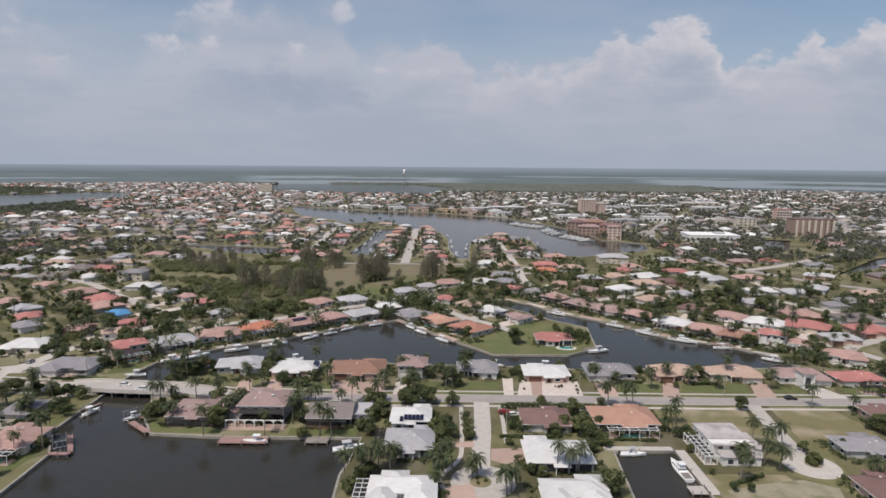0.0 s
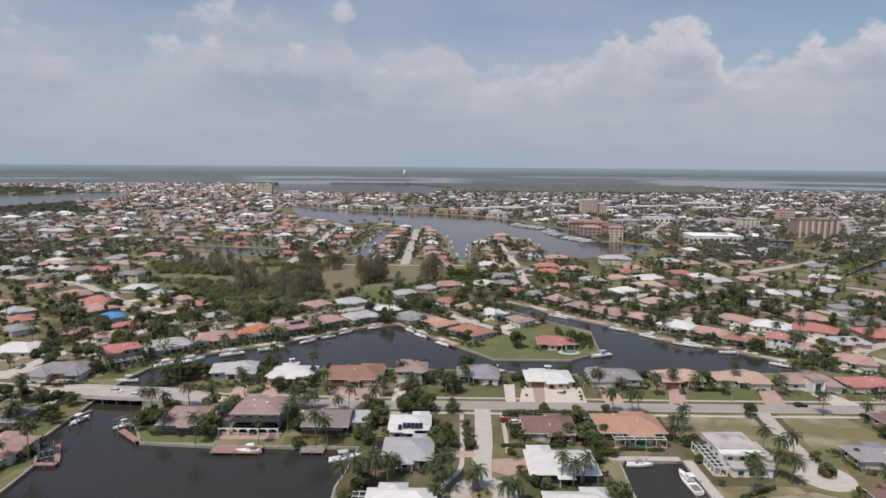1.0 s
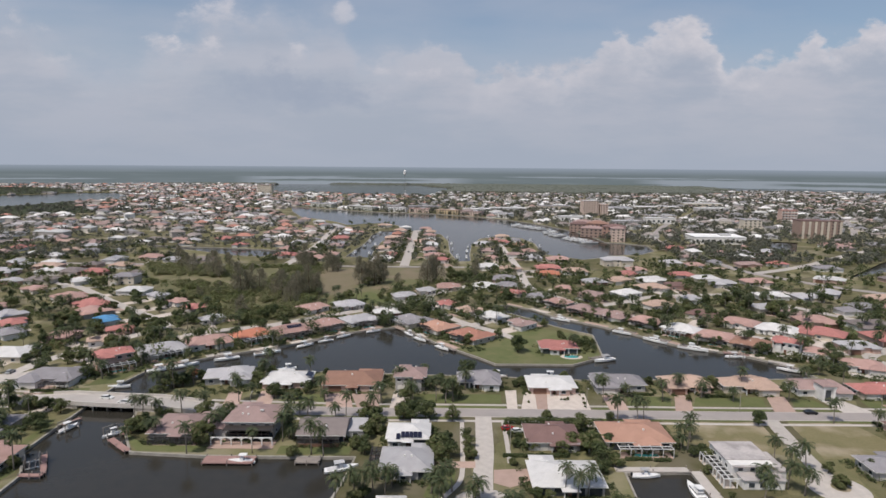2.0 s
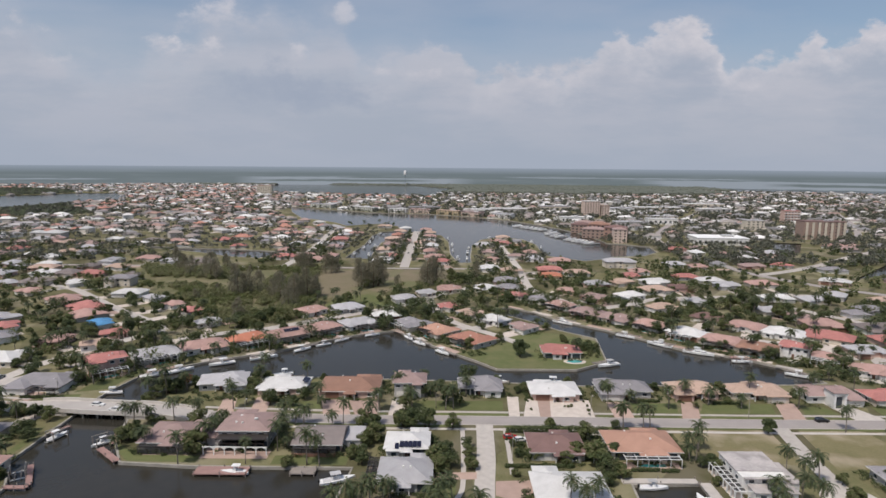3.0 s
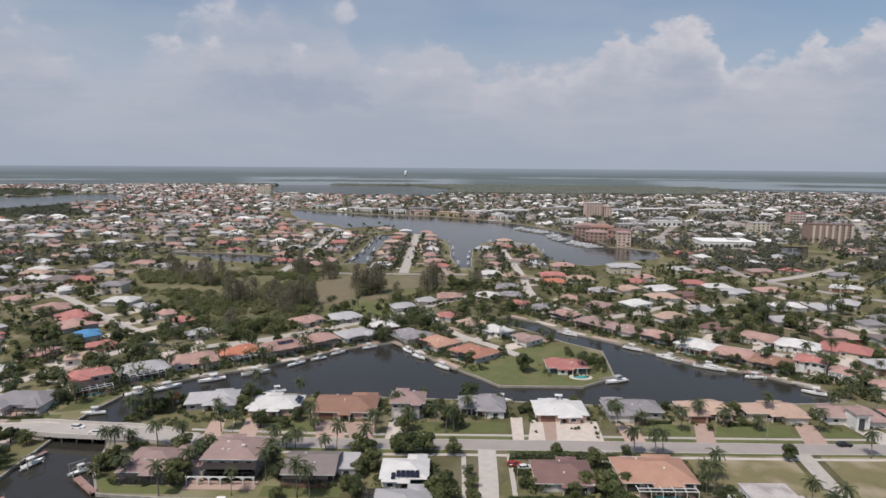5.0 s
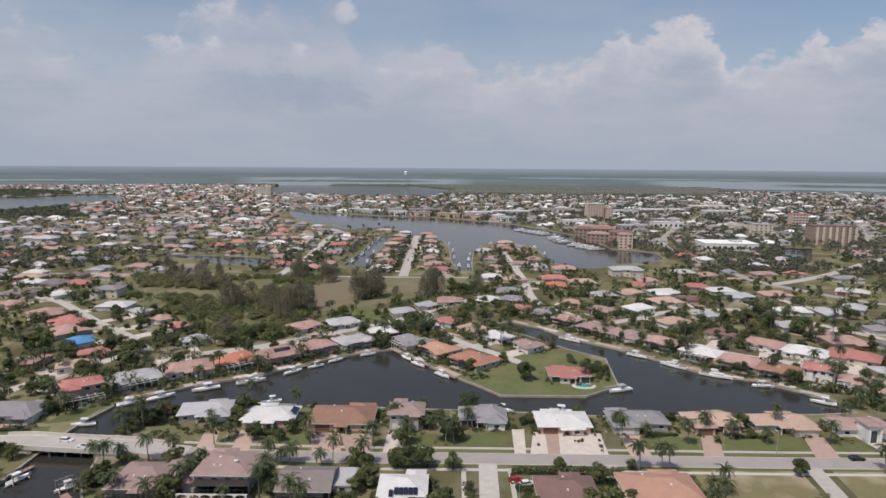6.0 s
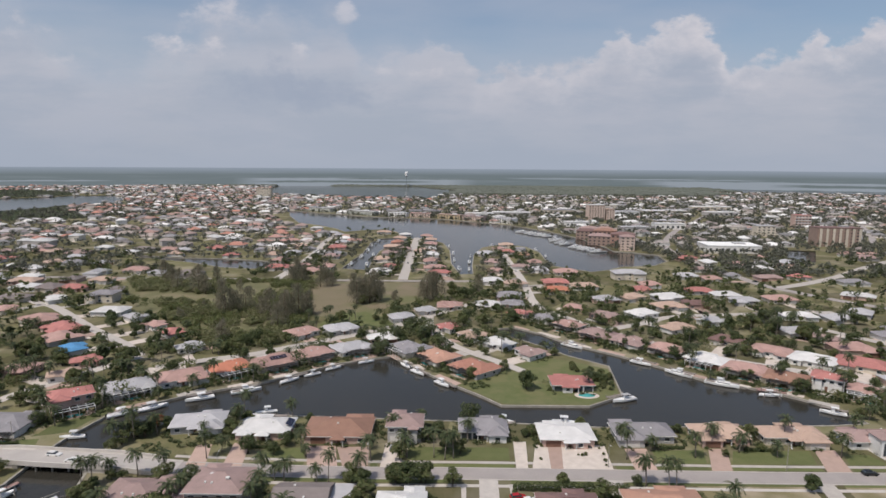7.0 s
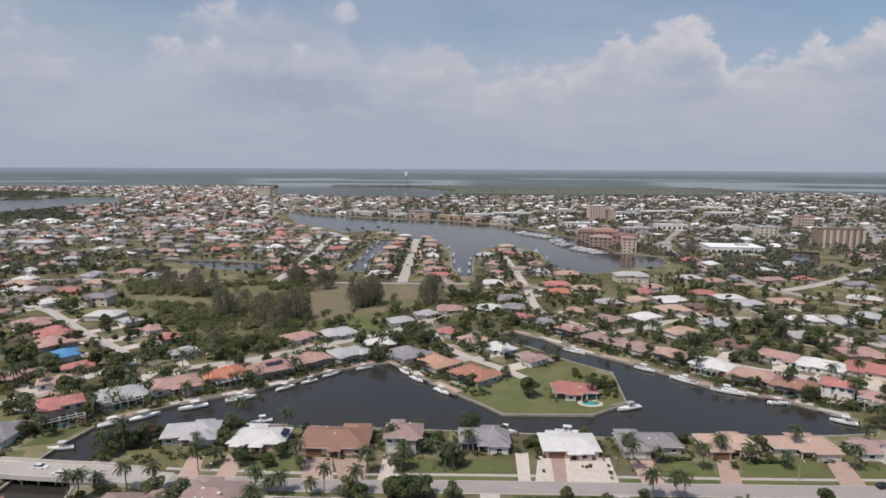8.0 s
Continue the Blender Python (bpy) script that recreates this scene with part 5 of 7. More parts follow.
def disc(name, x, y, r, z, mat, label, category, ry=None):
    n = 26
    return flat_patch(name, [(x + r * math.cos(2 * math.pi * i / n), y + (ry or r) * math.sin(2 * math.pi * i / n)) for i in range(n)], z, mat, label, category)


disc("road", 11, 155, 9.0, 0.058, M_CONCRETE, "pale round turning place at the street's end", "road")
disc("planting_bed", 10.3, 155.0, 3.0, 0.16, M_DRY, "round kerbed planting bed in the turning place", "planting bed")
disc("road", 107.5, 165.5, 7.8, 0.058, M_CONCRETE, "pale round turning place at the street's end", "road")
disc("planting_bed", 108.6, 166.3, 2.4, 0.16, M_DRY, "round kerbed planting bed in the turning place", "planting bed")


def auto_drives():
    """A drive from each remaining house to its nearest street."""
    r = random.Random(3)
    for rows in (ROW_WEST, ROW_SHORE, ROW_WEST_B, ROW_WEST_C, ROW_POINT, ROW_EAST, ROW_INNER, ROW_INNER_B, ROW_PENINSULA, ROW_PENINSULA_B):
        for row in rows:
            x, y = row[0], row[1]
            best = None
            for line, w in all_lines():
                pts = smooth_line(line)
                for p in pts:
                    dd = math.hypot(p[0] - x, p[1] - y)
                    if best is None or dd < best[0]:
                        best = (dd, p, w)
            if best[0] > 48 or best[0] < 9:
                continue
            px, py = best[1]
            mid = ((x + px) / 2 + r.uniform(-2, 2), (y + py) / 2)
            if wet(*mid):
                continue
            mat = r.choice((M_PAVER, M_SHELL, M_CONCRETE, M_SHELL))
            tagged(new("driveway", mesh_of("driveway", *ribbon([(x, y), mid, (px, py)], r.uniform(4.5, 8.0), 0.055), mat)), PINK if mat is M_PAVER else PALE, "driveway", kind="structure")


auto_drives()


def patios():
    """Paved strips and sandy yards beside the houses."""
    r = random.Random(21)
    for rows in (ROW_WEST, ROW_SHORE, ROW_WEST_B, ROW_WEST_C, ROW_POINT, ROW_EAST, ROW_INNER, ROW_INNER_B, ROW_PENINSULA, ROW_PENINSULA_B):
        for x, y, w, d, rot, *_ in rows:
            a = radians(rot + r.choice((90, -90, 180, 0)))
            px, py = x + math.cos(a) * 9, y + math.sin(a) * 8
            if wet(px, py) or wet(px + 4, py) or wet(px - 4, py) or wet(px, py - 4):
                continue
            wd, dp, t = r.uniform(6, 14), r.uniform(4, 8), radians(rot)
            pts = [(px + u * wd / 2 * math.cos(t) - v * dp / 2 * math.sin(t), py + u * wd / 2 * math.sin(t) + v * dp / 2 * math.cos(t)) for u, v in ((-1, -1), (1, -1), (1, 1), (-1, 1))]
            flat_patch("patio", pts, 0.04, r.choice((M_SHELL, M_PAVER, M_CONCRETE, M_DRY)), "pale paved patio beside a house", "patio")


patios()


def quays():
    """Paved strips between the gardens and the seawall."""
    r = random.Random(77)
    for rows in (ROW_SHORE[:7], ROW_POINT[:3], ROW_EAST):
        for x, y, w, d, rot, *_ in rows:
            a = radians(rot)
            g = 11.0
            while g < 24 and not wet(x + math.sin(a) * g, y - math.cos(a) * g):
                g += 0.5
            if g >= 24 or g < 11.5:
                continue
            g -= 2.6
            px, py = x + math.sin(a) * g, y - math.cos(a) * g
            n, m = r.uniform(5, 8), r.uniform(1.2, 1.9)
            pts = [(px + u * n * math.cos(a) - v * m * math.sin(a), py + u * n * math.sin(a) + v * m * math.cos(a)) for u, v in ((-1, -1), (1, -1), (1, 1), (-1, 1))]
            flat_patch("quay", pts, 0.05, r.choice((M_PAVER, M_CONCRETE, M_SHELL)), "paved quay strip along the seawall", "quay")


quays()


# ---- bridge over the canal ----
def bridge():
    ob = tagged(new("bridge"), "low pale concrete road bridge with plain parapets over the canal", "bridge")
    line = [p for p in smooth_line(MAIN_ROAD, 10) if -132.5 < p[0] < -104.5]
    long = [p for p in smooth_line(MAIN_ROAD, 10) if -146 < p[0] < -86]
    part("deck", mesh_of("deck", *ribbon(line, 9.4, 0.03, 0.55, 1), M_CONCRETE), ob)
    part("carriageway", mesh_of("carriageway", *ribbon(line, 7.4, 0.085, 0.05, 1), M_RAMP), ob, "pale worn carriageway")
    for s in (-1, 1):
        part("parapet", mesh_of("parapet", *ribbon(shifted(long, 4.72 * s), 0.32, 0.95, 1.5, 1), M_PARAPET), ob)
    for bx in (-123.5, -118.5, -113.5):
        cy = 217.9
        for k in (-3.3, -1.1, 1.1, 3.3):
            part("post", shared("pile", lambda: mesh_of("post", *tube([(0, 0, -2), (0, 0, 1.1)], [0.32, 0.32], 8), M_SEAWALL)), ob, "", pose(bx, cy + k, 0))
        part("cap_beam", shared("capb", lambda: box_mesh("cap_beam", M_SEAWALL, (0, 0, 0, 0.9, 8.8, 0.35))), ob, "", pose(bx, cy, 1.08))
    for bx in (-129.8, -107.2):
        part("abutment", shared("abut", lambda: box_mesh("abutment", M_SEAWALL, (0, 0, -1.5, 1.6, 9.3, 2.92))), ob, "", pose(bx, 219 if bx < -120 else 217, 0))


M_PARAPET = surface("pale_parapet_concrete", (0.56, 0.53, 0.49), (0.46, 0.43, 0.40), 0.6, 5, 0.9, 0.1)
bridge()


# ---- boats and docks ----
def hull_mesh(L, B, H, mat):
    vs, fs, n = [], [], 9
    for i in range(n):
        s = i / (n - 1)
        b = B / 2 * (0.9 + 0.1 * min(1, s * 4)) * (1 - max(0, (s - 0.45) / 0.55) ** 2.2) + 0.03
        sheer = H * (0.85 + 0.35 * s * s)
        x = -L / 2 + L * s + (0.0 if i < n - 1 else 0.1)
        low = 0.12 * H * max(0, s - 0.6) * 4
        vs += [(x, -b, sheer), (x, -b * 0.88, 0.25 * H + low), (x, 0, low - 0.1), (x, b * 0.88, 0.25 * H + low), (x, b, sheer)]
    for i in range(n - 1):
        o = 5 * i
        fs += [(o + k, o + 5 + k, o + 6 + k, o + 1 + k) for k in range(4)] + [(o, o + 4, o + 9, o + 5)]
    fs.append((0, 1, 2, 3, 4))
    return mesh_of("hull", vs, fs, mat)


def boat_proto(L, kind):
    """A white motor boat: 0 open with a canvas top, 1 cabin cruiser, 2 open with a hard top."""
    B, H = L * 0.27, L * 0.085 + 0.25
    words = ("white open motor boat with a canvas top moored in the canal", "white cabin cruiser moored at a private dock", "white centre-console boat with a hard top at a dock")[kind]
    ob = tagged(new("motor_boat"), words, "boat", "boats along the seawalls")
    part("hull", hull_mesh(L, B, H, M_GEL), ob)
    top = H * 0.9
    if kind == 1:
        part("cabin", box_mesh("cabin", M_GEL, (L * 0.06, 0, top, L * 0.36, B * 0.66, 0.75)), ob)
        part("windscreen", box_mesh("windscreen", M_GLASS, (L * 0.06, 0, top + 0.35, L * 0.365, B * 0.67, 0.28)), ob)
        part("flybridge", box_mesh("flybridge", M_GEL, (-L * 0.02, 0, top + 0.75, L * 0.2, B * 0.55, 0.45)), ob)
        part("cockpit", box_mesh("cockpit", M_WOOD, (-L * 0.33, 0, top - 0.02, L * 0.26, B * 0.7, 0.08)), ob, "teak cockpit floor")
        part("deck_hatch", box_mesh("deck_hatch", M_GLASS, (L * 0.30, 0, top + 0.12, 0.8, 0.7, 0.1)), ob)
        part("hard_top", box_mesh("hard_top", M_GEL, (-L * 0.05, 0, top + 1.95, L * 0.2, B * 0.6, 0.08)), ob)
        for sx in (-0.14, 0.05):
            for sy in (-1, 1):
                part("post", shared(("bp", L), lambda: box_mesh("post", M_WHITEMETAL, (0, 0, 0, 0.06, 0.06, 0.8))), ob, "", pose(L * sx * 0.9, sy * B * 0.25, top + 1.18))
    else:
        part("cockpit", box_mesh("cockpit", M_CANVAS, (-L * 0.15, 0, top - 0.05, L * 0.5, B * 0.66, 0.12)), ob)
        part("console", box_mesh("console", M_GEL, (L * 0.0, 0, top, 0.9, B * 0.4, 1.0)), ob)
        part("hard_top" if kind == 2 else "canvas_top", box_mesh("top", M_GEL if kind == 2 else M_CANVAS, (-L * 0.05, 0, top + 1.75, L * 0.3, B * 0.8, 0.09)), ob)
        for sx in (-0.17, 0.07):
            for sy in (-1, 1):
                part("post", shared(("bq", L), lambda: box_mesh("post", M_WHITEMETAL, (0, 0, 0, 0.06, 0.06, 1.8))), ob, "", pose(L * sx, sy * B * 0.33, top))
        part("outboard_motor", box_mesh("outboard_motor", M_RUBBER, (-L * 0.52, 0, top - 0.3, 0.5, 0.45, 0.9)), ob)
    return ob


def dock(x, y, rot, w, d, mat=None, words="grey timber dock on piles at the seawall"):
    ob = tagged(new("dock"), words, "dock", "docks along the seawalls")
    ob.matrix_basis = pose(x, y, 0, 0, 0, rot)
    mat = mat or M_WOOD
    part("deck", shared(("dk", w, d, mat.name), lambda: box_mesh("deck", mat, (0, 0, 0.1, w, d, 0.14))), ob)
    for sx in (-1, 0, 1):
        for sy in (-1, 1):
            part("post", shared("dpile", lambda: mesh_of("post", *tube([(0, 0, -2), (0, 0, 0.9)], [0.15, 0.14], 7), M_WOOD)), ob, "", pose(sx * (w / 2 - 0.2), sy * (d / 2 - 0.15), 0))
    part("rim", shared(("dr", w, d, mat.name), lambda: box_mesh("rim", mat, (0, -d / 2, 0.02, w, 0.12, 0.3))), ob)


def boat_lift(x, y, rot, w, d):
    """Four piles with cross beams and a cradle above the water."""
    ob = tagged(new("boat_lift"), "boat lift of four timber piles with grey steel cradle beams", "boat lift", "boat lifts")
    ob.matrix_basis = pose(x, y, 0, 0, 0, rot)
    for sx in (-1, 1):
        for sy in (-1, 1):
            part("post", shared("lift_pile", lambda: mesh_of("post", *tube([(0, 0, -2), (0, 0, 2.2)], [0.16, 0.15], 7), M_WOOD)), ob, "", pose(sx * w * 0.36, sy * d / 2, 0))
        part("cradle_beam", shared(("lift_beam", d), lambda: box_mesh("cradle_beam", M_WHITEMETAL, (0, 0, 0, 0.2, d, 0.22))), ob, "", pose(sx * w * 0.36, 0, -0.35))
    for sy in (-1, 1):
        part("top_beam", shared(("lift_top", w), lambda: box_mesh("top_beam", M_SEAWALL, (0, 0, 0, w * 0.8, 0.22, 0.25))), ob, "", pose(0, sy * d / 2, 2.1))
        part("bunk", shared(("lift_bunk", w), lambda: box_mesh("bunk", M_WOOD, (0, 0, 0, w * 0.8, 0.3, 0.15))), ob, "", pose(0, sy * d * 0.2, -0.13))


BOATS_A = [(-125.8, 236.4, 8.4, 10), (-119.0, 255.7, 11.0, 38), (-110.5, 261.3, 11.0, 38), (-96.3, 270.5, 11.0, 30), (-80.8, 279.4, 12.0, 26), (-66.3, 291.5, 9.0, 40), (-58.0, 299.1, 8.0, 40), (-50.5, 307.6, 8.0, 38), (-36.5, 316.9, 8.0, 25),
           (-17.6, 312.2, 8.0, -50), (-11.6, 303.0, 9.0, -50), (-0.5, 289.0, 9.0, -50), (72.5, 272.9, 11.0, 22), (22.8, 252.5, 7.0, -25), (44.7, 251.2, 10.0, -10), (-66.2, 258.3, 8.0, 20)]
BOATS_B = [(66.4, 344.5, 12.0, -45), (93.4, 318.2, 10.0, -42), (106.0, 304.2, 12.4, -42), (119.6, 291.2, 13.6, -34), (134.0, 279.2, 9.0, -10), (148.6, 261.8, 9.0, -30),
           (-29.0, 174.3, 10.0, 20), (-122.6, 199.4, 7.6, 68), (-105.8, 195.2, 6.5, 50), (68.0, 162.4, 11.8, 94), (57.4, 171.9, 8.0, 0), (-58.7, 178.3, 8.0, 0), (-20, 559, 8, 90)]
PROTO_BOATS = {}
for i, (bx, by, L, turn) in enumerate(BOATS_A + BOATS_B[:-1]):
    kind = 1 if L > 11.5 else (i % 2) * 2
    L = L if kind == 1 else L * 0.98
    key = (L, kind)
    m = pose(bx, by, -0.75 if kind == 1 else -0.6, 0, 0, turn + (180 if i % 3 == 0 else 0))
    if key in PROTO_BOATS:
        copy_thing(PROTO_BOATS[key], m)
    else:
        PROTO_BOATS[key] = boat_proto(L, kind)
        PROTO_BOATS[key].matrix_basis = m
for dx, dy, rot, w, d in ((-119.6, 258.5, 38, 12, 1.8), (-98, 274.5, 28, 10, 1.6), (-82.5, 283.0, 26, 11, 1.6), (-64, 297.5, 42, 9, 1.6), (-49.5, 310, 38, 8, 1.6), (-17, 315.5, -50, 8, 1.8), (-9, 303.5, -50, 9, 1.8), (3, 287.5, -50, 8, 1.6),
                          (69, 350, -42, 12, 1.6), (96, 320.8, -42, 12, 1.6), (109, 306.8, -44, 12, 1.6), (122, 294.0, -36, 12, 1.6), (151, 265, -38, 9, 1.8), (22.5, 250, 0, 8, 2), (45, 249, 0, 12, 1.8), (-62, 254.6, 0, 10, 1.8), (-34, 252.5, 0, 10, 1.8), (70, 276.5, 25, 9, 1.8)):
    dock(dx, dy, rot, w, d)
dock(-62.5, 178.6, 0, 15, 4.4, M_REDWOOD, "broad red-stained timber dock on piles at the seawall")
dock(-39.5, 178.8, 0, 7.2, 3.6, M_WOOD)
dock(-114.2, 168.9, 0, 6.4, 1.6, M_REDWOOD, "red-stained timber dock with mooring piles")
dock(-114.8, 175.4, -58, 13, 1.5, M_REDWOOD, "red-stained timber dock with mooring piles")
dock(-99.6, 187.4, -40, 12.5, 2.0, M_REDWOOD, "red-stained timber dock round the canal corner")
dock(-103.4, 198.6, -74, 9.0, 1.8, M_REDWOOD, "red-stained timber dock round the canal corner")
dock(-124.2, 203.8, 66, 6.0, 1.6, M_REDWOOD, "red-stained timber dock with mooring piles")
boat_lift(-118.2, 175.6, -58, 6.5, 3.6)
boat_lift(-105.8, 195.2, 50, 6.0, 3.2)
boat_lift(-122.6, 199.4, 68, 6.5, 3.4)
boat_lift(134.0, 279.2, -10, 8.0, 4.0)
dock(60.0, 174.9, 0, 21, 2.6, M_CONCRETE, "pale concrete dock along the basin's end")
dock(72.2, 161.5, 90, 25, 3.0, M_CONCRETE, "pale concrete dock beside the cruiser")
dock(68.6, 151.4, 0, 5.0, 4.0, M_CONCRETE, "pale concrete platform at the end of a dock")
dock(136.5, 283.4, -20, 11, 3, M_REDWOOD, "red-stained timber dock on piles")


# small boats along the peninsulas of the bay
rb = random.Random(4)
small = [PROTO_BOATS[k] for k in PROTO_BOATS if k[1] != 1][:3]
for run in (BAY_EAST[7:], BAY_INLET, BAY_BASIN):
    for (ax, ay), (bx, by) in zip(run, run[1:]):
        n = int(math.hypot(bx - ax, by - ay) / 34)
        for i in range(n):
            k = (i + 0.5) / n
            L = math.hypot(bx - ax, by - ay)
            nx, ny = -(by - ay) / L, (bx - ax) / L
            for s in (1, -1):
                px, py = ax + (bx - ax) * k + nx * s * 3.2, ay + (by - ay) * k + ny * s * 3.2
                if inside(px, py, BAY):
                    copy_thing(rb.choice(small), pose(px, py, -0.6, 0, 0, math.degrees(math.atan2(by - ay, bx - ax)) + rb.uniform(-5, 5)))
                    break


# ---- cars ----
def car_proto(col, words):
    ob = tagged(new("car"), words, "car")
    paint = surface("car_paint", col, tuple(c * 0.9 for c in col), 1, 5, 0.25, spec=0.5)
    v = [(-2.2, -0.85, 0.35), (2.2, -0.85, 0.35), (2.2, 0.85, 0.35), (-2.2, 0.85, 0.35), (-2.25, -0.9, 0.8), (2.25, -0.88, 0.75), (2.25, 0.88, 0.75), (-2.25, 0.9, 0.8), (-2.1, -0.85, 1.0), (1.1, -0.85, 1.0), (1.1, 0.85, 1.0), (-2.1, 0.85, 1.0)]
    part("body", mesh_of("body", v, [(3, 2, 1, 0), (0, 1, 5, 4), (1, 2, 6, 5), (2, 3, 7, 6), (3, 0, 4, 7), (4, 5, 9, 8), (5, 6, 10, 9), (6, 7, 11, 10), (7, 4, 8, 11), (8, 9, 10, 11)], paint), ob)
    part("glazing", mesh_of("glazing", [(-2.0, -0.8, 1.0), (1.0, -0.8, 1.0), (1.0, 0.8, 1.0), (-2.0, 0.8, 1.0), (-1.6, -0.68, 1.45), (0.3, -0.68, 1.45), (0.3, 0.68, 1.45), (-1.6, 0.68, 1.45)], [(0, 1, 5, 4), (1, 2, 6, 5), (2, 3, 7, 6), (3, 0, 4, 7)], M_GLASS), ob)
    part("roof", box_mesh("roof", paint, (-0.65, 0, 1.44, 1.95, 1.38, 0.06)), ob)
    for sx in (-1.35, 1.35):
        for sy in (-0.82, 0.82):
            part("wheel", shared("wheel", lambda: mesh_of("wheel", *tube([(0, -0.1, 0), (0, 0.1, 0)], [0.34, 0.34], 10), M_RUBBER)), ob, "", pose(sx, sy, 0.34))
    return ob


CARS = [car_proto((0.70, 0.70, 0.69), "white saloon car on the road"), car_proto((0.35, 0.02, 0.02), "red car parked on a drive"), car_proto((0.02, 0.02, 0.022), "black car parked at the kerb"), car_proto((0.35, 0.36, 0.37), "silver car parked on a drive")]
for ob, (cx, cy, cz, turn) in zip(CARS, ((-121, 219.6, 1.62, -6), (21.5, 200.5, 0.0, 10), (130, 215.3, 0.06, 0), (-16.2, 229, 0.1, 90))):
    ob.matrix_basis = pose(cx, cy, cz, 0, 0, turn)
for k, cx, cy, turn in ((0, 24.5, 198.5, 15), (0, -113, 215.8, 175), (3, -178, 250, 95), (0, 246.5, 600, 90), (3, 244, 560, 90), (2, 250, 520, 100), (0, 256, 700, 70), (3, -35, 600, 90), (0, 62, 560, 90), (3, 248, 640, 90), (0, 300, 800, 60), (2, 340, 880, 60), (0, 243.5, 580, 90)):
    cz = 0.1
    copy_thing(CARS[k], pose(cx, cy, cz if cx > -105 or cx < -140 else 1.62, 0, 0, turn))


# ---- lamp posts, solar panels ----
def lamp_post(x, y, turn):
    ob = tagged(new("street_lamp"), "tall grey street lamp post with a short arm", "street lamp", "street lamps")
    ob.matrix_basis = pose(x, y, 0, 0, 0, turn)
    part("pole", shared("lpole", lambda: mesh_of("pole", *tube([(0, 0, 0), (0, 0, 8.0)], [0.11, 0.07], 6), M_SEAWALL)), ob)
    part("arm", shared("larm", lambda: mesh_of("arm", *tube([(0, 0, 7.8), (1.6, 0, 8.1)], [0.05, 0.04], 5), M_SEAWALL)), ob)
    part("lantern", shared("llan", lambda: box_mesh("lantern", M_CANVAS, (1.8, 0, 8.0, 0.6, 0.25, 0.15))), ob)


for lx, ly, turn in ((51.5, 218.4, -90), (-22.5, 218.2, -90), (106, 217.5, -90), (-142, 230.5, -90), (20.6, 186, 180), (-66, 209.5, 90), (150, 209, 90)):
    lamp_post(lx, ly, turn)


def solar_array(x, y, z, n, turn, tilt):
    ob = tagged(new("solar_array"), "row of dark blue solar panels on a sloping roof", "solar panels")
    ob.matrix_basis = pose(x, y, z, 0, 0, turn) @ pose(0, 0, 0, tilt)
    for i in range(n):
        part("panel", shared("spanel", lambda: box_mesh("panel", M_SOLAR, (0, 0, 0, 1.15, 2.3, 0.06))), ob, "", pose(i * 1.3 - n * 0.65 + 0.6, 0, 0))


solar_array(-9.6, 188.4, 3.85, 5, 0, 19.8)
solar_array(-13.6, 187.6, 3.6, 1, 0, 19.8)
solar_array(-75.5, 308.0, 4.95, 6, 38, 19.8)
solar_array(-52.5, 240.5, 4.2, 4, 90, 19.8)


# ---- trees ----
def frond(rnd, length, az, lift, vs, fs, z0, segs=7):
    """A drooping palm frond with leaflets on both sides."""
    p, ang = Vector((0, 0, z0)), lift
    step = length / segs
    fwd = Vector((math.cos(az), math.sin(az), 0))
    sd = Vector((-fwd.y, fwd.x, 0))
    for i in range(segs):
        d = fwd * math.cos(ang) + Vector((0, 0, math.sin(ang)))
        q = p + d * step
        wide = length * 0.165 * math.sin(math.pi * (0.16 + 0.8 * i / segs)) + 0.1
        for s in (-1, 1):
            o = len(vs)
            tip = p + d * step * 1.3 + sd * s * wide - Vector((0, 0, wide * (0.35 + 0.3 * rnd.random())))
            vs += [tuple(p), tuple(q), tuple(tip)]
            fs.append((o, o + 1, o + 2))
        p, ang = q, ang - 1.9 / segs * (0.6 + 0.8 * rnd.random())


def palm_proto(seed, height):
    r = random.Random(seed)
    ob = tagged(new("palm_tree"), "tall coconut palm with a grey trunk and drooping green fronds", "palm tree", "palms in the gardens")
    bx, by = r.uniform(-0.8, 0.8), r.uniform(-0.8, 0.8)
    pts = [(bx * (k / 5) ** 2, by * (k / 5) ** 2, height * k / 5 - 0.1) for k in range(6)]
    part("trunk", mesh_of("trunk", *tube(pts, [0.26, 0.19, 0.17, 0.16, 0.15, 0.14], 7), M_TRUNK, True), ob)
    vs, fs = [], []
    n = 24
    for i in range(n):
        frond(r, r.uniform(3.0, 4.2), i * 2.39996 + r.uniform(-0.2, 0.2), 1.15 - 1.6 * (i / n) + r.uniform(-0.12, 0.12), vs, fs, height)
    part("crown", mesh_of("crown", [(a + bx, b + by, c) for a, b, c in vs], fs, M_PALM), ob)
    return ob


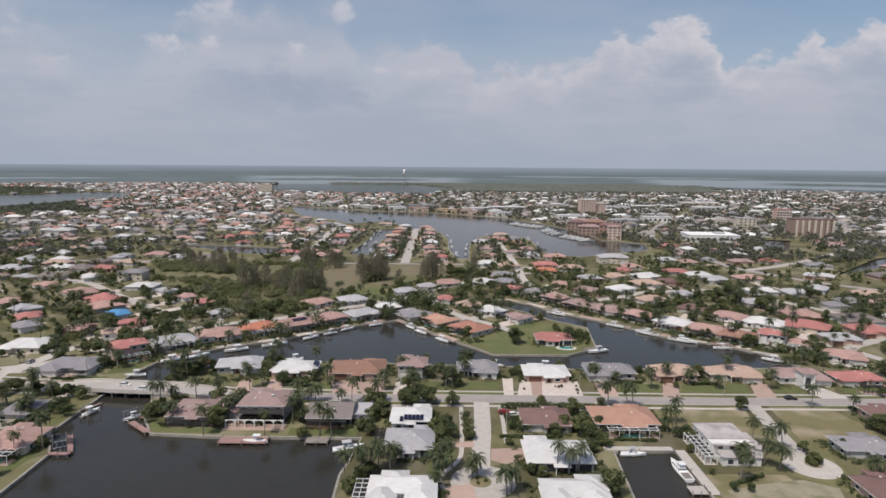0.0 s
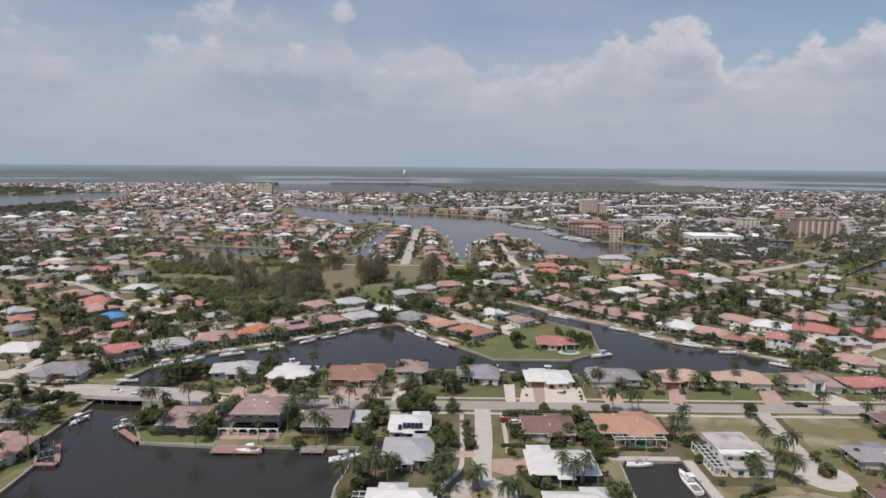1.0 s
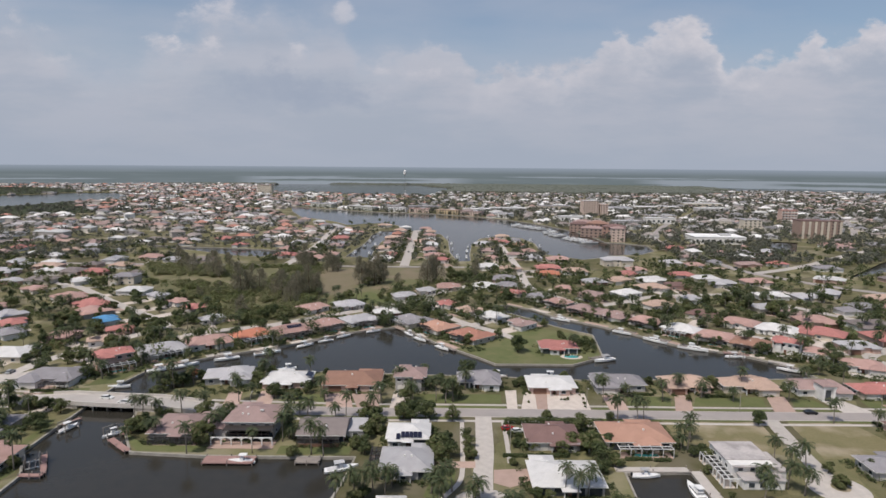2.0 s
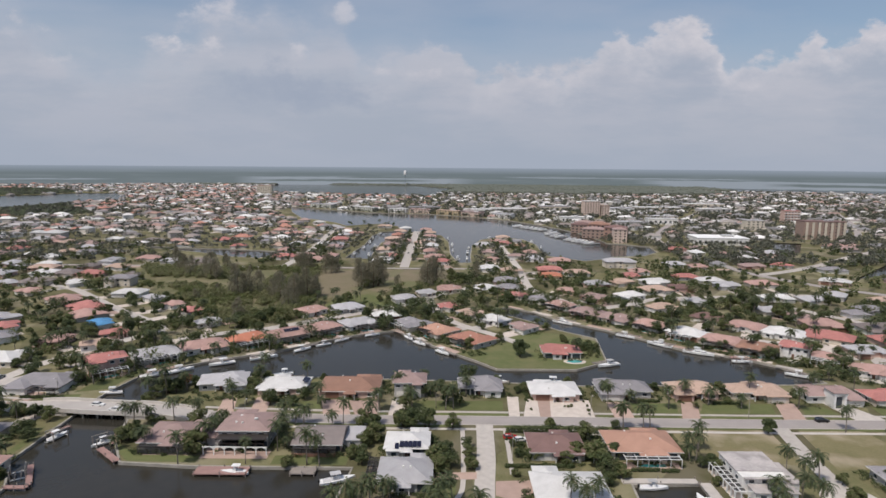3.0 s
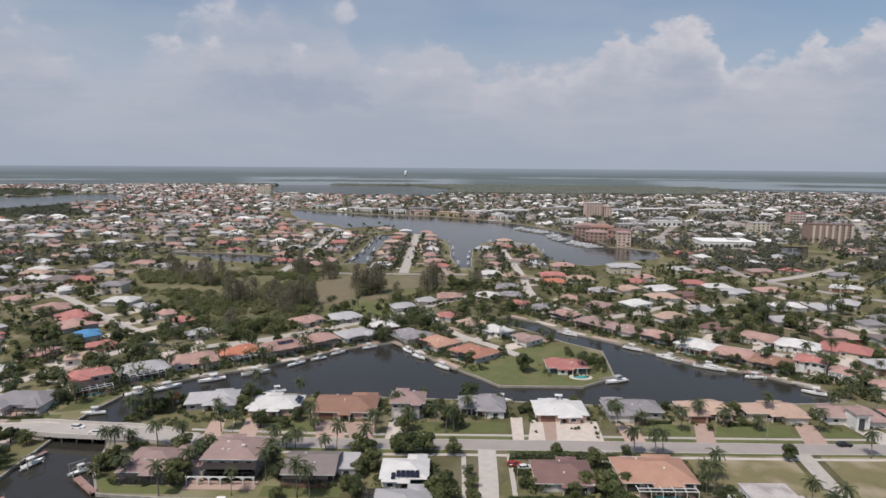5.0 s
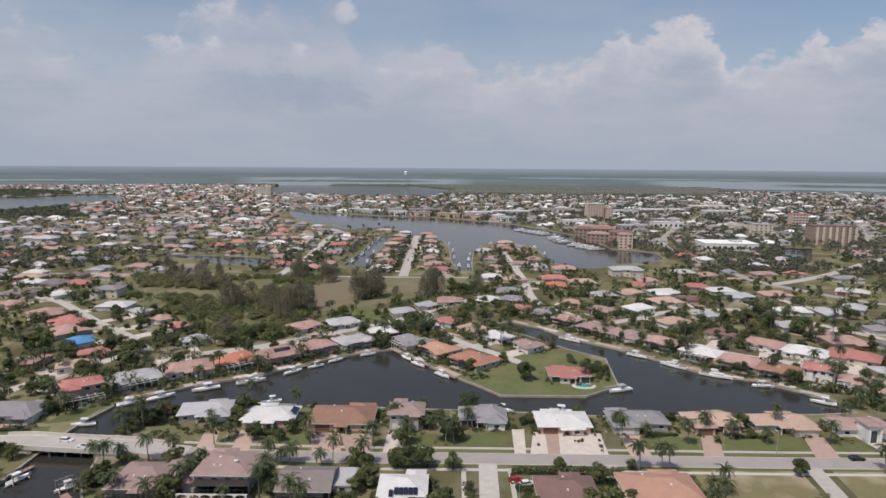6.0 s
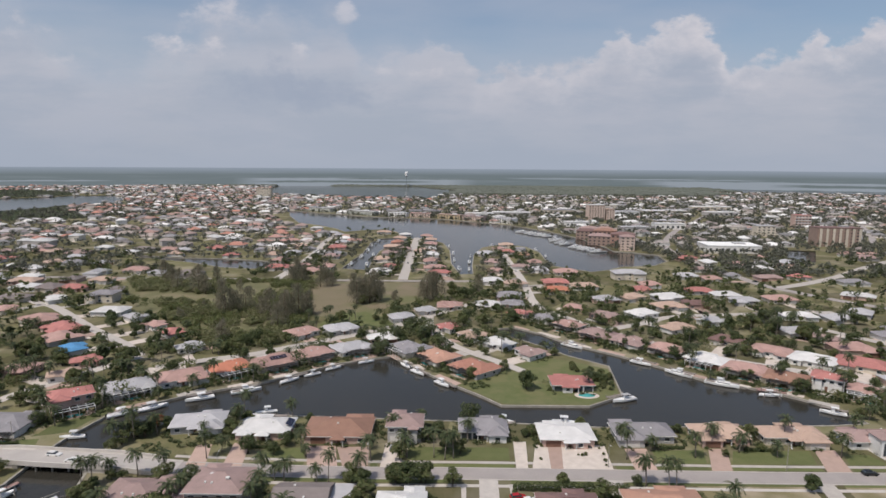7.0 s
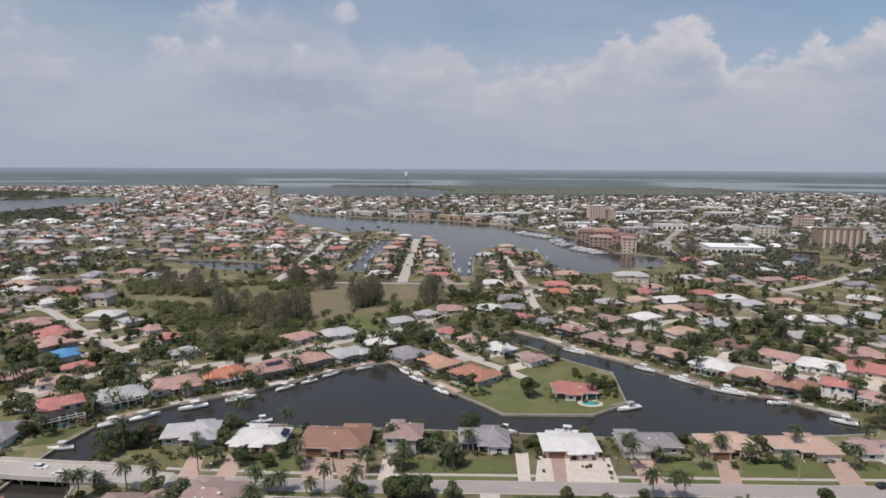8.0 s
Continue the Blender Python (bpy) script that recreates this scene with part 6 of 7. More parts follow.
def leaf_cloud(r, n, lobes, size, vs, fs, outward=0.0):
    """Small leaf clumps on the skin and inside of several lobes; outward turns their faces away from the lobe's middle."""
    for _ in range(n):
        cx, cy, cz, rr = r.choice(lobes)
        d = Vector((r.gauss(0, 1), r.gauss(0, 1), r.gauss(0, 1) * 0.8 + 0.25)).normalized()
        p = Vector((cx, cy, cz)) + Vector((d.x, d.y, d.z * 0.75)) * rr * (0.55 + 0.5 * r.random())
        a = Vector((r.uniform(-1, 1), r.uniform(-1, 1), r.uniform(-0.6, 0.6))).normalized()
        a = (a - d * a.dot(d) * outward).normalized()
        b = a.cross(d + Vector((r.uniform(-0.5, 0.5), r.uniform(-0.5, 0.5), 0.2))).normalized()
        s = size * r.uniform(0.6, 1.3)
        o = len(vs)
        vs += [tuple(p - a * s), tuple(p + b * s * 0.6), tuple(p + a * s), tuple(p - b * s * 0.6 + d * s * 0.3)]
        fs.append((o, o + 1, o + 2, o + 3))


def tree_proto(seed, height, spread, mat, n=1350, words="broad-leaved garden tree with a dense dark green crown"):
    r = random.Random(seed)
    ob = tagged(new("tree"), words, "tree", "trees in the gardens")
    lobes, limbs = [], []
    limbs.append(tube([(0, 0, -0.1), (0.1, 0, height * 0.25), (0.05, 0.1, height * 0.5)], [0.32, 0.22, 0.16], 6))
    k = 7
    for i in range(k):
        a = i * 2 * math.pi / k + r.uniform(-0.3, 0.3)
        rad = spread * r.uniform(0.25, 0.62)
        c = (rad * math.cos(a), rad * math.sin(a), height * r.uniform(0.30, 0.74))
        lobes.append((*c, spread * r.uniform(0.30, 0.46)))
        limbs.append(tube([(0.05, 0.05, height * 0.3), (c[0] * 0.55, c[1] * 0.55, height * 0.48), c], [0.15, 0.09, 0.03], 5))
    lobes.append((0, 0, height * 0.74, spread * 0.42))
    part("trunk", mesh_of("trunk", *joined(*limbs), M_BARK, True), ob)
    vs, fs = [], []
    leaf_cloud(r, n, lobes, 0.35, vs, fs, 0.45)
    part("crown", mesh_of("crown", vs, fs, mat), ob)
    return ob


def pine_proto(seed, height):
    r = random.Random(seed)
    ob = tagged(new("casuarina_tree"), "tall feathery grey-green casuarina on rough ground", "tree", "wild casuarinas")
    part("trunk", mesh_of("trunk", *tube([(0, 0, -0.1), (0.2, 0, height * 0.5), (0.1, 0.1, height * 0.97)], [0.3, 0.18, 0.04], 6), M_BARK, True), ob)
    lobes = []
    for i in range(12):
        f = i / 12
        a = r.uniform(0, 6.28)
        rad = height * 0.25 * (1 - 0.5 * f)
        lobes.append((rad * math.cos(a) * 0.8, rad * math.sin(a) * 0.8, height * (0.2 + 0.72 * f), rad * r.uniform(0.7, 1.0)))
    vs, fs = [], []
    for _ in range(1300):
        cx, cy, cz, rr = r.choice(lobes)
        d = Vector((r.gauss(0, 1), r.gauss(0, 1), r.gauss(0, 1))).normalized() * rr * r.uniform(0.3, 1.1)
        up = Vector((r.uniform(-0.5, 0.5), r.uniform(-0.5, 0.5), r.uniform(0.5, 1))) * r.uniform(0.5, 1.1)
        sd = (up.cross(d) + Vector((r.uniform(-0.5, 0.5), r.uniform(-0.5, 0.5), 0))).normalized() * 0.15
        p, o = Vector((cx, cy, cz)) + d, len(vs)
        vs += [tuple(p - up * 0.5), tuple(p + sd), tuple(p + up * 0.7), tuple(p - sd)]
        fs.append((o, o + 1, o + 2, o + 3))
    part("crown", mesh_of("crown", vs, fs, M_PINE), ob)
    return ob


PALMS = [palm_proto(i, h) for i, h in enumerate((5.5, 7.0, 8.5, 10.0))]
TREES = [tree_proto(10, 6.5, 3.6, M_LEAF), tree_proto(11, 8.0, 4.6, M_LEAF2, words="broad-leaved garden tree with a loose mid-green crown"), tree_proto(12, 5.0, 3.0, M_LEAF2, words="small bright green garden tree with a loose crown"), tree_proto(13, 9.0, 5.2, M_LEAF)]
M_FLAME = leaf_material("red_blossom_and_leaves", [(0.24, 0.07, 0.04), (0.09, 0.11, 0.045), (0.30, 0.085, 0.045), (0.12, 0.13, 0.055)], 0.3)
FLAME = tree_proto(14, 5.5, 3.2, M_FLAME, words="small flame tree with orange-red blossom by the water")
FLAME.matrix_basis = pose(-100.5, 244.0, 0)
PINES = [pine_proto(20, 12), pine_proto(21, 15)]
USED = set()


def stand(protos, x, y, k, turn=0, scale=1.0):
    """Sets one of a family of plants; the first of each is the family's own member."""
    ob = protos[k % len(protos)]
    m = pose(x, y, 0, 0, 0, turn) @ Matrix.Diagonal((scale, scale, scale, 1))
    if ob.name not in USED:
        USED.add(ob.name)
        ob.matrix_basis = m
        return ob
    return copy_thing_scaled(ob, m)


def copy_thing_scaled(ob, m):
    made = copy_thing(ob, Matrix.Identity(4))
    made.matrix_basis = m
    return made


def free(x, y, gap=1.0):
    if wet(x, y):
        return False
    for fx, fy, fr in FOOT:
        if abs(x - fx) < fr + gap and abs(y - fy) < fr + gap and math.hypot(x - fx, y - fy) < fr * 1.05 + gap:
            return False
    for line, w in all_lines():
        if off_line(x, y, line) < w / 2 + (6 if w > 10 else 1.5):
            return False
    return True


PALMS_NORTH = [(-71.1, 226.3), (-74.4, 219.4), (-81.4, 217.9), (-90.4, 217.8), (-52.9, 213.3), (-46.3, 213.4), (-36.6, 210.5), (-33.1, 211.8), (-45.5, 226.7), (-25.1, 215.3), (-22.3,
               221.5), (-11.1, 223.8), (-4.6, 234.8), (-2.5, 223.9), (1.0, 222.6), (3.7, 223.3), (-17.0, 238.6), (60.8, 235.9), (68.1, 229.3), (59.6, 212.0), (66.3, 210.3), (81.2,
               225.2), (89.2, 232.6), (97.1, 229.0), (107.6, 225.7), (115.5, 236.4), (128.3, 226.0), (140.7, 240.0)]
PALMS_SHORE = [(-136.4, 293.0), (-127.6, 286.7), (-128.3, 262.4), (-129.0, 259.9), (-180.0, 290.1), (-166.5, 286.0), (-181.3, 286.9), (97.2, 348.6), (111.0, 327.6), (119.4, 317.4),
               (116.6, 321.2), (60.8, 281.9), (-81.0, 288.9), (-102.8, 279.3), (1.4, 326.9), (144.5, 264.9), (145.7, 293.3), (-7.8, 364.2), (17.2, 344.9), (87.7, 356.2), (-60.6, 325.5)]
PALMS_SOUTH = [(32.2, 159.9), (35.2, 158.7), (38.2, 160.0), (16.8, 148.0), (9.7, 157.4), (8.1, 157.0), (95.9, 176.7), (97.6, 171.7), (103.5, 173.9), (96.1, 161.9), (87.1, 166.0), (75.3,
               194.8), (78.3, 192.7), (59.7, 215.3), (68.4, 211.8), (-0.9, 155.1), (-2.9, 161.2), (-13.6, 164.3), (-50.1, 190.8), (-48.6, 195.5), (-51.0, 199.0), (-72.5, 193.0), (-71.8, 198.2), (-98.5, 219.1), (-102.6, 203.0), (-101.7, 206.5),
               (-155.0, 218.9), (-140.8, 196.0), (-141.1, 193.6), (-119.8, 196.4), (58.9, 223.8), (132.9, 209.0), (-22.4, 156.9), (-20.4, 159.0), (119.3, 157.6)]
TREES_SOUTH_A = [(1.2, 182.7, 8), (3.7, 191.2, 7), (7.6, 184.5, 6), (-22.5, 193.8, 8), (-22.5, 204.7, 8), (-10.2, 214.9, 8), (-4.6, 215.6, 7), (40.2, 187.6, 8), (44.8, 183.6, 9), (47.2,
                 179.6, 8), (44.7, 198.3, 8), (47.2, 158.0, 10), (-22.6, 158.4, 8), (-74.7, 189.6, 8), (-78.3, 192.7, 6), (-49.0, 196.8, 4), (-99.9, 195.4, 6), (-98.7,
                 196.8, 5), (-162.6, 217.0, 6), (-138.6, 212.6, 6), (-132.5, 211.1, 6)]
TREES_SOUTH_B = [(-144.1, 214.7, 5), (-134.9, 191.5, 5), (-0.6, 171.3, 8), (25.2, 158.6, 5), (23.6, 164.5, 4), (106.7, 205.9, 6), (26.5, 189.5, 6), (21.4, 194.7, 5),
                 (-16.2, 175.4, 6), (-24.9, 152.4, 7), (110.1, 174.0, 4), (151.1, 197.3, 5), (141.8, 189.6, 5), (122.4, 174.3, 5), (37.6, 188.4, 7),
                 (-21.9, 179.1, 6), (-163.0, 213.1, 6), (-160.7, 218.8, 6), (-13.5, 216.5, 7)]
TREES_NORTH_A = [(-32.4, 326.1, 8), (34.8, 283.7, 9.5), (27.8, 305.9, 6), (12.3, 295.9, 6), (65.9, 293.1, 5), (68.8, 290.6, 5), (72.4, 295.1, 4), (60.5, 285.5, 3), (-106.6, 237.9, 7),
                 (-100.9, 236.0, 7), (-72.0, 238.5, 7), (-69.2, 246.9, 6), (-6.9, 235.6, 6), (1.5, 230.0, 7), (5.9, 226.5, 6), (-18.2, 247.8, 5), (57.1, 212.5, 4)]
TREES_NORTH_B = [(82.2, 243.1, 4), (91.2, 226.1, 3), (104.7, 230.2, 3), (172.5, 276.0, 6), (-102.6, 250.8, 6), (-26.2, 211.3, 7), (-13.3, 213.0, 7),
                 (-5.8, 211.6, 8), (-156.3, 264.5, 7), (-161.8, 261.8, 7), (-156.9, 287.4, 7), (-151.1, 287.5, 6), (-109.1, 288.3, 5), (-174.7, 307.5, 7), (-145.1, 304.5, 8), (-146.0,
                 315.7, 8)]
TREES_SHORE_A = [(58.1, 341.2, 6), (54.3, 328.0, 5), (118.1, 342.5, 8), (128.6, 347.4, 8), (151.9, 347.9, 9), (148.7, 330.1, 7), (176.9, 379.7, 10), (189.7, 391.9, 11), (183.6, 368.8, 9),
                 (168.8, 358.0, 8), (194.4, 358.6, 9), (205.4, 369.3, 8), (164.0, 379.4, 8), (163.0, 391.2, 7), (138.3, 378.8, 7), (132.3, 416.7, 6), (33.0, 414.1, 7), (26.4, 421.1, 7),
                 (40.4, 400.7, 6), (-16.2, 412.8, 5)]
TREES_SHORE_B = [(-47.9, 442.1, 8), (-54.3, 434.0, 8), (5.4, 479.3, 8), (13.2, 460.9, 8), (154.7, 307.0, 6), (108.9, 299.2, 5), (-201.9, 322.5, 9), (-191.2, 314.7, 9), (-160.2, 315.4, 8),
                 (-159.5, 323.4, 8), (-149.9, 315.6, 8), (-168.2, 360.4, 7), (-167.6, 371.3, 7), (-271.6, 435.9, 7), (-241.0, 428.8, 7), (-192.7, 382.3, 7), (-1.3, 326.8, 5), (20.4,
                 327.3, 5), (175.8, 293.9, 6), (163.8, 293.7, 5)]

WOOD = [(-252, 513), (-224, 471), (-214, 438), (-172, 398), (-142, 371), (-125, 345), (-104, 328), (-86, 344), (-82, 391), (-92, 450), (-98, 470), (-99, 513)]
CLEARINGS = [(-190, 452, 26, 13), (-212, 461, 13, 8), (-164, 446, 18, 11), (-119, 371, 22, 9), (-203, 430, 12, 8), (-122, 476, 18, 10), (-148, 426, 17, 8), (-100, 425, 10, 14)]
MEADOW = [(-98, 512), (-98, 468), (-80, 384), (-50, 378), (-32, 430), (-16, 440), (14, 468), (26, 512)]
tr = random.Random(31)


PALMS_STREET = [(-2.4, 150.5), (0.2, 158.8), (2.6, 162.6), (-18.4, 161.7), (-15.0, 160.1), (18.2, 149.7), (73.2, 187.0), (74.6, 185.7), (93.4, 165.0), (81.8, 155.5)]
TREES_STREET = [(22.5, 188, 3.4), (28, 186.5, 3.6), (20.5, 177, 2.8), (45.7, 172.5, 5), (-23.4, 183, 4.5), (76, 160, 2.4), (75.5, 173.4, 3), (78.2, 151.1, 2.8), (82.7, 151.2, 2.8), (-106, 231, 6), (-104, 236.5, 6), (-101, 240.5, 5.5), (-97, 244, 5), (-107, 226.5, 5), (-92.5, 246.5, 4.5), (75.5, 183, 4), (-99.5, 203.5, 4.5), (-97.0, 208.5, 4), (-101.0, 199.5, 4), (-94.0, 209.0, 3.5), (68, 296, 4), (70, 300, 4), (63, 296, 3.5), (71, 286, 3.5), (66, 303, 4), (-23.8, 194, 6), (-21.4, 198.5, 7), (-24, 187, 5), (-22.5, 204.7, 7), (-0.7, 178, 6.5), (-2.6, 183.5, 6.5), (2, 181.6, 6), (1, 188, 6), (7.8, 188, 4.6), (8.2, 181, 4.6), (7.6, 194, 4.2), (-20.4, 158.5, 4.5), (-22.4, 155.4, 5), (-24.6, 149.7, 5), (-23.7, 164.8, 3.5),
                (24.8, 159.2, 4), (27.7, 157.7, 4), (45, 184.4, 8.5), (46.2, 178.5, 7.5), (51.5, 188.7, 5.5), (45.4, 199.8, 7), (50.1, 176.6, 5), (44.9, 148.5, 8.5), (78, 183, 5), (79.3, 180, 4.5), (108.6, 166.3, 4.4), (21.5, 195, 3), (26, 187, 4), (36, 184, 5), (40, 188, 6)]


def by_the_street(x, y):
    return -26.5 < x < 79 and 146 < y < 206


TREES_SOUTH = [q for q in TREES_SOUTH_A + TREES_SOUTH_B if not by_the_street(q[0], q[1])] + TREES_STREET
def beside_road(x, y):
    """Moves a plant off the main road on to its nearer verge."""
    line = smooth_line(MAIN_ROAD, 4)
    near = min(line, key=lambda p: abs(p[0] - x))
    if abs(y - near[1]) < 5.4:
        y = near[1] + (6.0 if y > near[1] + 2.6 else -5.8)
    return x, y


for i, (x, y) in enumerate(PALMS_NORTH + PALMS_SHORE + PALMS_SOUTH + PALMS_STREET):
    x, y = beside_road(x, y)
    if wet(x, y):
        continue
    stand(PALMS, x, y, (i * 7 + i // 3) % 4, i * 77 % 360, 0.82 + 0.05 * (i % 6))
for i, (x, y, h) in enumerate(TREES_SOUTH + TREES_NORTH_A + TREES_NORTH_B + TREES_SHORE_A + TREES_SHORE_B):
    x, y = beside_road(x, y)
    if wet(x, y):
        continue
    k = i % 4
    stand(TREES, x, y, k, i * 57 % 360, h / (6.5, 8.0, 5.0, 9.0)[k] * 0.95)
# other gardens near the canals
palms = trees = 0
for _ in range(9000):
    y = tr.uniform(150, 400)
    x = tr.uniform(-0.74, 0.74) * (y + 20)
    if inside(x, y, WOOD) or by_the_street(x, y) or not free(x, y, -0.6) or y > 255 and (wet(x - 7, y - 7) or wet(x + 7, y - 7)) and tr.random() < 0.75:
        continue
    if 55 < x < 185 and 216 < y < 262 and tr.random() < 0.8 or 3 < x < 77 and 262 < y < 330 or 74 < x < 143 and 150 < y < 209 or 28 < x < 54 and 216 < y < 234 or y < 234 and y > 217 and tr.random() < 0.6:
        continue
    if x < -150 and y > 240 and tr.random() < 0.5:
        continue
    if tr.random() < 0.36:
        if palms < 190:
            palms += 1
            stand(PALMS, x, y, tr.randrange(4), tr.uniform(0, 360), tr.uniform(0.65, 1.05))
    elif trees < 170:
        trees += 1
        stand(TREES, x, y, tr.randrange(4), tr.uniform(0, 360), tr.uniform(0.5, 0.95))
for i, (x, y, k) in enumerate(((-90, 492, 0.95), (-94, 489, 0.8), (-86, 494, 0.8), (-58, 433, 1.15), (-54, 438, 1.0), (-50, 436, 1.1), (-56, 447, 1.1), (-47, 441, 1.15), (-44, 446, 0.9), (-61, 438, 0.8), (-52, 452, 0.8), (-12, 443, 1.1), (-8, 451, 1.0), (-5, 446, 1.1), (-14, 450, 0.9), (-33, 442, 0.45), (-35, 446, 0.4),
                               (-95, 392, 0.95), (-84, 404, 1.0), (-134, 402, 1.2), (-130, 405, 1.0), (-124, 409, 0.9), (-138, 406, 0.8), (-176, 464, 1.1), (-170, 461, 0.9), (-217, 502, 1.0), (-211, 499, 0.9), (-117, 505, 1.1), (-110, 501, 0.9), (-88, 398, 1.1), (-98, 402, 0.9), (-105, 396, 1.0), (-112, 402, 0.8), (24, 465, 0.8))):
    stand(PINES, x, y, i, i * 67, k * 1.35)
for i, (x, y, k) in enumerate(((5, 455, 0.95), (13, 452, 1.05), (9, 459, 0.9), (19, 456, 0.85), (-91, 347, 0.9), (-100, 338, 0.85), (-83, 349, 0.7), (-97, 346, 0.9), (-105, 335, 0.8), (-113, 341, 0.75))):
    stand(TREES, x, y, 1 + i % 2 * 2, i * 40, k)
# dense planting between the south side's houses
n = 0
while n < 15:
    x, y = tr.choice(((-165, -128), (-165, -128)))
    x, y = tr.uniform(x, y), tr.uniform(146, 206)
    if not free(x, y, -1.5) or -70 < x < -52 and y < 190:
        n += 0.05
        continue
    n += 1
    if int(n) % 2:
        stand(PALMS, x, y, tr.randrange(4), tr.uniform(0, 360), tr.uniform(0.7, 1.1))
    else:
        stand(TREES, x, y, tr.randrange(4), tr.uniform(0, 360), tr.uniform(0.3, 0.62))
for i in range(9):
    stand(TREES, 10.3 + 1.5 * math.cos(i * 2.1), 155.0 + 1.4 * math.sin(i * 2.1), 2, i * 61, 0.22) if i < 4 else stand(TREES, 108.6 + 1.6 * math.cos(i * 2.1), 166.3 + 1.2 * math.sin(i * 2.1), 2, i * 61, 0.45)
def in_clearing(x, y):
    return any(((x - a) / p) ** 2 + ((y - b) / q) ** 2 < 1 for a, b, p, q in CLEARINGS)


# wild woodland
count = 0
while count < 12:
    x, y = tr.uniform(-245, -82), tr.uniform(330, 512)
    if not inside(x, y, WOOD) or not free(x, y):
        continue
    if in_clearing(x, y):
        continue
    count += 1
    stand(PINES, x, y, tr.randrange(2), tr.uniform(0, 360), tr.uniform(0.5, 1.2))


def undergrowth():
    """Thickets of the woodland, shrubs and hedges round the houses, and the many garden trees farther off."""
    r = random.Random(8)
    vs, fs = [], []
    n = 0
    vo, fo = [], []
    while n < 980:
        x, y = r.uniform(-250, -82), r.uniform(328, 512)
        if not inside(x, y, WOOD) or not free(x, y):
            continue
        if in_clearing(x + r.uniform(-4, 4), y + r.uniform(-3, 3)) or noise.noise(Vector((x * 0.024, y * 0.024, 0))) < -0.22:
            n += 0.2
            continue
        n += 1
        h, rad = r.uniform(1.2, 5), r.uniform(2.2, 4.8)
        lobes = [(x + r.uniform(-1, 1) * rad * 0.6, y + r.uniform(-1, 1) * rad * 0.6, h * r.uniform(0.25, 0.75), rad * 0.6) for _ in range(4)]
        olive = noise.noise(Vector((x * 0.03, y * 0.03, 7))) > -0.05
        leaf_cloud(r, 190, lobes, 0.5, vo if olive else vs, fo if olive else fs, 0.75)
    tagged(new("thicket", mesh_of("thicket", vo, fo, M_OLIVE)), "dry olive-green scrub on the undeveloped ground", "thicket", kind="stuff")
    tagged(new("thicket", mesh_of("thicket", vs, fs, M_BUSH)), "dense green thicket on the undeveloped ground", "thicket", kind="stuff")
    vs, fs = [], []
    for hx, hy, w, d, rot in PLANS:
        c, q = math.cos(radians(rot)), math.sin(radians(rot))
        for _ in range(60 if hy < 212 else 40 if hy < 260 else 26 if hy < 420 else 14):
            k, o = r.uniform(-0.5, 0.5), r.uniform(0.3, 2.4)
            u, v = ((k * w, -d / 2 - o), (k * w, d / 2 + o), (-w / 2 - o, k * d), (w / 2 + o, k * d))[r.randrange(4)]
            x, y = hx + u * c - v * q, hy + u * q + v * c
            if wet(x, y) or any(off_line(x, y, l) < lw / 2 + 1 for l, lw in all_lines()) or 28 < x < 54 and 216 < y < 231:
                continue
            s = r.uniform(0.5, 1.35)
            leaf_cloud(r, 34, [(x, y, s * 0.7, s * 0.8), (x + s, y + r.uniform(-1, 1), s * 0.5, s * 0.7)], 0.27, vs, fs)
    # waterside gardens
    for x0, y0, w, d, rot, *_ in ROW_EAST + ROW_SHORE[:8] + ROW_POINT[:3] + ROW_NORTH[:1]:
        c, q = math.cos(radians(rot)), math.sin(radians(rot))
        for _ in range(34):
            u, v = r.uniform(-0.75, 0.75) * w, -r.uniform(7.5, 15)
            x, y = x0 + u * c - v * q, y0 + u * q + v * c
            if wet(x, y) or wet(x + 1.5, y - 1.5) or wet(x - 1.5, y - 1.5) or wet(x, y - 2) or any(off_line(x, y, l) < lw / 2 + 1 for l, lw in all_lines()):
                continue
            s = r.uniform(0.5, 1.3)
            leaf_cloud(r, 44, [(x, y, s * 0.7, s * 0.9), (x + s, y + r.uniform(-1, 1), s * 0.5, s * 0.8)], 0.3, vs, fs)
    tagged(new("garden_shrubs", mesh_of("garden_shrubs", vs, fs, M_LEAF)), "dark green shrubs and low palms round the houses", "shrubs", kind="stuff")
    vs, fs, vo, fo = [], [], [], []
    n = 0
    for _ in range(9000):
        if n > 1500:
            break
        y = r.uniform(255, 640)
        x = r.uniform(-0.76, 0.76) * (y + 20)
        if y < 330 and r.random() < 0.5 or (x < -150 or x > 110) and r.random() < 0.5 or inside(x, y, WOOD) or inside(x, y, MEADOW) or not free(x, y, -1.5) or 3 < x < 78 and 262 < y < 332 or inside(x, y, [(200, 360), (236, 345), (236, 310), (200, 290)]) or (wet(x, y + 32) or wet(x, y + 15) or wet(x - 7, y - 7) or wet(x + 7, y - 7)) and r.random() < 0.8:
            continue
        n += 1
        if y > 525 and -115 < x < 100 and (r.random() < 0.55 or wet(x, y + 30) or wet(x + 12, y) or wet(x - 12, y)):
            continue
        h, rad = r.uniform(2.5, 8.5), r.choice((1.4, 2.0, 2.6, 3.2, 4.0, 5.2))
        lobes = [(x + r.uniform(-1, 1) * rad * 0.55, y + r.uniform(-1, 1) * rad * 0.55, h * r.uniform(0.25, 0.8), rad * 0.6) for _ in range(4)]
        leaf_cloud(r, 160 if y < 420 else 80, lobes, 0.48 if y < 420 else 0.7, *((vs, fs) if n % 3 else (vo, fo)), 0.6)
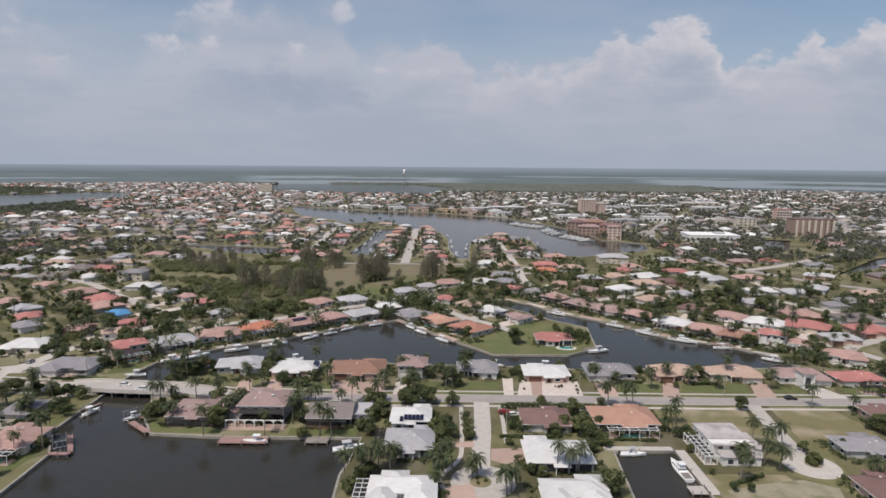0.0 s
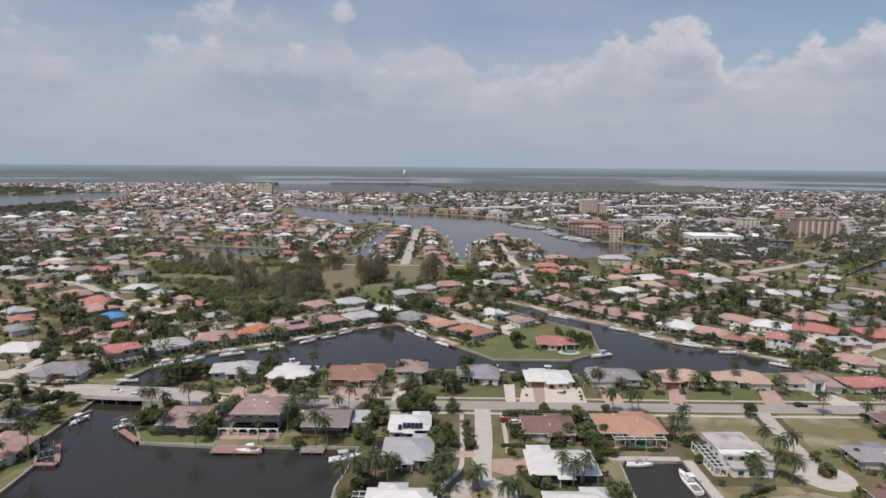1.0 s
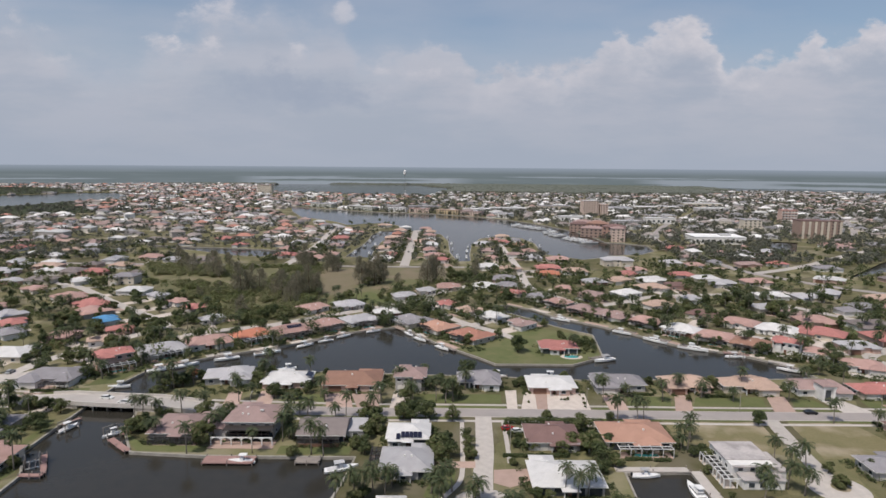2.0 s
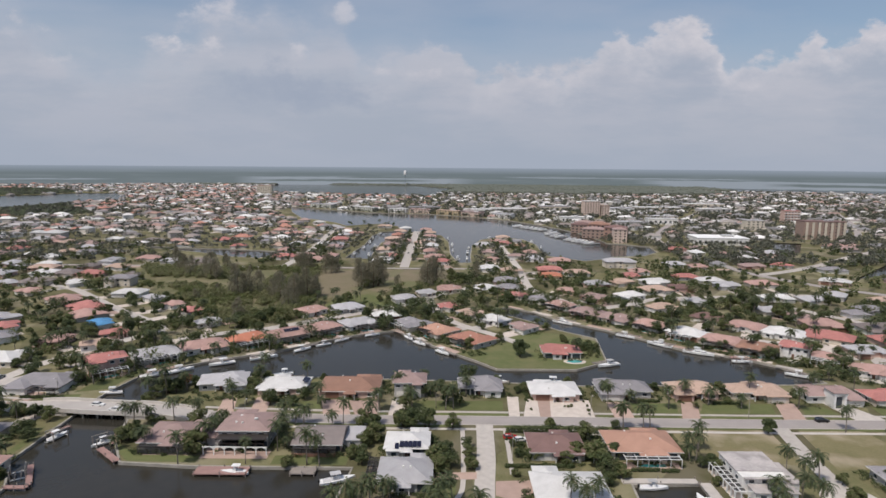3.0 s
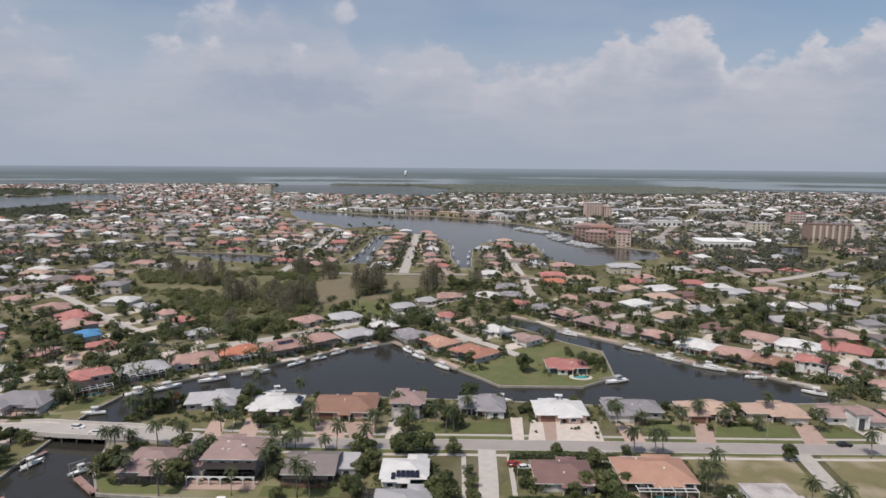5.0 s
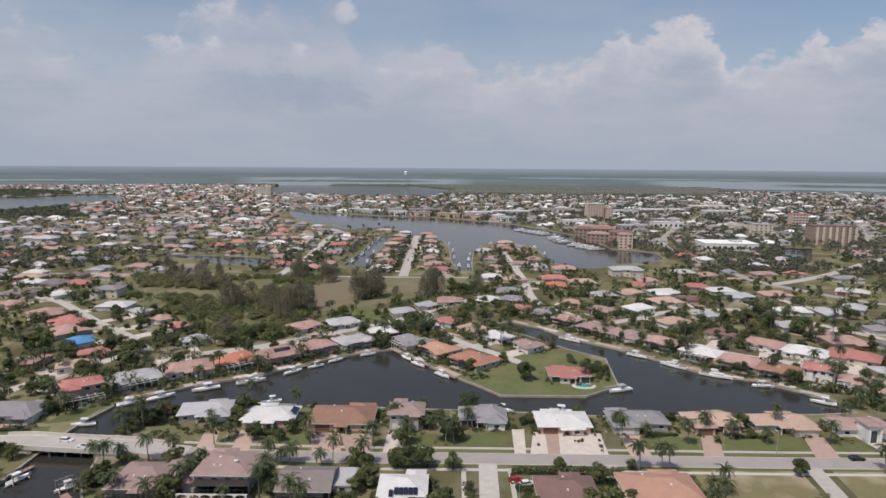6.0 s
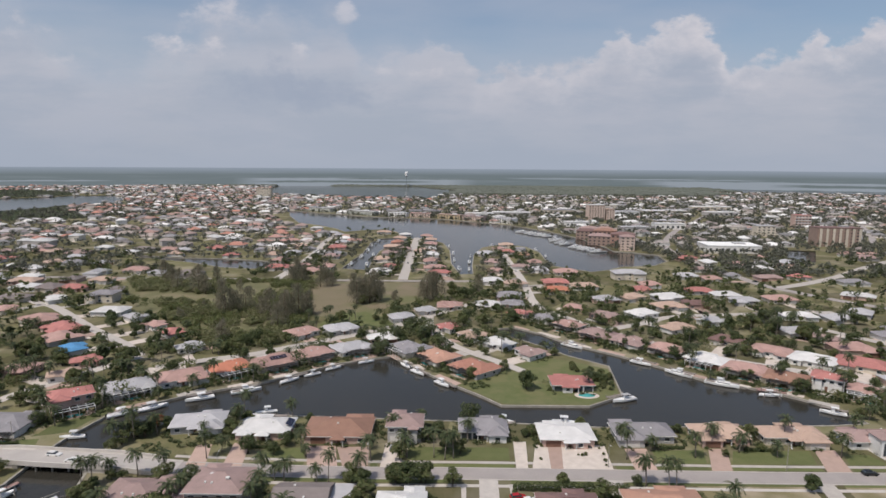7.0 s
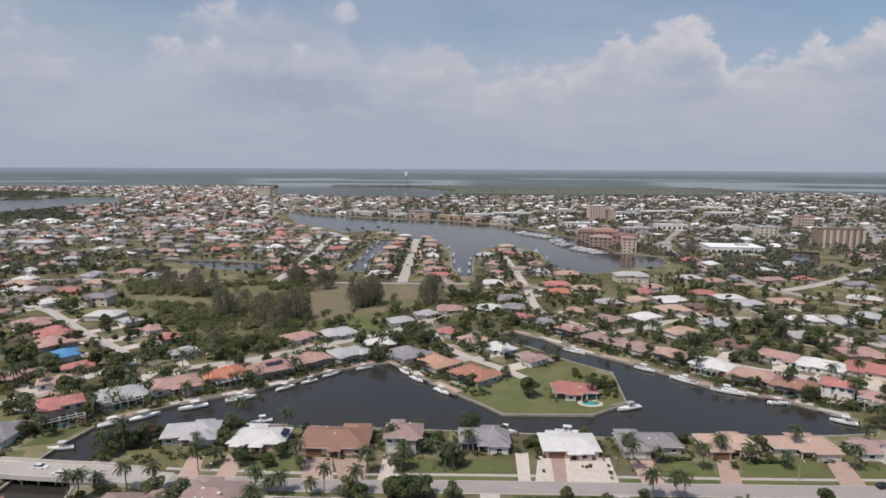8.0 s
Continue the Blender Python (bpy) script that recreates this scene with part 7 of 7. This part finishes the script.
    rows = [(-42, y) for y in range(536, 760, 9)] + [(-27, y) for y in range(548, 760, 17)] + [(54, y) for y in range(530, 690, 15)] + [(72, y) for y in range(545, 690, 11)] + [(x, 640 + 13 * (x % 3)) for x in range(30, 96, 6)] + [(-150, y) for y in range(590, 800, 16)] + [(-128, y) for y in range(560, 800, 15)] + [(x, 852 + 9 * (x % 4)) for x in range(-135, -66, 7)]
    for x, y in rows:
        x, y = x + r.uniform(-2, 2), y + r.uniform(-4, 4)
        if wet(x, y) or wet(x + 3, y) or wet(x - 3, y):
            continue
        h, rad = r.uniform(4, 9), r.uniform(1.8, 3.2)
        leaf_cloud(r, 80, [(x + r.uniform(-1, 1) * rad * 0.5, y + r.uniform(-1, 1) * rad * 0.5, h * r.uniform(0.35, 0.85), rad * 0.6) for _ in range(4)], 0.7, vs, fs, 0.6)
    tagged(new("garden_trees", mesh_of("garden_trees", vo, fo, M_LEAF2)), "bright green garden trees between the farther houses", "trees", kind="stuff")
    tagged(new("garden_trees", mesh_of("garden_trees", vs, fs, M_LEAF)), "many dark green garden trees between the farther houses", "trees", kind="stuff")


undergrowth()


def hedge(x, y, length, turn, h=1.3):
    def make():
        r, vs, fs = random.Random(int(length * 10)), [], []
        k = int(length / 0.8)
        leaf_cloud(r, k * 90, [(-length / 2 + length * (i + 0.5) / k, r.uniform(-0.15, 0.15), h * z, h * 0.42) for i in range(k) for z in (0.3, 0.62)], 0.26, vs, fs, 0.6)
        return mesh_of("hedge", vs, fs, M_LEAF)
    ob = tagged(new("hedge", shared(("hedge", length, h), make)), "clipped dark green hedge along a garden edge", "hedge", "hedges")
    ob.matrix_basis = pose(x, y, 0, 0, 0, turn)


for i, (x, y) in enumerate(((44, 226), (45.2, 225.7), (46.4, 226.2), (51.8, 230.6), (52.2, 226.5), (51.6, 222), (51.2, 219.4), (53, 232.4), (48, 231), (42.4, 230.8), (31.4, 223), (33, 231.8))):
    stand(TREES, x, y, 2, i * 50, 0.17 + 0.05 * (i % 3))
for i in range(16):
    a = i * 0.42
    stand(TREES, 70 - i * 0.8 + 2.0 * math.sin(i * 5.1), 283 + i * 2.0, 2, i * 50, 0.42 + 0.04 * (i % 4))
for hx, hy, hl, ht in ((-148, 230, 16, 0), (34, 204.9, 24, 0), (50, 204.8, 7, 0), (28, 182, 20, 0), (-85, 188.4, 16, 0), (84, 156.2, 13, 24), (20.8, 203, 8, 80), (58, 180.4, 8, 0), (65, 180.0, 5, 0), (208, 300, 12, 40), (-60, 229, 9, 0), (104, 229.8, 10, 0), (76, 231, 8, 0)):
    hedge(hx, hy, hl, ht, 2.8 if 204 < hy < 208 else 1.3)


# ---- the far town, mangroves and distance ----
MANGROVES = [[(-834, 1086), (-820, 1147), (-805, 1216), (-799, 1307), (-700, 1160), (-600, 1040), (-640, 1000), (-735, 965), (-880, 945), (-1100, 1084)], [(-1180, 1570), (-1110, 1600), (-1060, 1749), (-1157, 1874), (-1322, 1968), (-1581, 2019), (-1700, 1700)]]


def far_town():
    r = random.Random(99)
    rv, rf, ev, ef, wv, wf, tv, tf, pv, pf = ([] for _ in range(10))

    def put(vs, fs, v, f):
        o = len(vs)
        vs += v
        fs += [tuple(i + o for i in face) for face in f]

    y = 300.0
    n = 0
    while y < 2560:
        step = 34 if y < 1100 else 44
        half = 0.76 * (y + 40)
        x = -half
        while x < half:
            x += r.uniform(22, 29)
            px, py = x + r.uniform(-6, 6), y + r.uniform(-10, 10)
            if not free(px, py, 9) or wet(px, py + 9) or wet(px, py - 9) or py < 1150 and (wet(px, py + 45) or wet(px + 14, py) or wet(px - 14, py)):
                continue
            if any(inside(px, py, q) for q in MANGROVES) or inside(px, py, WOOD) or inside(px, py, MEADOW) or py < 445 and -205 < px < 185 or px < -150 and py < 330 or py > 520 and py < 560 and -115 < px < 100 or py > 1850 and px > -560 and px < 900 or py > 2150 and px > -560:
                continue
            if r.random() < (0.32 if px > -110 else 0.17) or any(abs(px - a) < b and abs(py - c) < d for a, c, b, d in LANDMARKS):
                continue
            w, d, a = r.uniform(11, 23), r.uniform(9, 15), radians(r.choice((0, 0, 0, 90, 35, -40)))
            c, s = math.cos(a), math.sin(a)
            turn = lambda v: [(px + p[0] * c - p[1] * s, py + p[0] * s + p[1] * c, p[2]) for p in v]
            if n < 105:
                house(px, py, w, d + 2, math.degrees(a), 1, r.choice(("W", "S", "G", "M", "LG", "G", "S", "T", "K", "M", "LG", "R")), wing=r.choice((-1, 1)), garage=1, wall=r.randrange(4), detail=0)
                n += 1
                continue
            h = 3.0 if r.random() < 0.9 else 6.0
            v, f = hip(w, d, h)
            put(*((rv, rf) if px < -60 + r.uniform(-90, 90) else (ev, ef)), turn(v), f)
            v, f = boxes((0, 0, 0, w, d, h))
            put(wv, wf, turn(v), f)
            if r.random() < 0.6:
                v, f = boxes((r.uniform(-4, 4), -d / 2 - 4, 0.0, 6, 8, 0.08))
                put(pv, pf, turn(v), f)
            n += 1
        y += step
    west = [(0.66, 0.65, 0.64), (0.64, 0.63, 0.61), (0.36, 0.345, 0.35), (0.40, 0.245, 0.215), (0.33, 0.245, 0.225), (0.41, 0.21, 0.165), (0.22, 0.20, 0.205), (0.34, 0.29, 0.265), (0.44, 0.44, 0.44), (0.27, 0.20, 0.185), (0.19, 0.175, 0.175), (0.34, 0.23, 0.20), (0.25, 0.245, 0.25), (0.30, 0.26, 0.24)]
    east = [(0.68, 0.67, 0.66), (0.62, 0.61, 0.60), (0.35, 0.34, 0.345), (0.29, 0.25, 0.235), (0.22, 0.215, 0.22), (0.50, 0.49, 0.48), (0.25, 0.215, 0.205), (0.35, 0.24, 0.21), (0.28, 0.275, 0.28), (0.18, 0.175, 0.175), (0.31, 0.285, 0.265)]
    hs = tagged(new("distant_houses"), "many small distant houses with white, grey and salmon roofs", "houses", kind="stuff")
    part("roof", mesh_of("roof", rv, rf, island_mix("mixed_western_roofs", west)), hs)
    part("roof", mesh_of("roof", ev, ef, island_mix("mixed_eastern_roofs", east)), hs)
    part("wall", mesh_of("wall", wv, wf, island_mix("mixed_far_walls", [(0.62, 0.58, 0.52), (0.7, 0.69, 0.67), (0.45, 0.42, 0.40)])), hs)
    part("drive", mesh_of("drive", pv, pf, M_SHELL), hs)
    # trees between them
    for _ in range(24000):
        y = 540 + 1970 * r.random() ** 1.3
        x = r.uniform(-0.76, 0.76) * (y + 30)
        if wet(x, y) or any(off_line(x, y, l) < w / 2 + (9 if w > 10 else 2) for l, w in STREETS.values()):
            continue
        if y < 1150 and (wet(x, y + 25) or wet(x, y + 40) or wet(x, y + 75)) or y < 640 and -115 < x < 100 and r.random() < 0.7:
            continue
        if y > 1900 and -560 < x < 900 or x < -100 and r.random() < (0.55 if y < 1050 else 0.4):
            continue
        hgt, rad = r.uniform(3.5, 9), r.uniform(2.0, 4.8)
        lobes = [(x + r.uniform(-1, 1) * rad * 0.5, y + r.uniform(-1, 1) * rad * 0.5, hgt * r.uniform(0.45, 0.8), rad * 0.65) for _ in range(3)]
        leaf_cloud(r, 20 if y < 1100 else 12, lobes, 1.15 if y < 1000 else 1.8, tv, tf, 0.8)
    # trees and palms along the bay's far shore
    for (ax, ay), (bx, by) in zip(BAY_FAR[:8], BAY_FAR[1:9]):
        n = int(math.hypot(bx - ax, by - ay) / 5)
        for i in range(n):
            k = (i + r.random()) / n
            off = r.choice((3, 4, 26, 30, 34))
            d = math.hypot(bx - ax, by - ay)
            x, y = ax + (bx - ax) * k - (by - ay) / d * off, ay + (by - ay) * k + (bx - ax) / d * off
            hgt, rad = (r.uniform(3, 5), 1.6) if off < 10 else (r.uniform(6, 9), r.uniform(2.5, 4))
            leaf_cloud(r, 22, [(x, y, hgt * 0.7, rad), (x + 1, y, hgt * 0.5, rad)], 1.0, tv, tf)
    tagged(new("distant_trees", mesh_of("distant_trees", tv, tf, M_FARLEAF)), "scattered green trees and palms between far houses, greyed as by haze", "trees", kind="stuff")
    return n


def mangroves():
    r = random.Random(5)
    vs, fs = [], []
    step = 20.0
    for iy in range(46):
        for ix in range(-120, 121):
            y, x = 1700 + iy * step, ix * step
            if abs(x) > 0.82 * y + 60 or any(wet(x + a, y + b) for a, b in ((-10, 0), (10, 0), (0, -10), (0, 10))):
                continue
            if x < -560 and y < 2450 or y < 1900 + 60 * noise.noise(Vector((x * 0.004, 3, 0))) or y < 2170 and x > 900:
                continue
            o = len(vs)
            h = [r.uniform(3, 7) for _ in range(5)]
            s = step * 0.62
            vs += [(x - s, y - s, -0.3), (x + s, y - s, -0.3), (x + s, y + s, -0.3), (x - s, y + s, -0.3),
                   (x - s * 0.8, y - s * 0.7, h[0]), (x + s * 0.8, y - s * 0.7, h[1]), (x + s * 0.8, y + s * 0.8, h[2]), (x - s * 0.8, y + s * 0.8, h[3]), (x, y, h[4] + 1.5)]
            fs += [(o + i, o + (i + 1) % 4, o + 4 + (i + 1) % 4, o + 4 + i) for i in range(4)] + [(o + 4 + i, o + 4 + (i + 1) % 4, o + 8) for i in range(4)]
    m = surface("mangrove_canopy", (0.092, 0.104, 0.086), (0.125, 0.135, 0.112), 0.01, 0.12, 0.9, 0.5)
    tv, tf = [], []
    for poly in MANGROVES:
        x0, x1, y0, y1 = (f(p[i] for p in poly) for i in (0, 1) for f in (min, max))
        for _ in range(3400):
            x, y = r.uniform(max(x0, -1450), x1), r.uniform(y0, y1)
            if inside(x, y, poly) and not wet(x, y):
                h, rad = r.uniform(2, 4.5), r.uniform(4, 6)
                leaf_cloud(r, 26, [(x, y, h * 0.3, rad * 0.6), (x + r.uniform(-4, 4), y + r.uniform(-4, 4), h * 0.2, rad * 0.6)], 2.1, tv, tf, 0.8)
    tagged(new("mangrove_thicket", mesh_of("mangrove_thicket", tv, tf, M_MANGROVE)), "dense green mangroves along the shores of a bay", "mangroves", kind="stuff")
    tagged(new("mangrove_forest", mesh_of("mangrove_forest", vs, fs, m)), "low dark mangrove islands in the far bays", "mangroves", kind="stuff")


def backdrop():
    """Hazy mangrove coast and bays at the horizon, the haze painted into a glowing colour."""
    m = bpy.data.materials.new("hazy_far_coast")
    m.use_nodes = True
    nt = m.node_tree
    nt.nodes.clear()
    N, L = nt.nodes.new, nt.links.new
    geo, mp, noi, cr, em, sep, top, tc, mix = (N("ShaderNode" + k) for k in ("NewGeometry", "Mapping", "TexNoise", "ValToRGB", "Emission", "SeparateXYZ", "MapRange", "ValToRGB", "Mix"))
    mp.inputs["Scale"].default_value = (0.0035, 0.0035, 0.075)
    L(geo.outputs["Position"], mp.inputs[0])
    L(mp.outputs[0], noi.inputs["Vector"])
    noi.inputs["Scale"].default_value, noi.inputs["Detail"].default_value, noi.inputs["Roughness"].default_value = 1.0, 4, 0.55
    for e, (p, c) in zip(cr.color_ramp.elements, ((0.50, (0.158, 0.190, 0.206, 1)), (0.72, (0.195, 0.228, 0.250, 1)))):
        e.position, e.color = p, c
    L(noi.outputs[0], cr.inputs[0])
    L(geo.outputs["Position"], sep.inputs[0])
    fine = N("ShaderNodeTexNoise")
    fine.inputs["Scale"].default_value, fine.inputs["Detail"].default_value = 3.0, 3
    L(mp.outputs[0], fine.inputs["Vector"])

    def calc(op, a, b):
        n = N("ShaderNodeMath")
        n.operation, n.use_clamp = op, False
        for i, v in enumerate((a, b)):
            if isinstance(v, (int, float)):
                n.inputs[i].default_value = v
            else:
                L(v, n.inputs[i])
        return n.outputs[0]

    def step(v, lo, hi):
        n = N("ShaderNodeMapRange")
        n.inputs["From Min"].default_value, n.inputs["From Max"].default_value = lo, hi
        L(v, n.inputs[0])
        return n.outputs[0]

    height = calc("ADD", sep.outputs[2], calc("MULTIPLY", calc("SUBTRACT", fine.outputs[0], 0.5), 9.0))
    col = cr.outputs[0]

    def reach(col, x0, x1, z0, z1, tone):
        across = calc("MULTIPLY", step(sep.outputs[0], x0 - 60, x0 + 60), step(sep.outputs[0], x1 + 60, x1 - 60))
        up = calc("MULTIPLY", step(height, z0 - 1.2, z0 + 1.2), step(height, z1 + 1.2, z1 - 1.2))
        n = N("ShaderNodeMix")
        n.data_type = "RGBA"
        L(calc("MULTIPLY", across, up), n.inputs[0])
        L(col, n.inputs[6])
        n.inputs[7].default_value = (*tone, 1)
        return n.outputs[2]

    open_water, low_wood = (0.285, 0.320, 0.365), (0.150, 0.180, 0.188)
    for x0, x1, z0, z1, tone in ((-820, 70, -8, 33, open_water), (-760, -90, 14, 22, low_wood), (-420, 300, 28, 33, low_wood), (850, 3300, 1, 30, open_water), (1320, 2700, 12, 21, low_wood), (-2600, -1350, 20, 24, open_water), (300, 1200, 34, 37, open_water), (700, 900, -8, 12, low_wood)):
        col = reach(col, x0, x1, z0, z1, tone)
    # fade towards the sky's tone at the top, painted as thicker haze
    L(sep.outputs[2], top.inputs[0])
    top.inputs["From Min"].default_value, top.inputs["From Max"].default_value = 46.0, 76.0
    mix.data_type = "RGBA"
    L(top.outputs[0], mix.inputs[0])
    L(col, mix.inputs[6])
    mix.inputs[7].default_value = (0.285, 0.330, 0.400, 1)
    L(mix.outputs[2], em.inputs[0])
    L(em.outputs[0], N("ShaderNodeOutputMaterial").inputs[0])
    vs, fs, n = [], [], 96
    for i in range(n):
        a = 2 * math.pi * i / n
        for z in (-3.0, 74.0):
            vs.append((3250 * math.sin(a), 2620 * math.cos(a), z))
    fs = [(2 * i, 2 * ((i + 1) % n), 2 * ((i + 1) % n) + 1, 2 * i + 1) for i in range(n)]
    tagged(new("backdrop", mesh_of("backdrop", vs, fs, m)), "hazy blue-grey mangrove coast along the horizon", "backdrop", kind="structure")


# ---- larger buildings round the bay ----
LANDMARKS = [(261, 1066, 32, 26), (-505, 1720, 40, 30), (462, 752, 45, 30), (308, 688, 50, 30), (546, 965, 30, 24), (192, 690, 26, 22), (427, 846, 24, 20), (-256, 1192, 40, 34), (-160, 1124, 40, 32), (-72, 1080, 44, 30), (24, 1022, 50, 34), (98, 966, 24, 26), (425, 1225, 75, 35), (185, 770, 34, 70), (330, 1180, 60, 30), (120, 1150, 60, 30)]


def block(name, x, y, w, d, h, rot, wall, roof, words, floors, cols, balconies=False, hipped=False):
    """A larger building: walls, roof, and a grid of windows on the side that faces the canals."""
    ob = tagged(new(name), words, "building", "larger buildings by the bay")
    ob.matrix_basis = pose(x, y, 0, 0, 0, rot)
    part("wall", box_mesh("wall", wall, (0, 0, -0.05, w, d, h)), ob)
    if hipped:
        part("roof", mesh_of("roof", *hip(w, d, h - 0.1, 0.28), [roof]), ob)
    else:
        part("roof", box_mesh("roof", roof, (0, 0, h - 0.06, w + 0.8, d + 0.8, 0.5)), ob)
        part("roof_plant", box_mesh("roof_plant", M_CANVAS, (w * 0.18, 0, h + 0.4, w * 0.2, d * 0.3, 1.8)), ob)
    fh, cw = h / floors, w / cols
    for i in range(floors):
        for j in range(cols):
            part("window", shared(("bw", round(cw, 1), round(fh, 1)), lambda: box_mesh("window", M_GLASS, (0, 0, 0, cw * 0.42, 0.12, fh * 0.42))), ob, "", pose(-w / 2 + cw * (j + 0.5), -d / 2 - 0.03, fh * i + fh * 0.25))
        if balconies:
            part("balcony", shared(("bb", w), lambda: box_mesh("balcony", M_FASCIA, (0, -0.7, 0, w, 1.3, 0.9))), ob, "", pose(0, -d / 2, fh * i - 0.1))


TAN_WALL = surface("tan_stucco", (0.60, 0.475, 0.405), None, 0.3, 3, 0.9)
BRICK_WALL = surface("red_brown_stucco", (0.33, 0.24, 0.20), None, 0.3, 3, 0.9)
RED_WALL = surface("terracotta_stucco", (0.37, 0.235, 0.19), None, 0.3, 3, 0.9)
YEL_WALL = surface("ochre_stucco", (0.46, 0.37, 0.24), None, 0.3, 3, 0.9)
block("hotel", 255, 1066, 28, 18, 26, 4, TAN_WALL, ROOFS["W"], "tan eight-storey hotel block with a white roof", 8, 6)
block("hotel", 279, 1068, 14, 16, 19, 4, TAN_WALL, ROOFS["T"], "lower tan wing of a hotel block", 6, 3)
block("apartment_block", -508, 1720, 40, 20, 25, 0, WALLS[0], ROOFS["T"], "tan apartment tower standing at the bay", 8, 8)
block("apartment_block", 460, 750, 49, 20, 22, -4, BRICK_WALL, ROOFS["D"], "brown apartment block with dark balcony bays", 6, 7)
for k in range(7):
    tagged(new("pilaster", box_mesh("pilaster", WALLS[0], (438.3 + k * 7.3, 740.9 - k * 0.5, 0, 2.4, 1.2, 21))), "tan upright pier in front of an apartment block", "pier", "piers of the apartment block")
M_MEMBRANE = surface("white_roof_membrane", (0.80, 0.80, 0.79), (0.72, 0.72, 0.71), 0.1, 1.5, 0.7)
block("warehouse", 311, 697, 56, 34, 8, -4, WALLS[1], M_MEMBRANE, "long low store with a bright white flat roof", 1, 9)
block("office_block", 540, 955, 23, 16, 20, -6, WALLS[3], ROOFS["R"], "pink and white striped office block", 5, 5, True)
block("office_block", 427, 846, 24, 16, 14, -4, WALLS[0], ROOFS["LG"], "pale cream box-shaped office block", 4, 4)
block("apartment_block", 200, 700, 15, 14, 15.5, -8, TAN_WALL, ROOFS["M"], "tan and brown waterfront block with tall bays", 5, 3, False, True)
for k, (bx, by) in enumerate(((172, 745), (186, 775), (170, 800), (196, 735), (180, 830))):
    block("apartment_block", bx + 10, by, 26, 18, 11 + k % 2 * 3, -20, (BRICK_WALL, RED_WALL)[k % 2], ROOFS["MBDDM"[k]], "terracotta-roofed waterfront apartment house", 3, 5, False, True)
PALE_WALL = surface("pale_green_grey_stucco", (0.50, 0.51, 0.46), None, 0.3, 3, 0.9)
for bx, by, w, rot, wall, roof in ((-243, 1213, 62, -37, PALE_WALL, "LG"), (-153, 1141, 66, -36, PALE_WALL, "W"), (-84, 1104, 34, -16, WALLS[1], "W"), (-44, 1096, 36, -11, TAN_WALL, "S"), (8, 1070, 44, -30, YEL_WALL, "T"), (48, 1040, 40, -38, TAN_WALL, "M"), (96, 1000, 38, -45, WALLS[1], "LG")):
    block("apartment_block", bx, by, w, 13, 7.6, rot, wall, ROOFS[roof], "long low waterfront apartment terrace with recessed windows", 3, max(6, int(w / 5)))
rl = random.Random(14)
for k, (bx, by, w, d) in enumerate(((425, 1225, 90, 34), (330, 1170, 60, 30), (120, 1150, 70, 30), (215, 1200, 60, 28), (60, 1120, 50, 24), (520, 1180, 60, 26), (360, 1010, 46, 24), (330, 930, 44, 20), (-40, 1180, 60, 24), (560, 1320, 80, 30), (200, 960, 36, 20), (270, 900, 40, 20),
                                    (620, 1080, 50, 24))):
    LANDMARKS.append((bx, by, w / 2 + 6, d / 2 + 8))
    block("shop_building", bx, by, w, d, rl.uniform(5.5, 8.5), rl.uniform(-8, 8), WALLS[k % 3], ROOFS[("W", "LG", "W", "G", "W")[k % 5]], "low commercial building with a pale flat roof", 1, 6)


def water_tower(x, y):
    ob = tagged(new("water_tower"), "pale water tower far off among the mangroves", "water tower")
    ob.matrix_basis = pose(x, y, 0)
    part("stem", mesh_of("stem", *tube([(0, 0, 0), (0, 0, 42)], [0.9, 0.7], 10), M_HAZE), ob)
    part("tank", mesh_of("tank", *tube([(0, 0, 41), (0, 0, 45), (0, 0, 58), (0, 0, 62)], [2.5, 6.0, 6.0, 2.5], 14), M_GEL), ob)


# stem tone pulled towards the backdrop's grey, haze painted as its colour
M_HAZE = surface("haze_grey_stem", (0.28, 0.31, 0.34), None, 1, 4, 0.8)
water_tower(-168, 2575)
# marina: rows of white boats at finger piers
MARINA = [(109.4, 871.7), (116.3, 856.2), (121.0, 848.7), (126.3, 841.5), (130.8, 834.2), (136.0, 827.2), (139.0, 798.9), (141.9, 785.5), (145.9, 779.2), (148.2, 760.2), (151.5, 748.1), (156.6, 725.0), (160.9, 719.7), (163.9, 708.8), (167.4, 703.7), (170.9, 698.6), (173.6, 688.4)]
yacht = boat_proto(20.0, 1)
tagged(yacht, "large white motor yacht berthed in the marina", "boat", "yachts in the marina")
yacht.matrix_basis = pose(106, 874, -0.75, 0, 0, 200)
for k, (bx, by) in enumerate(MARINA):
    copy_thing(yacht, pose(bx - (1 if k < 8 else 9), by - 3, -0.75, 0, 0, 195 + k % 4 * 6))
    if k % 2:
        dock(bx - 4, by + 3, 16, 16, 1.5, M_CONCRETE, "pale finger pier in the marina")

far_town()
mangroves()
backdrop()
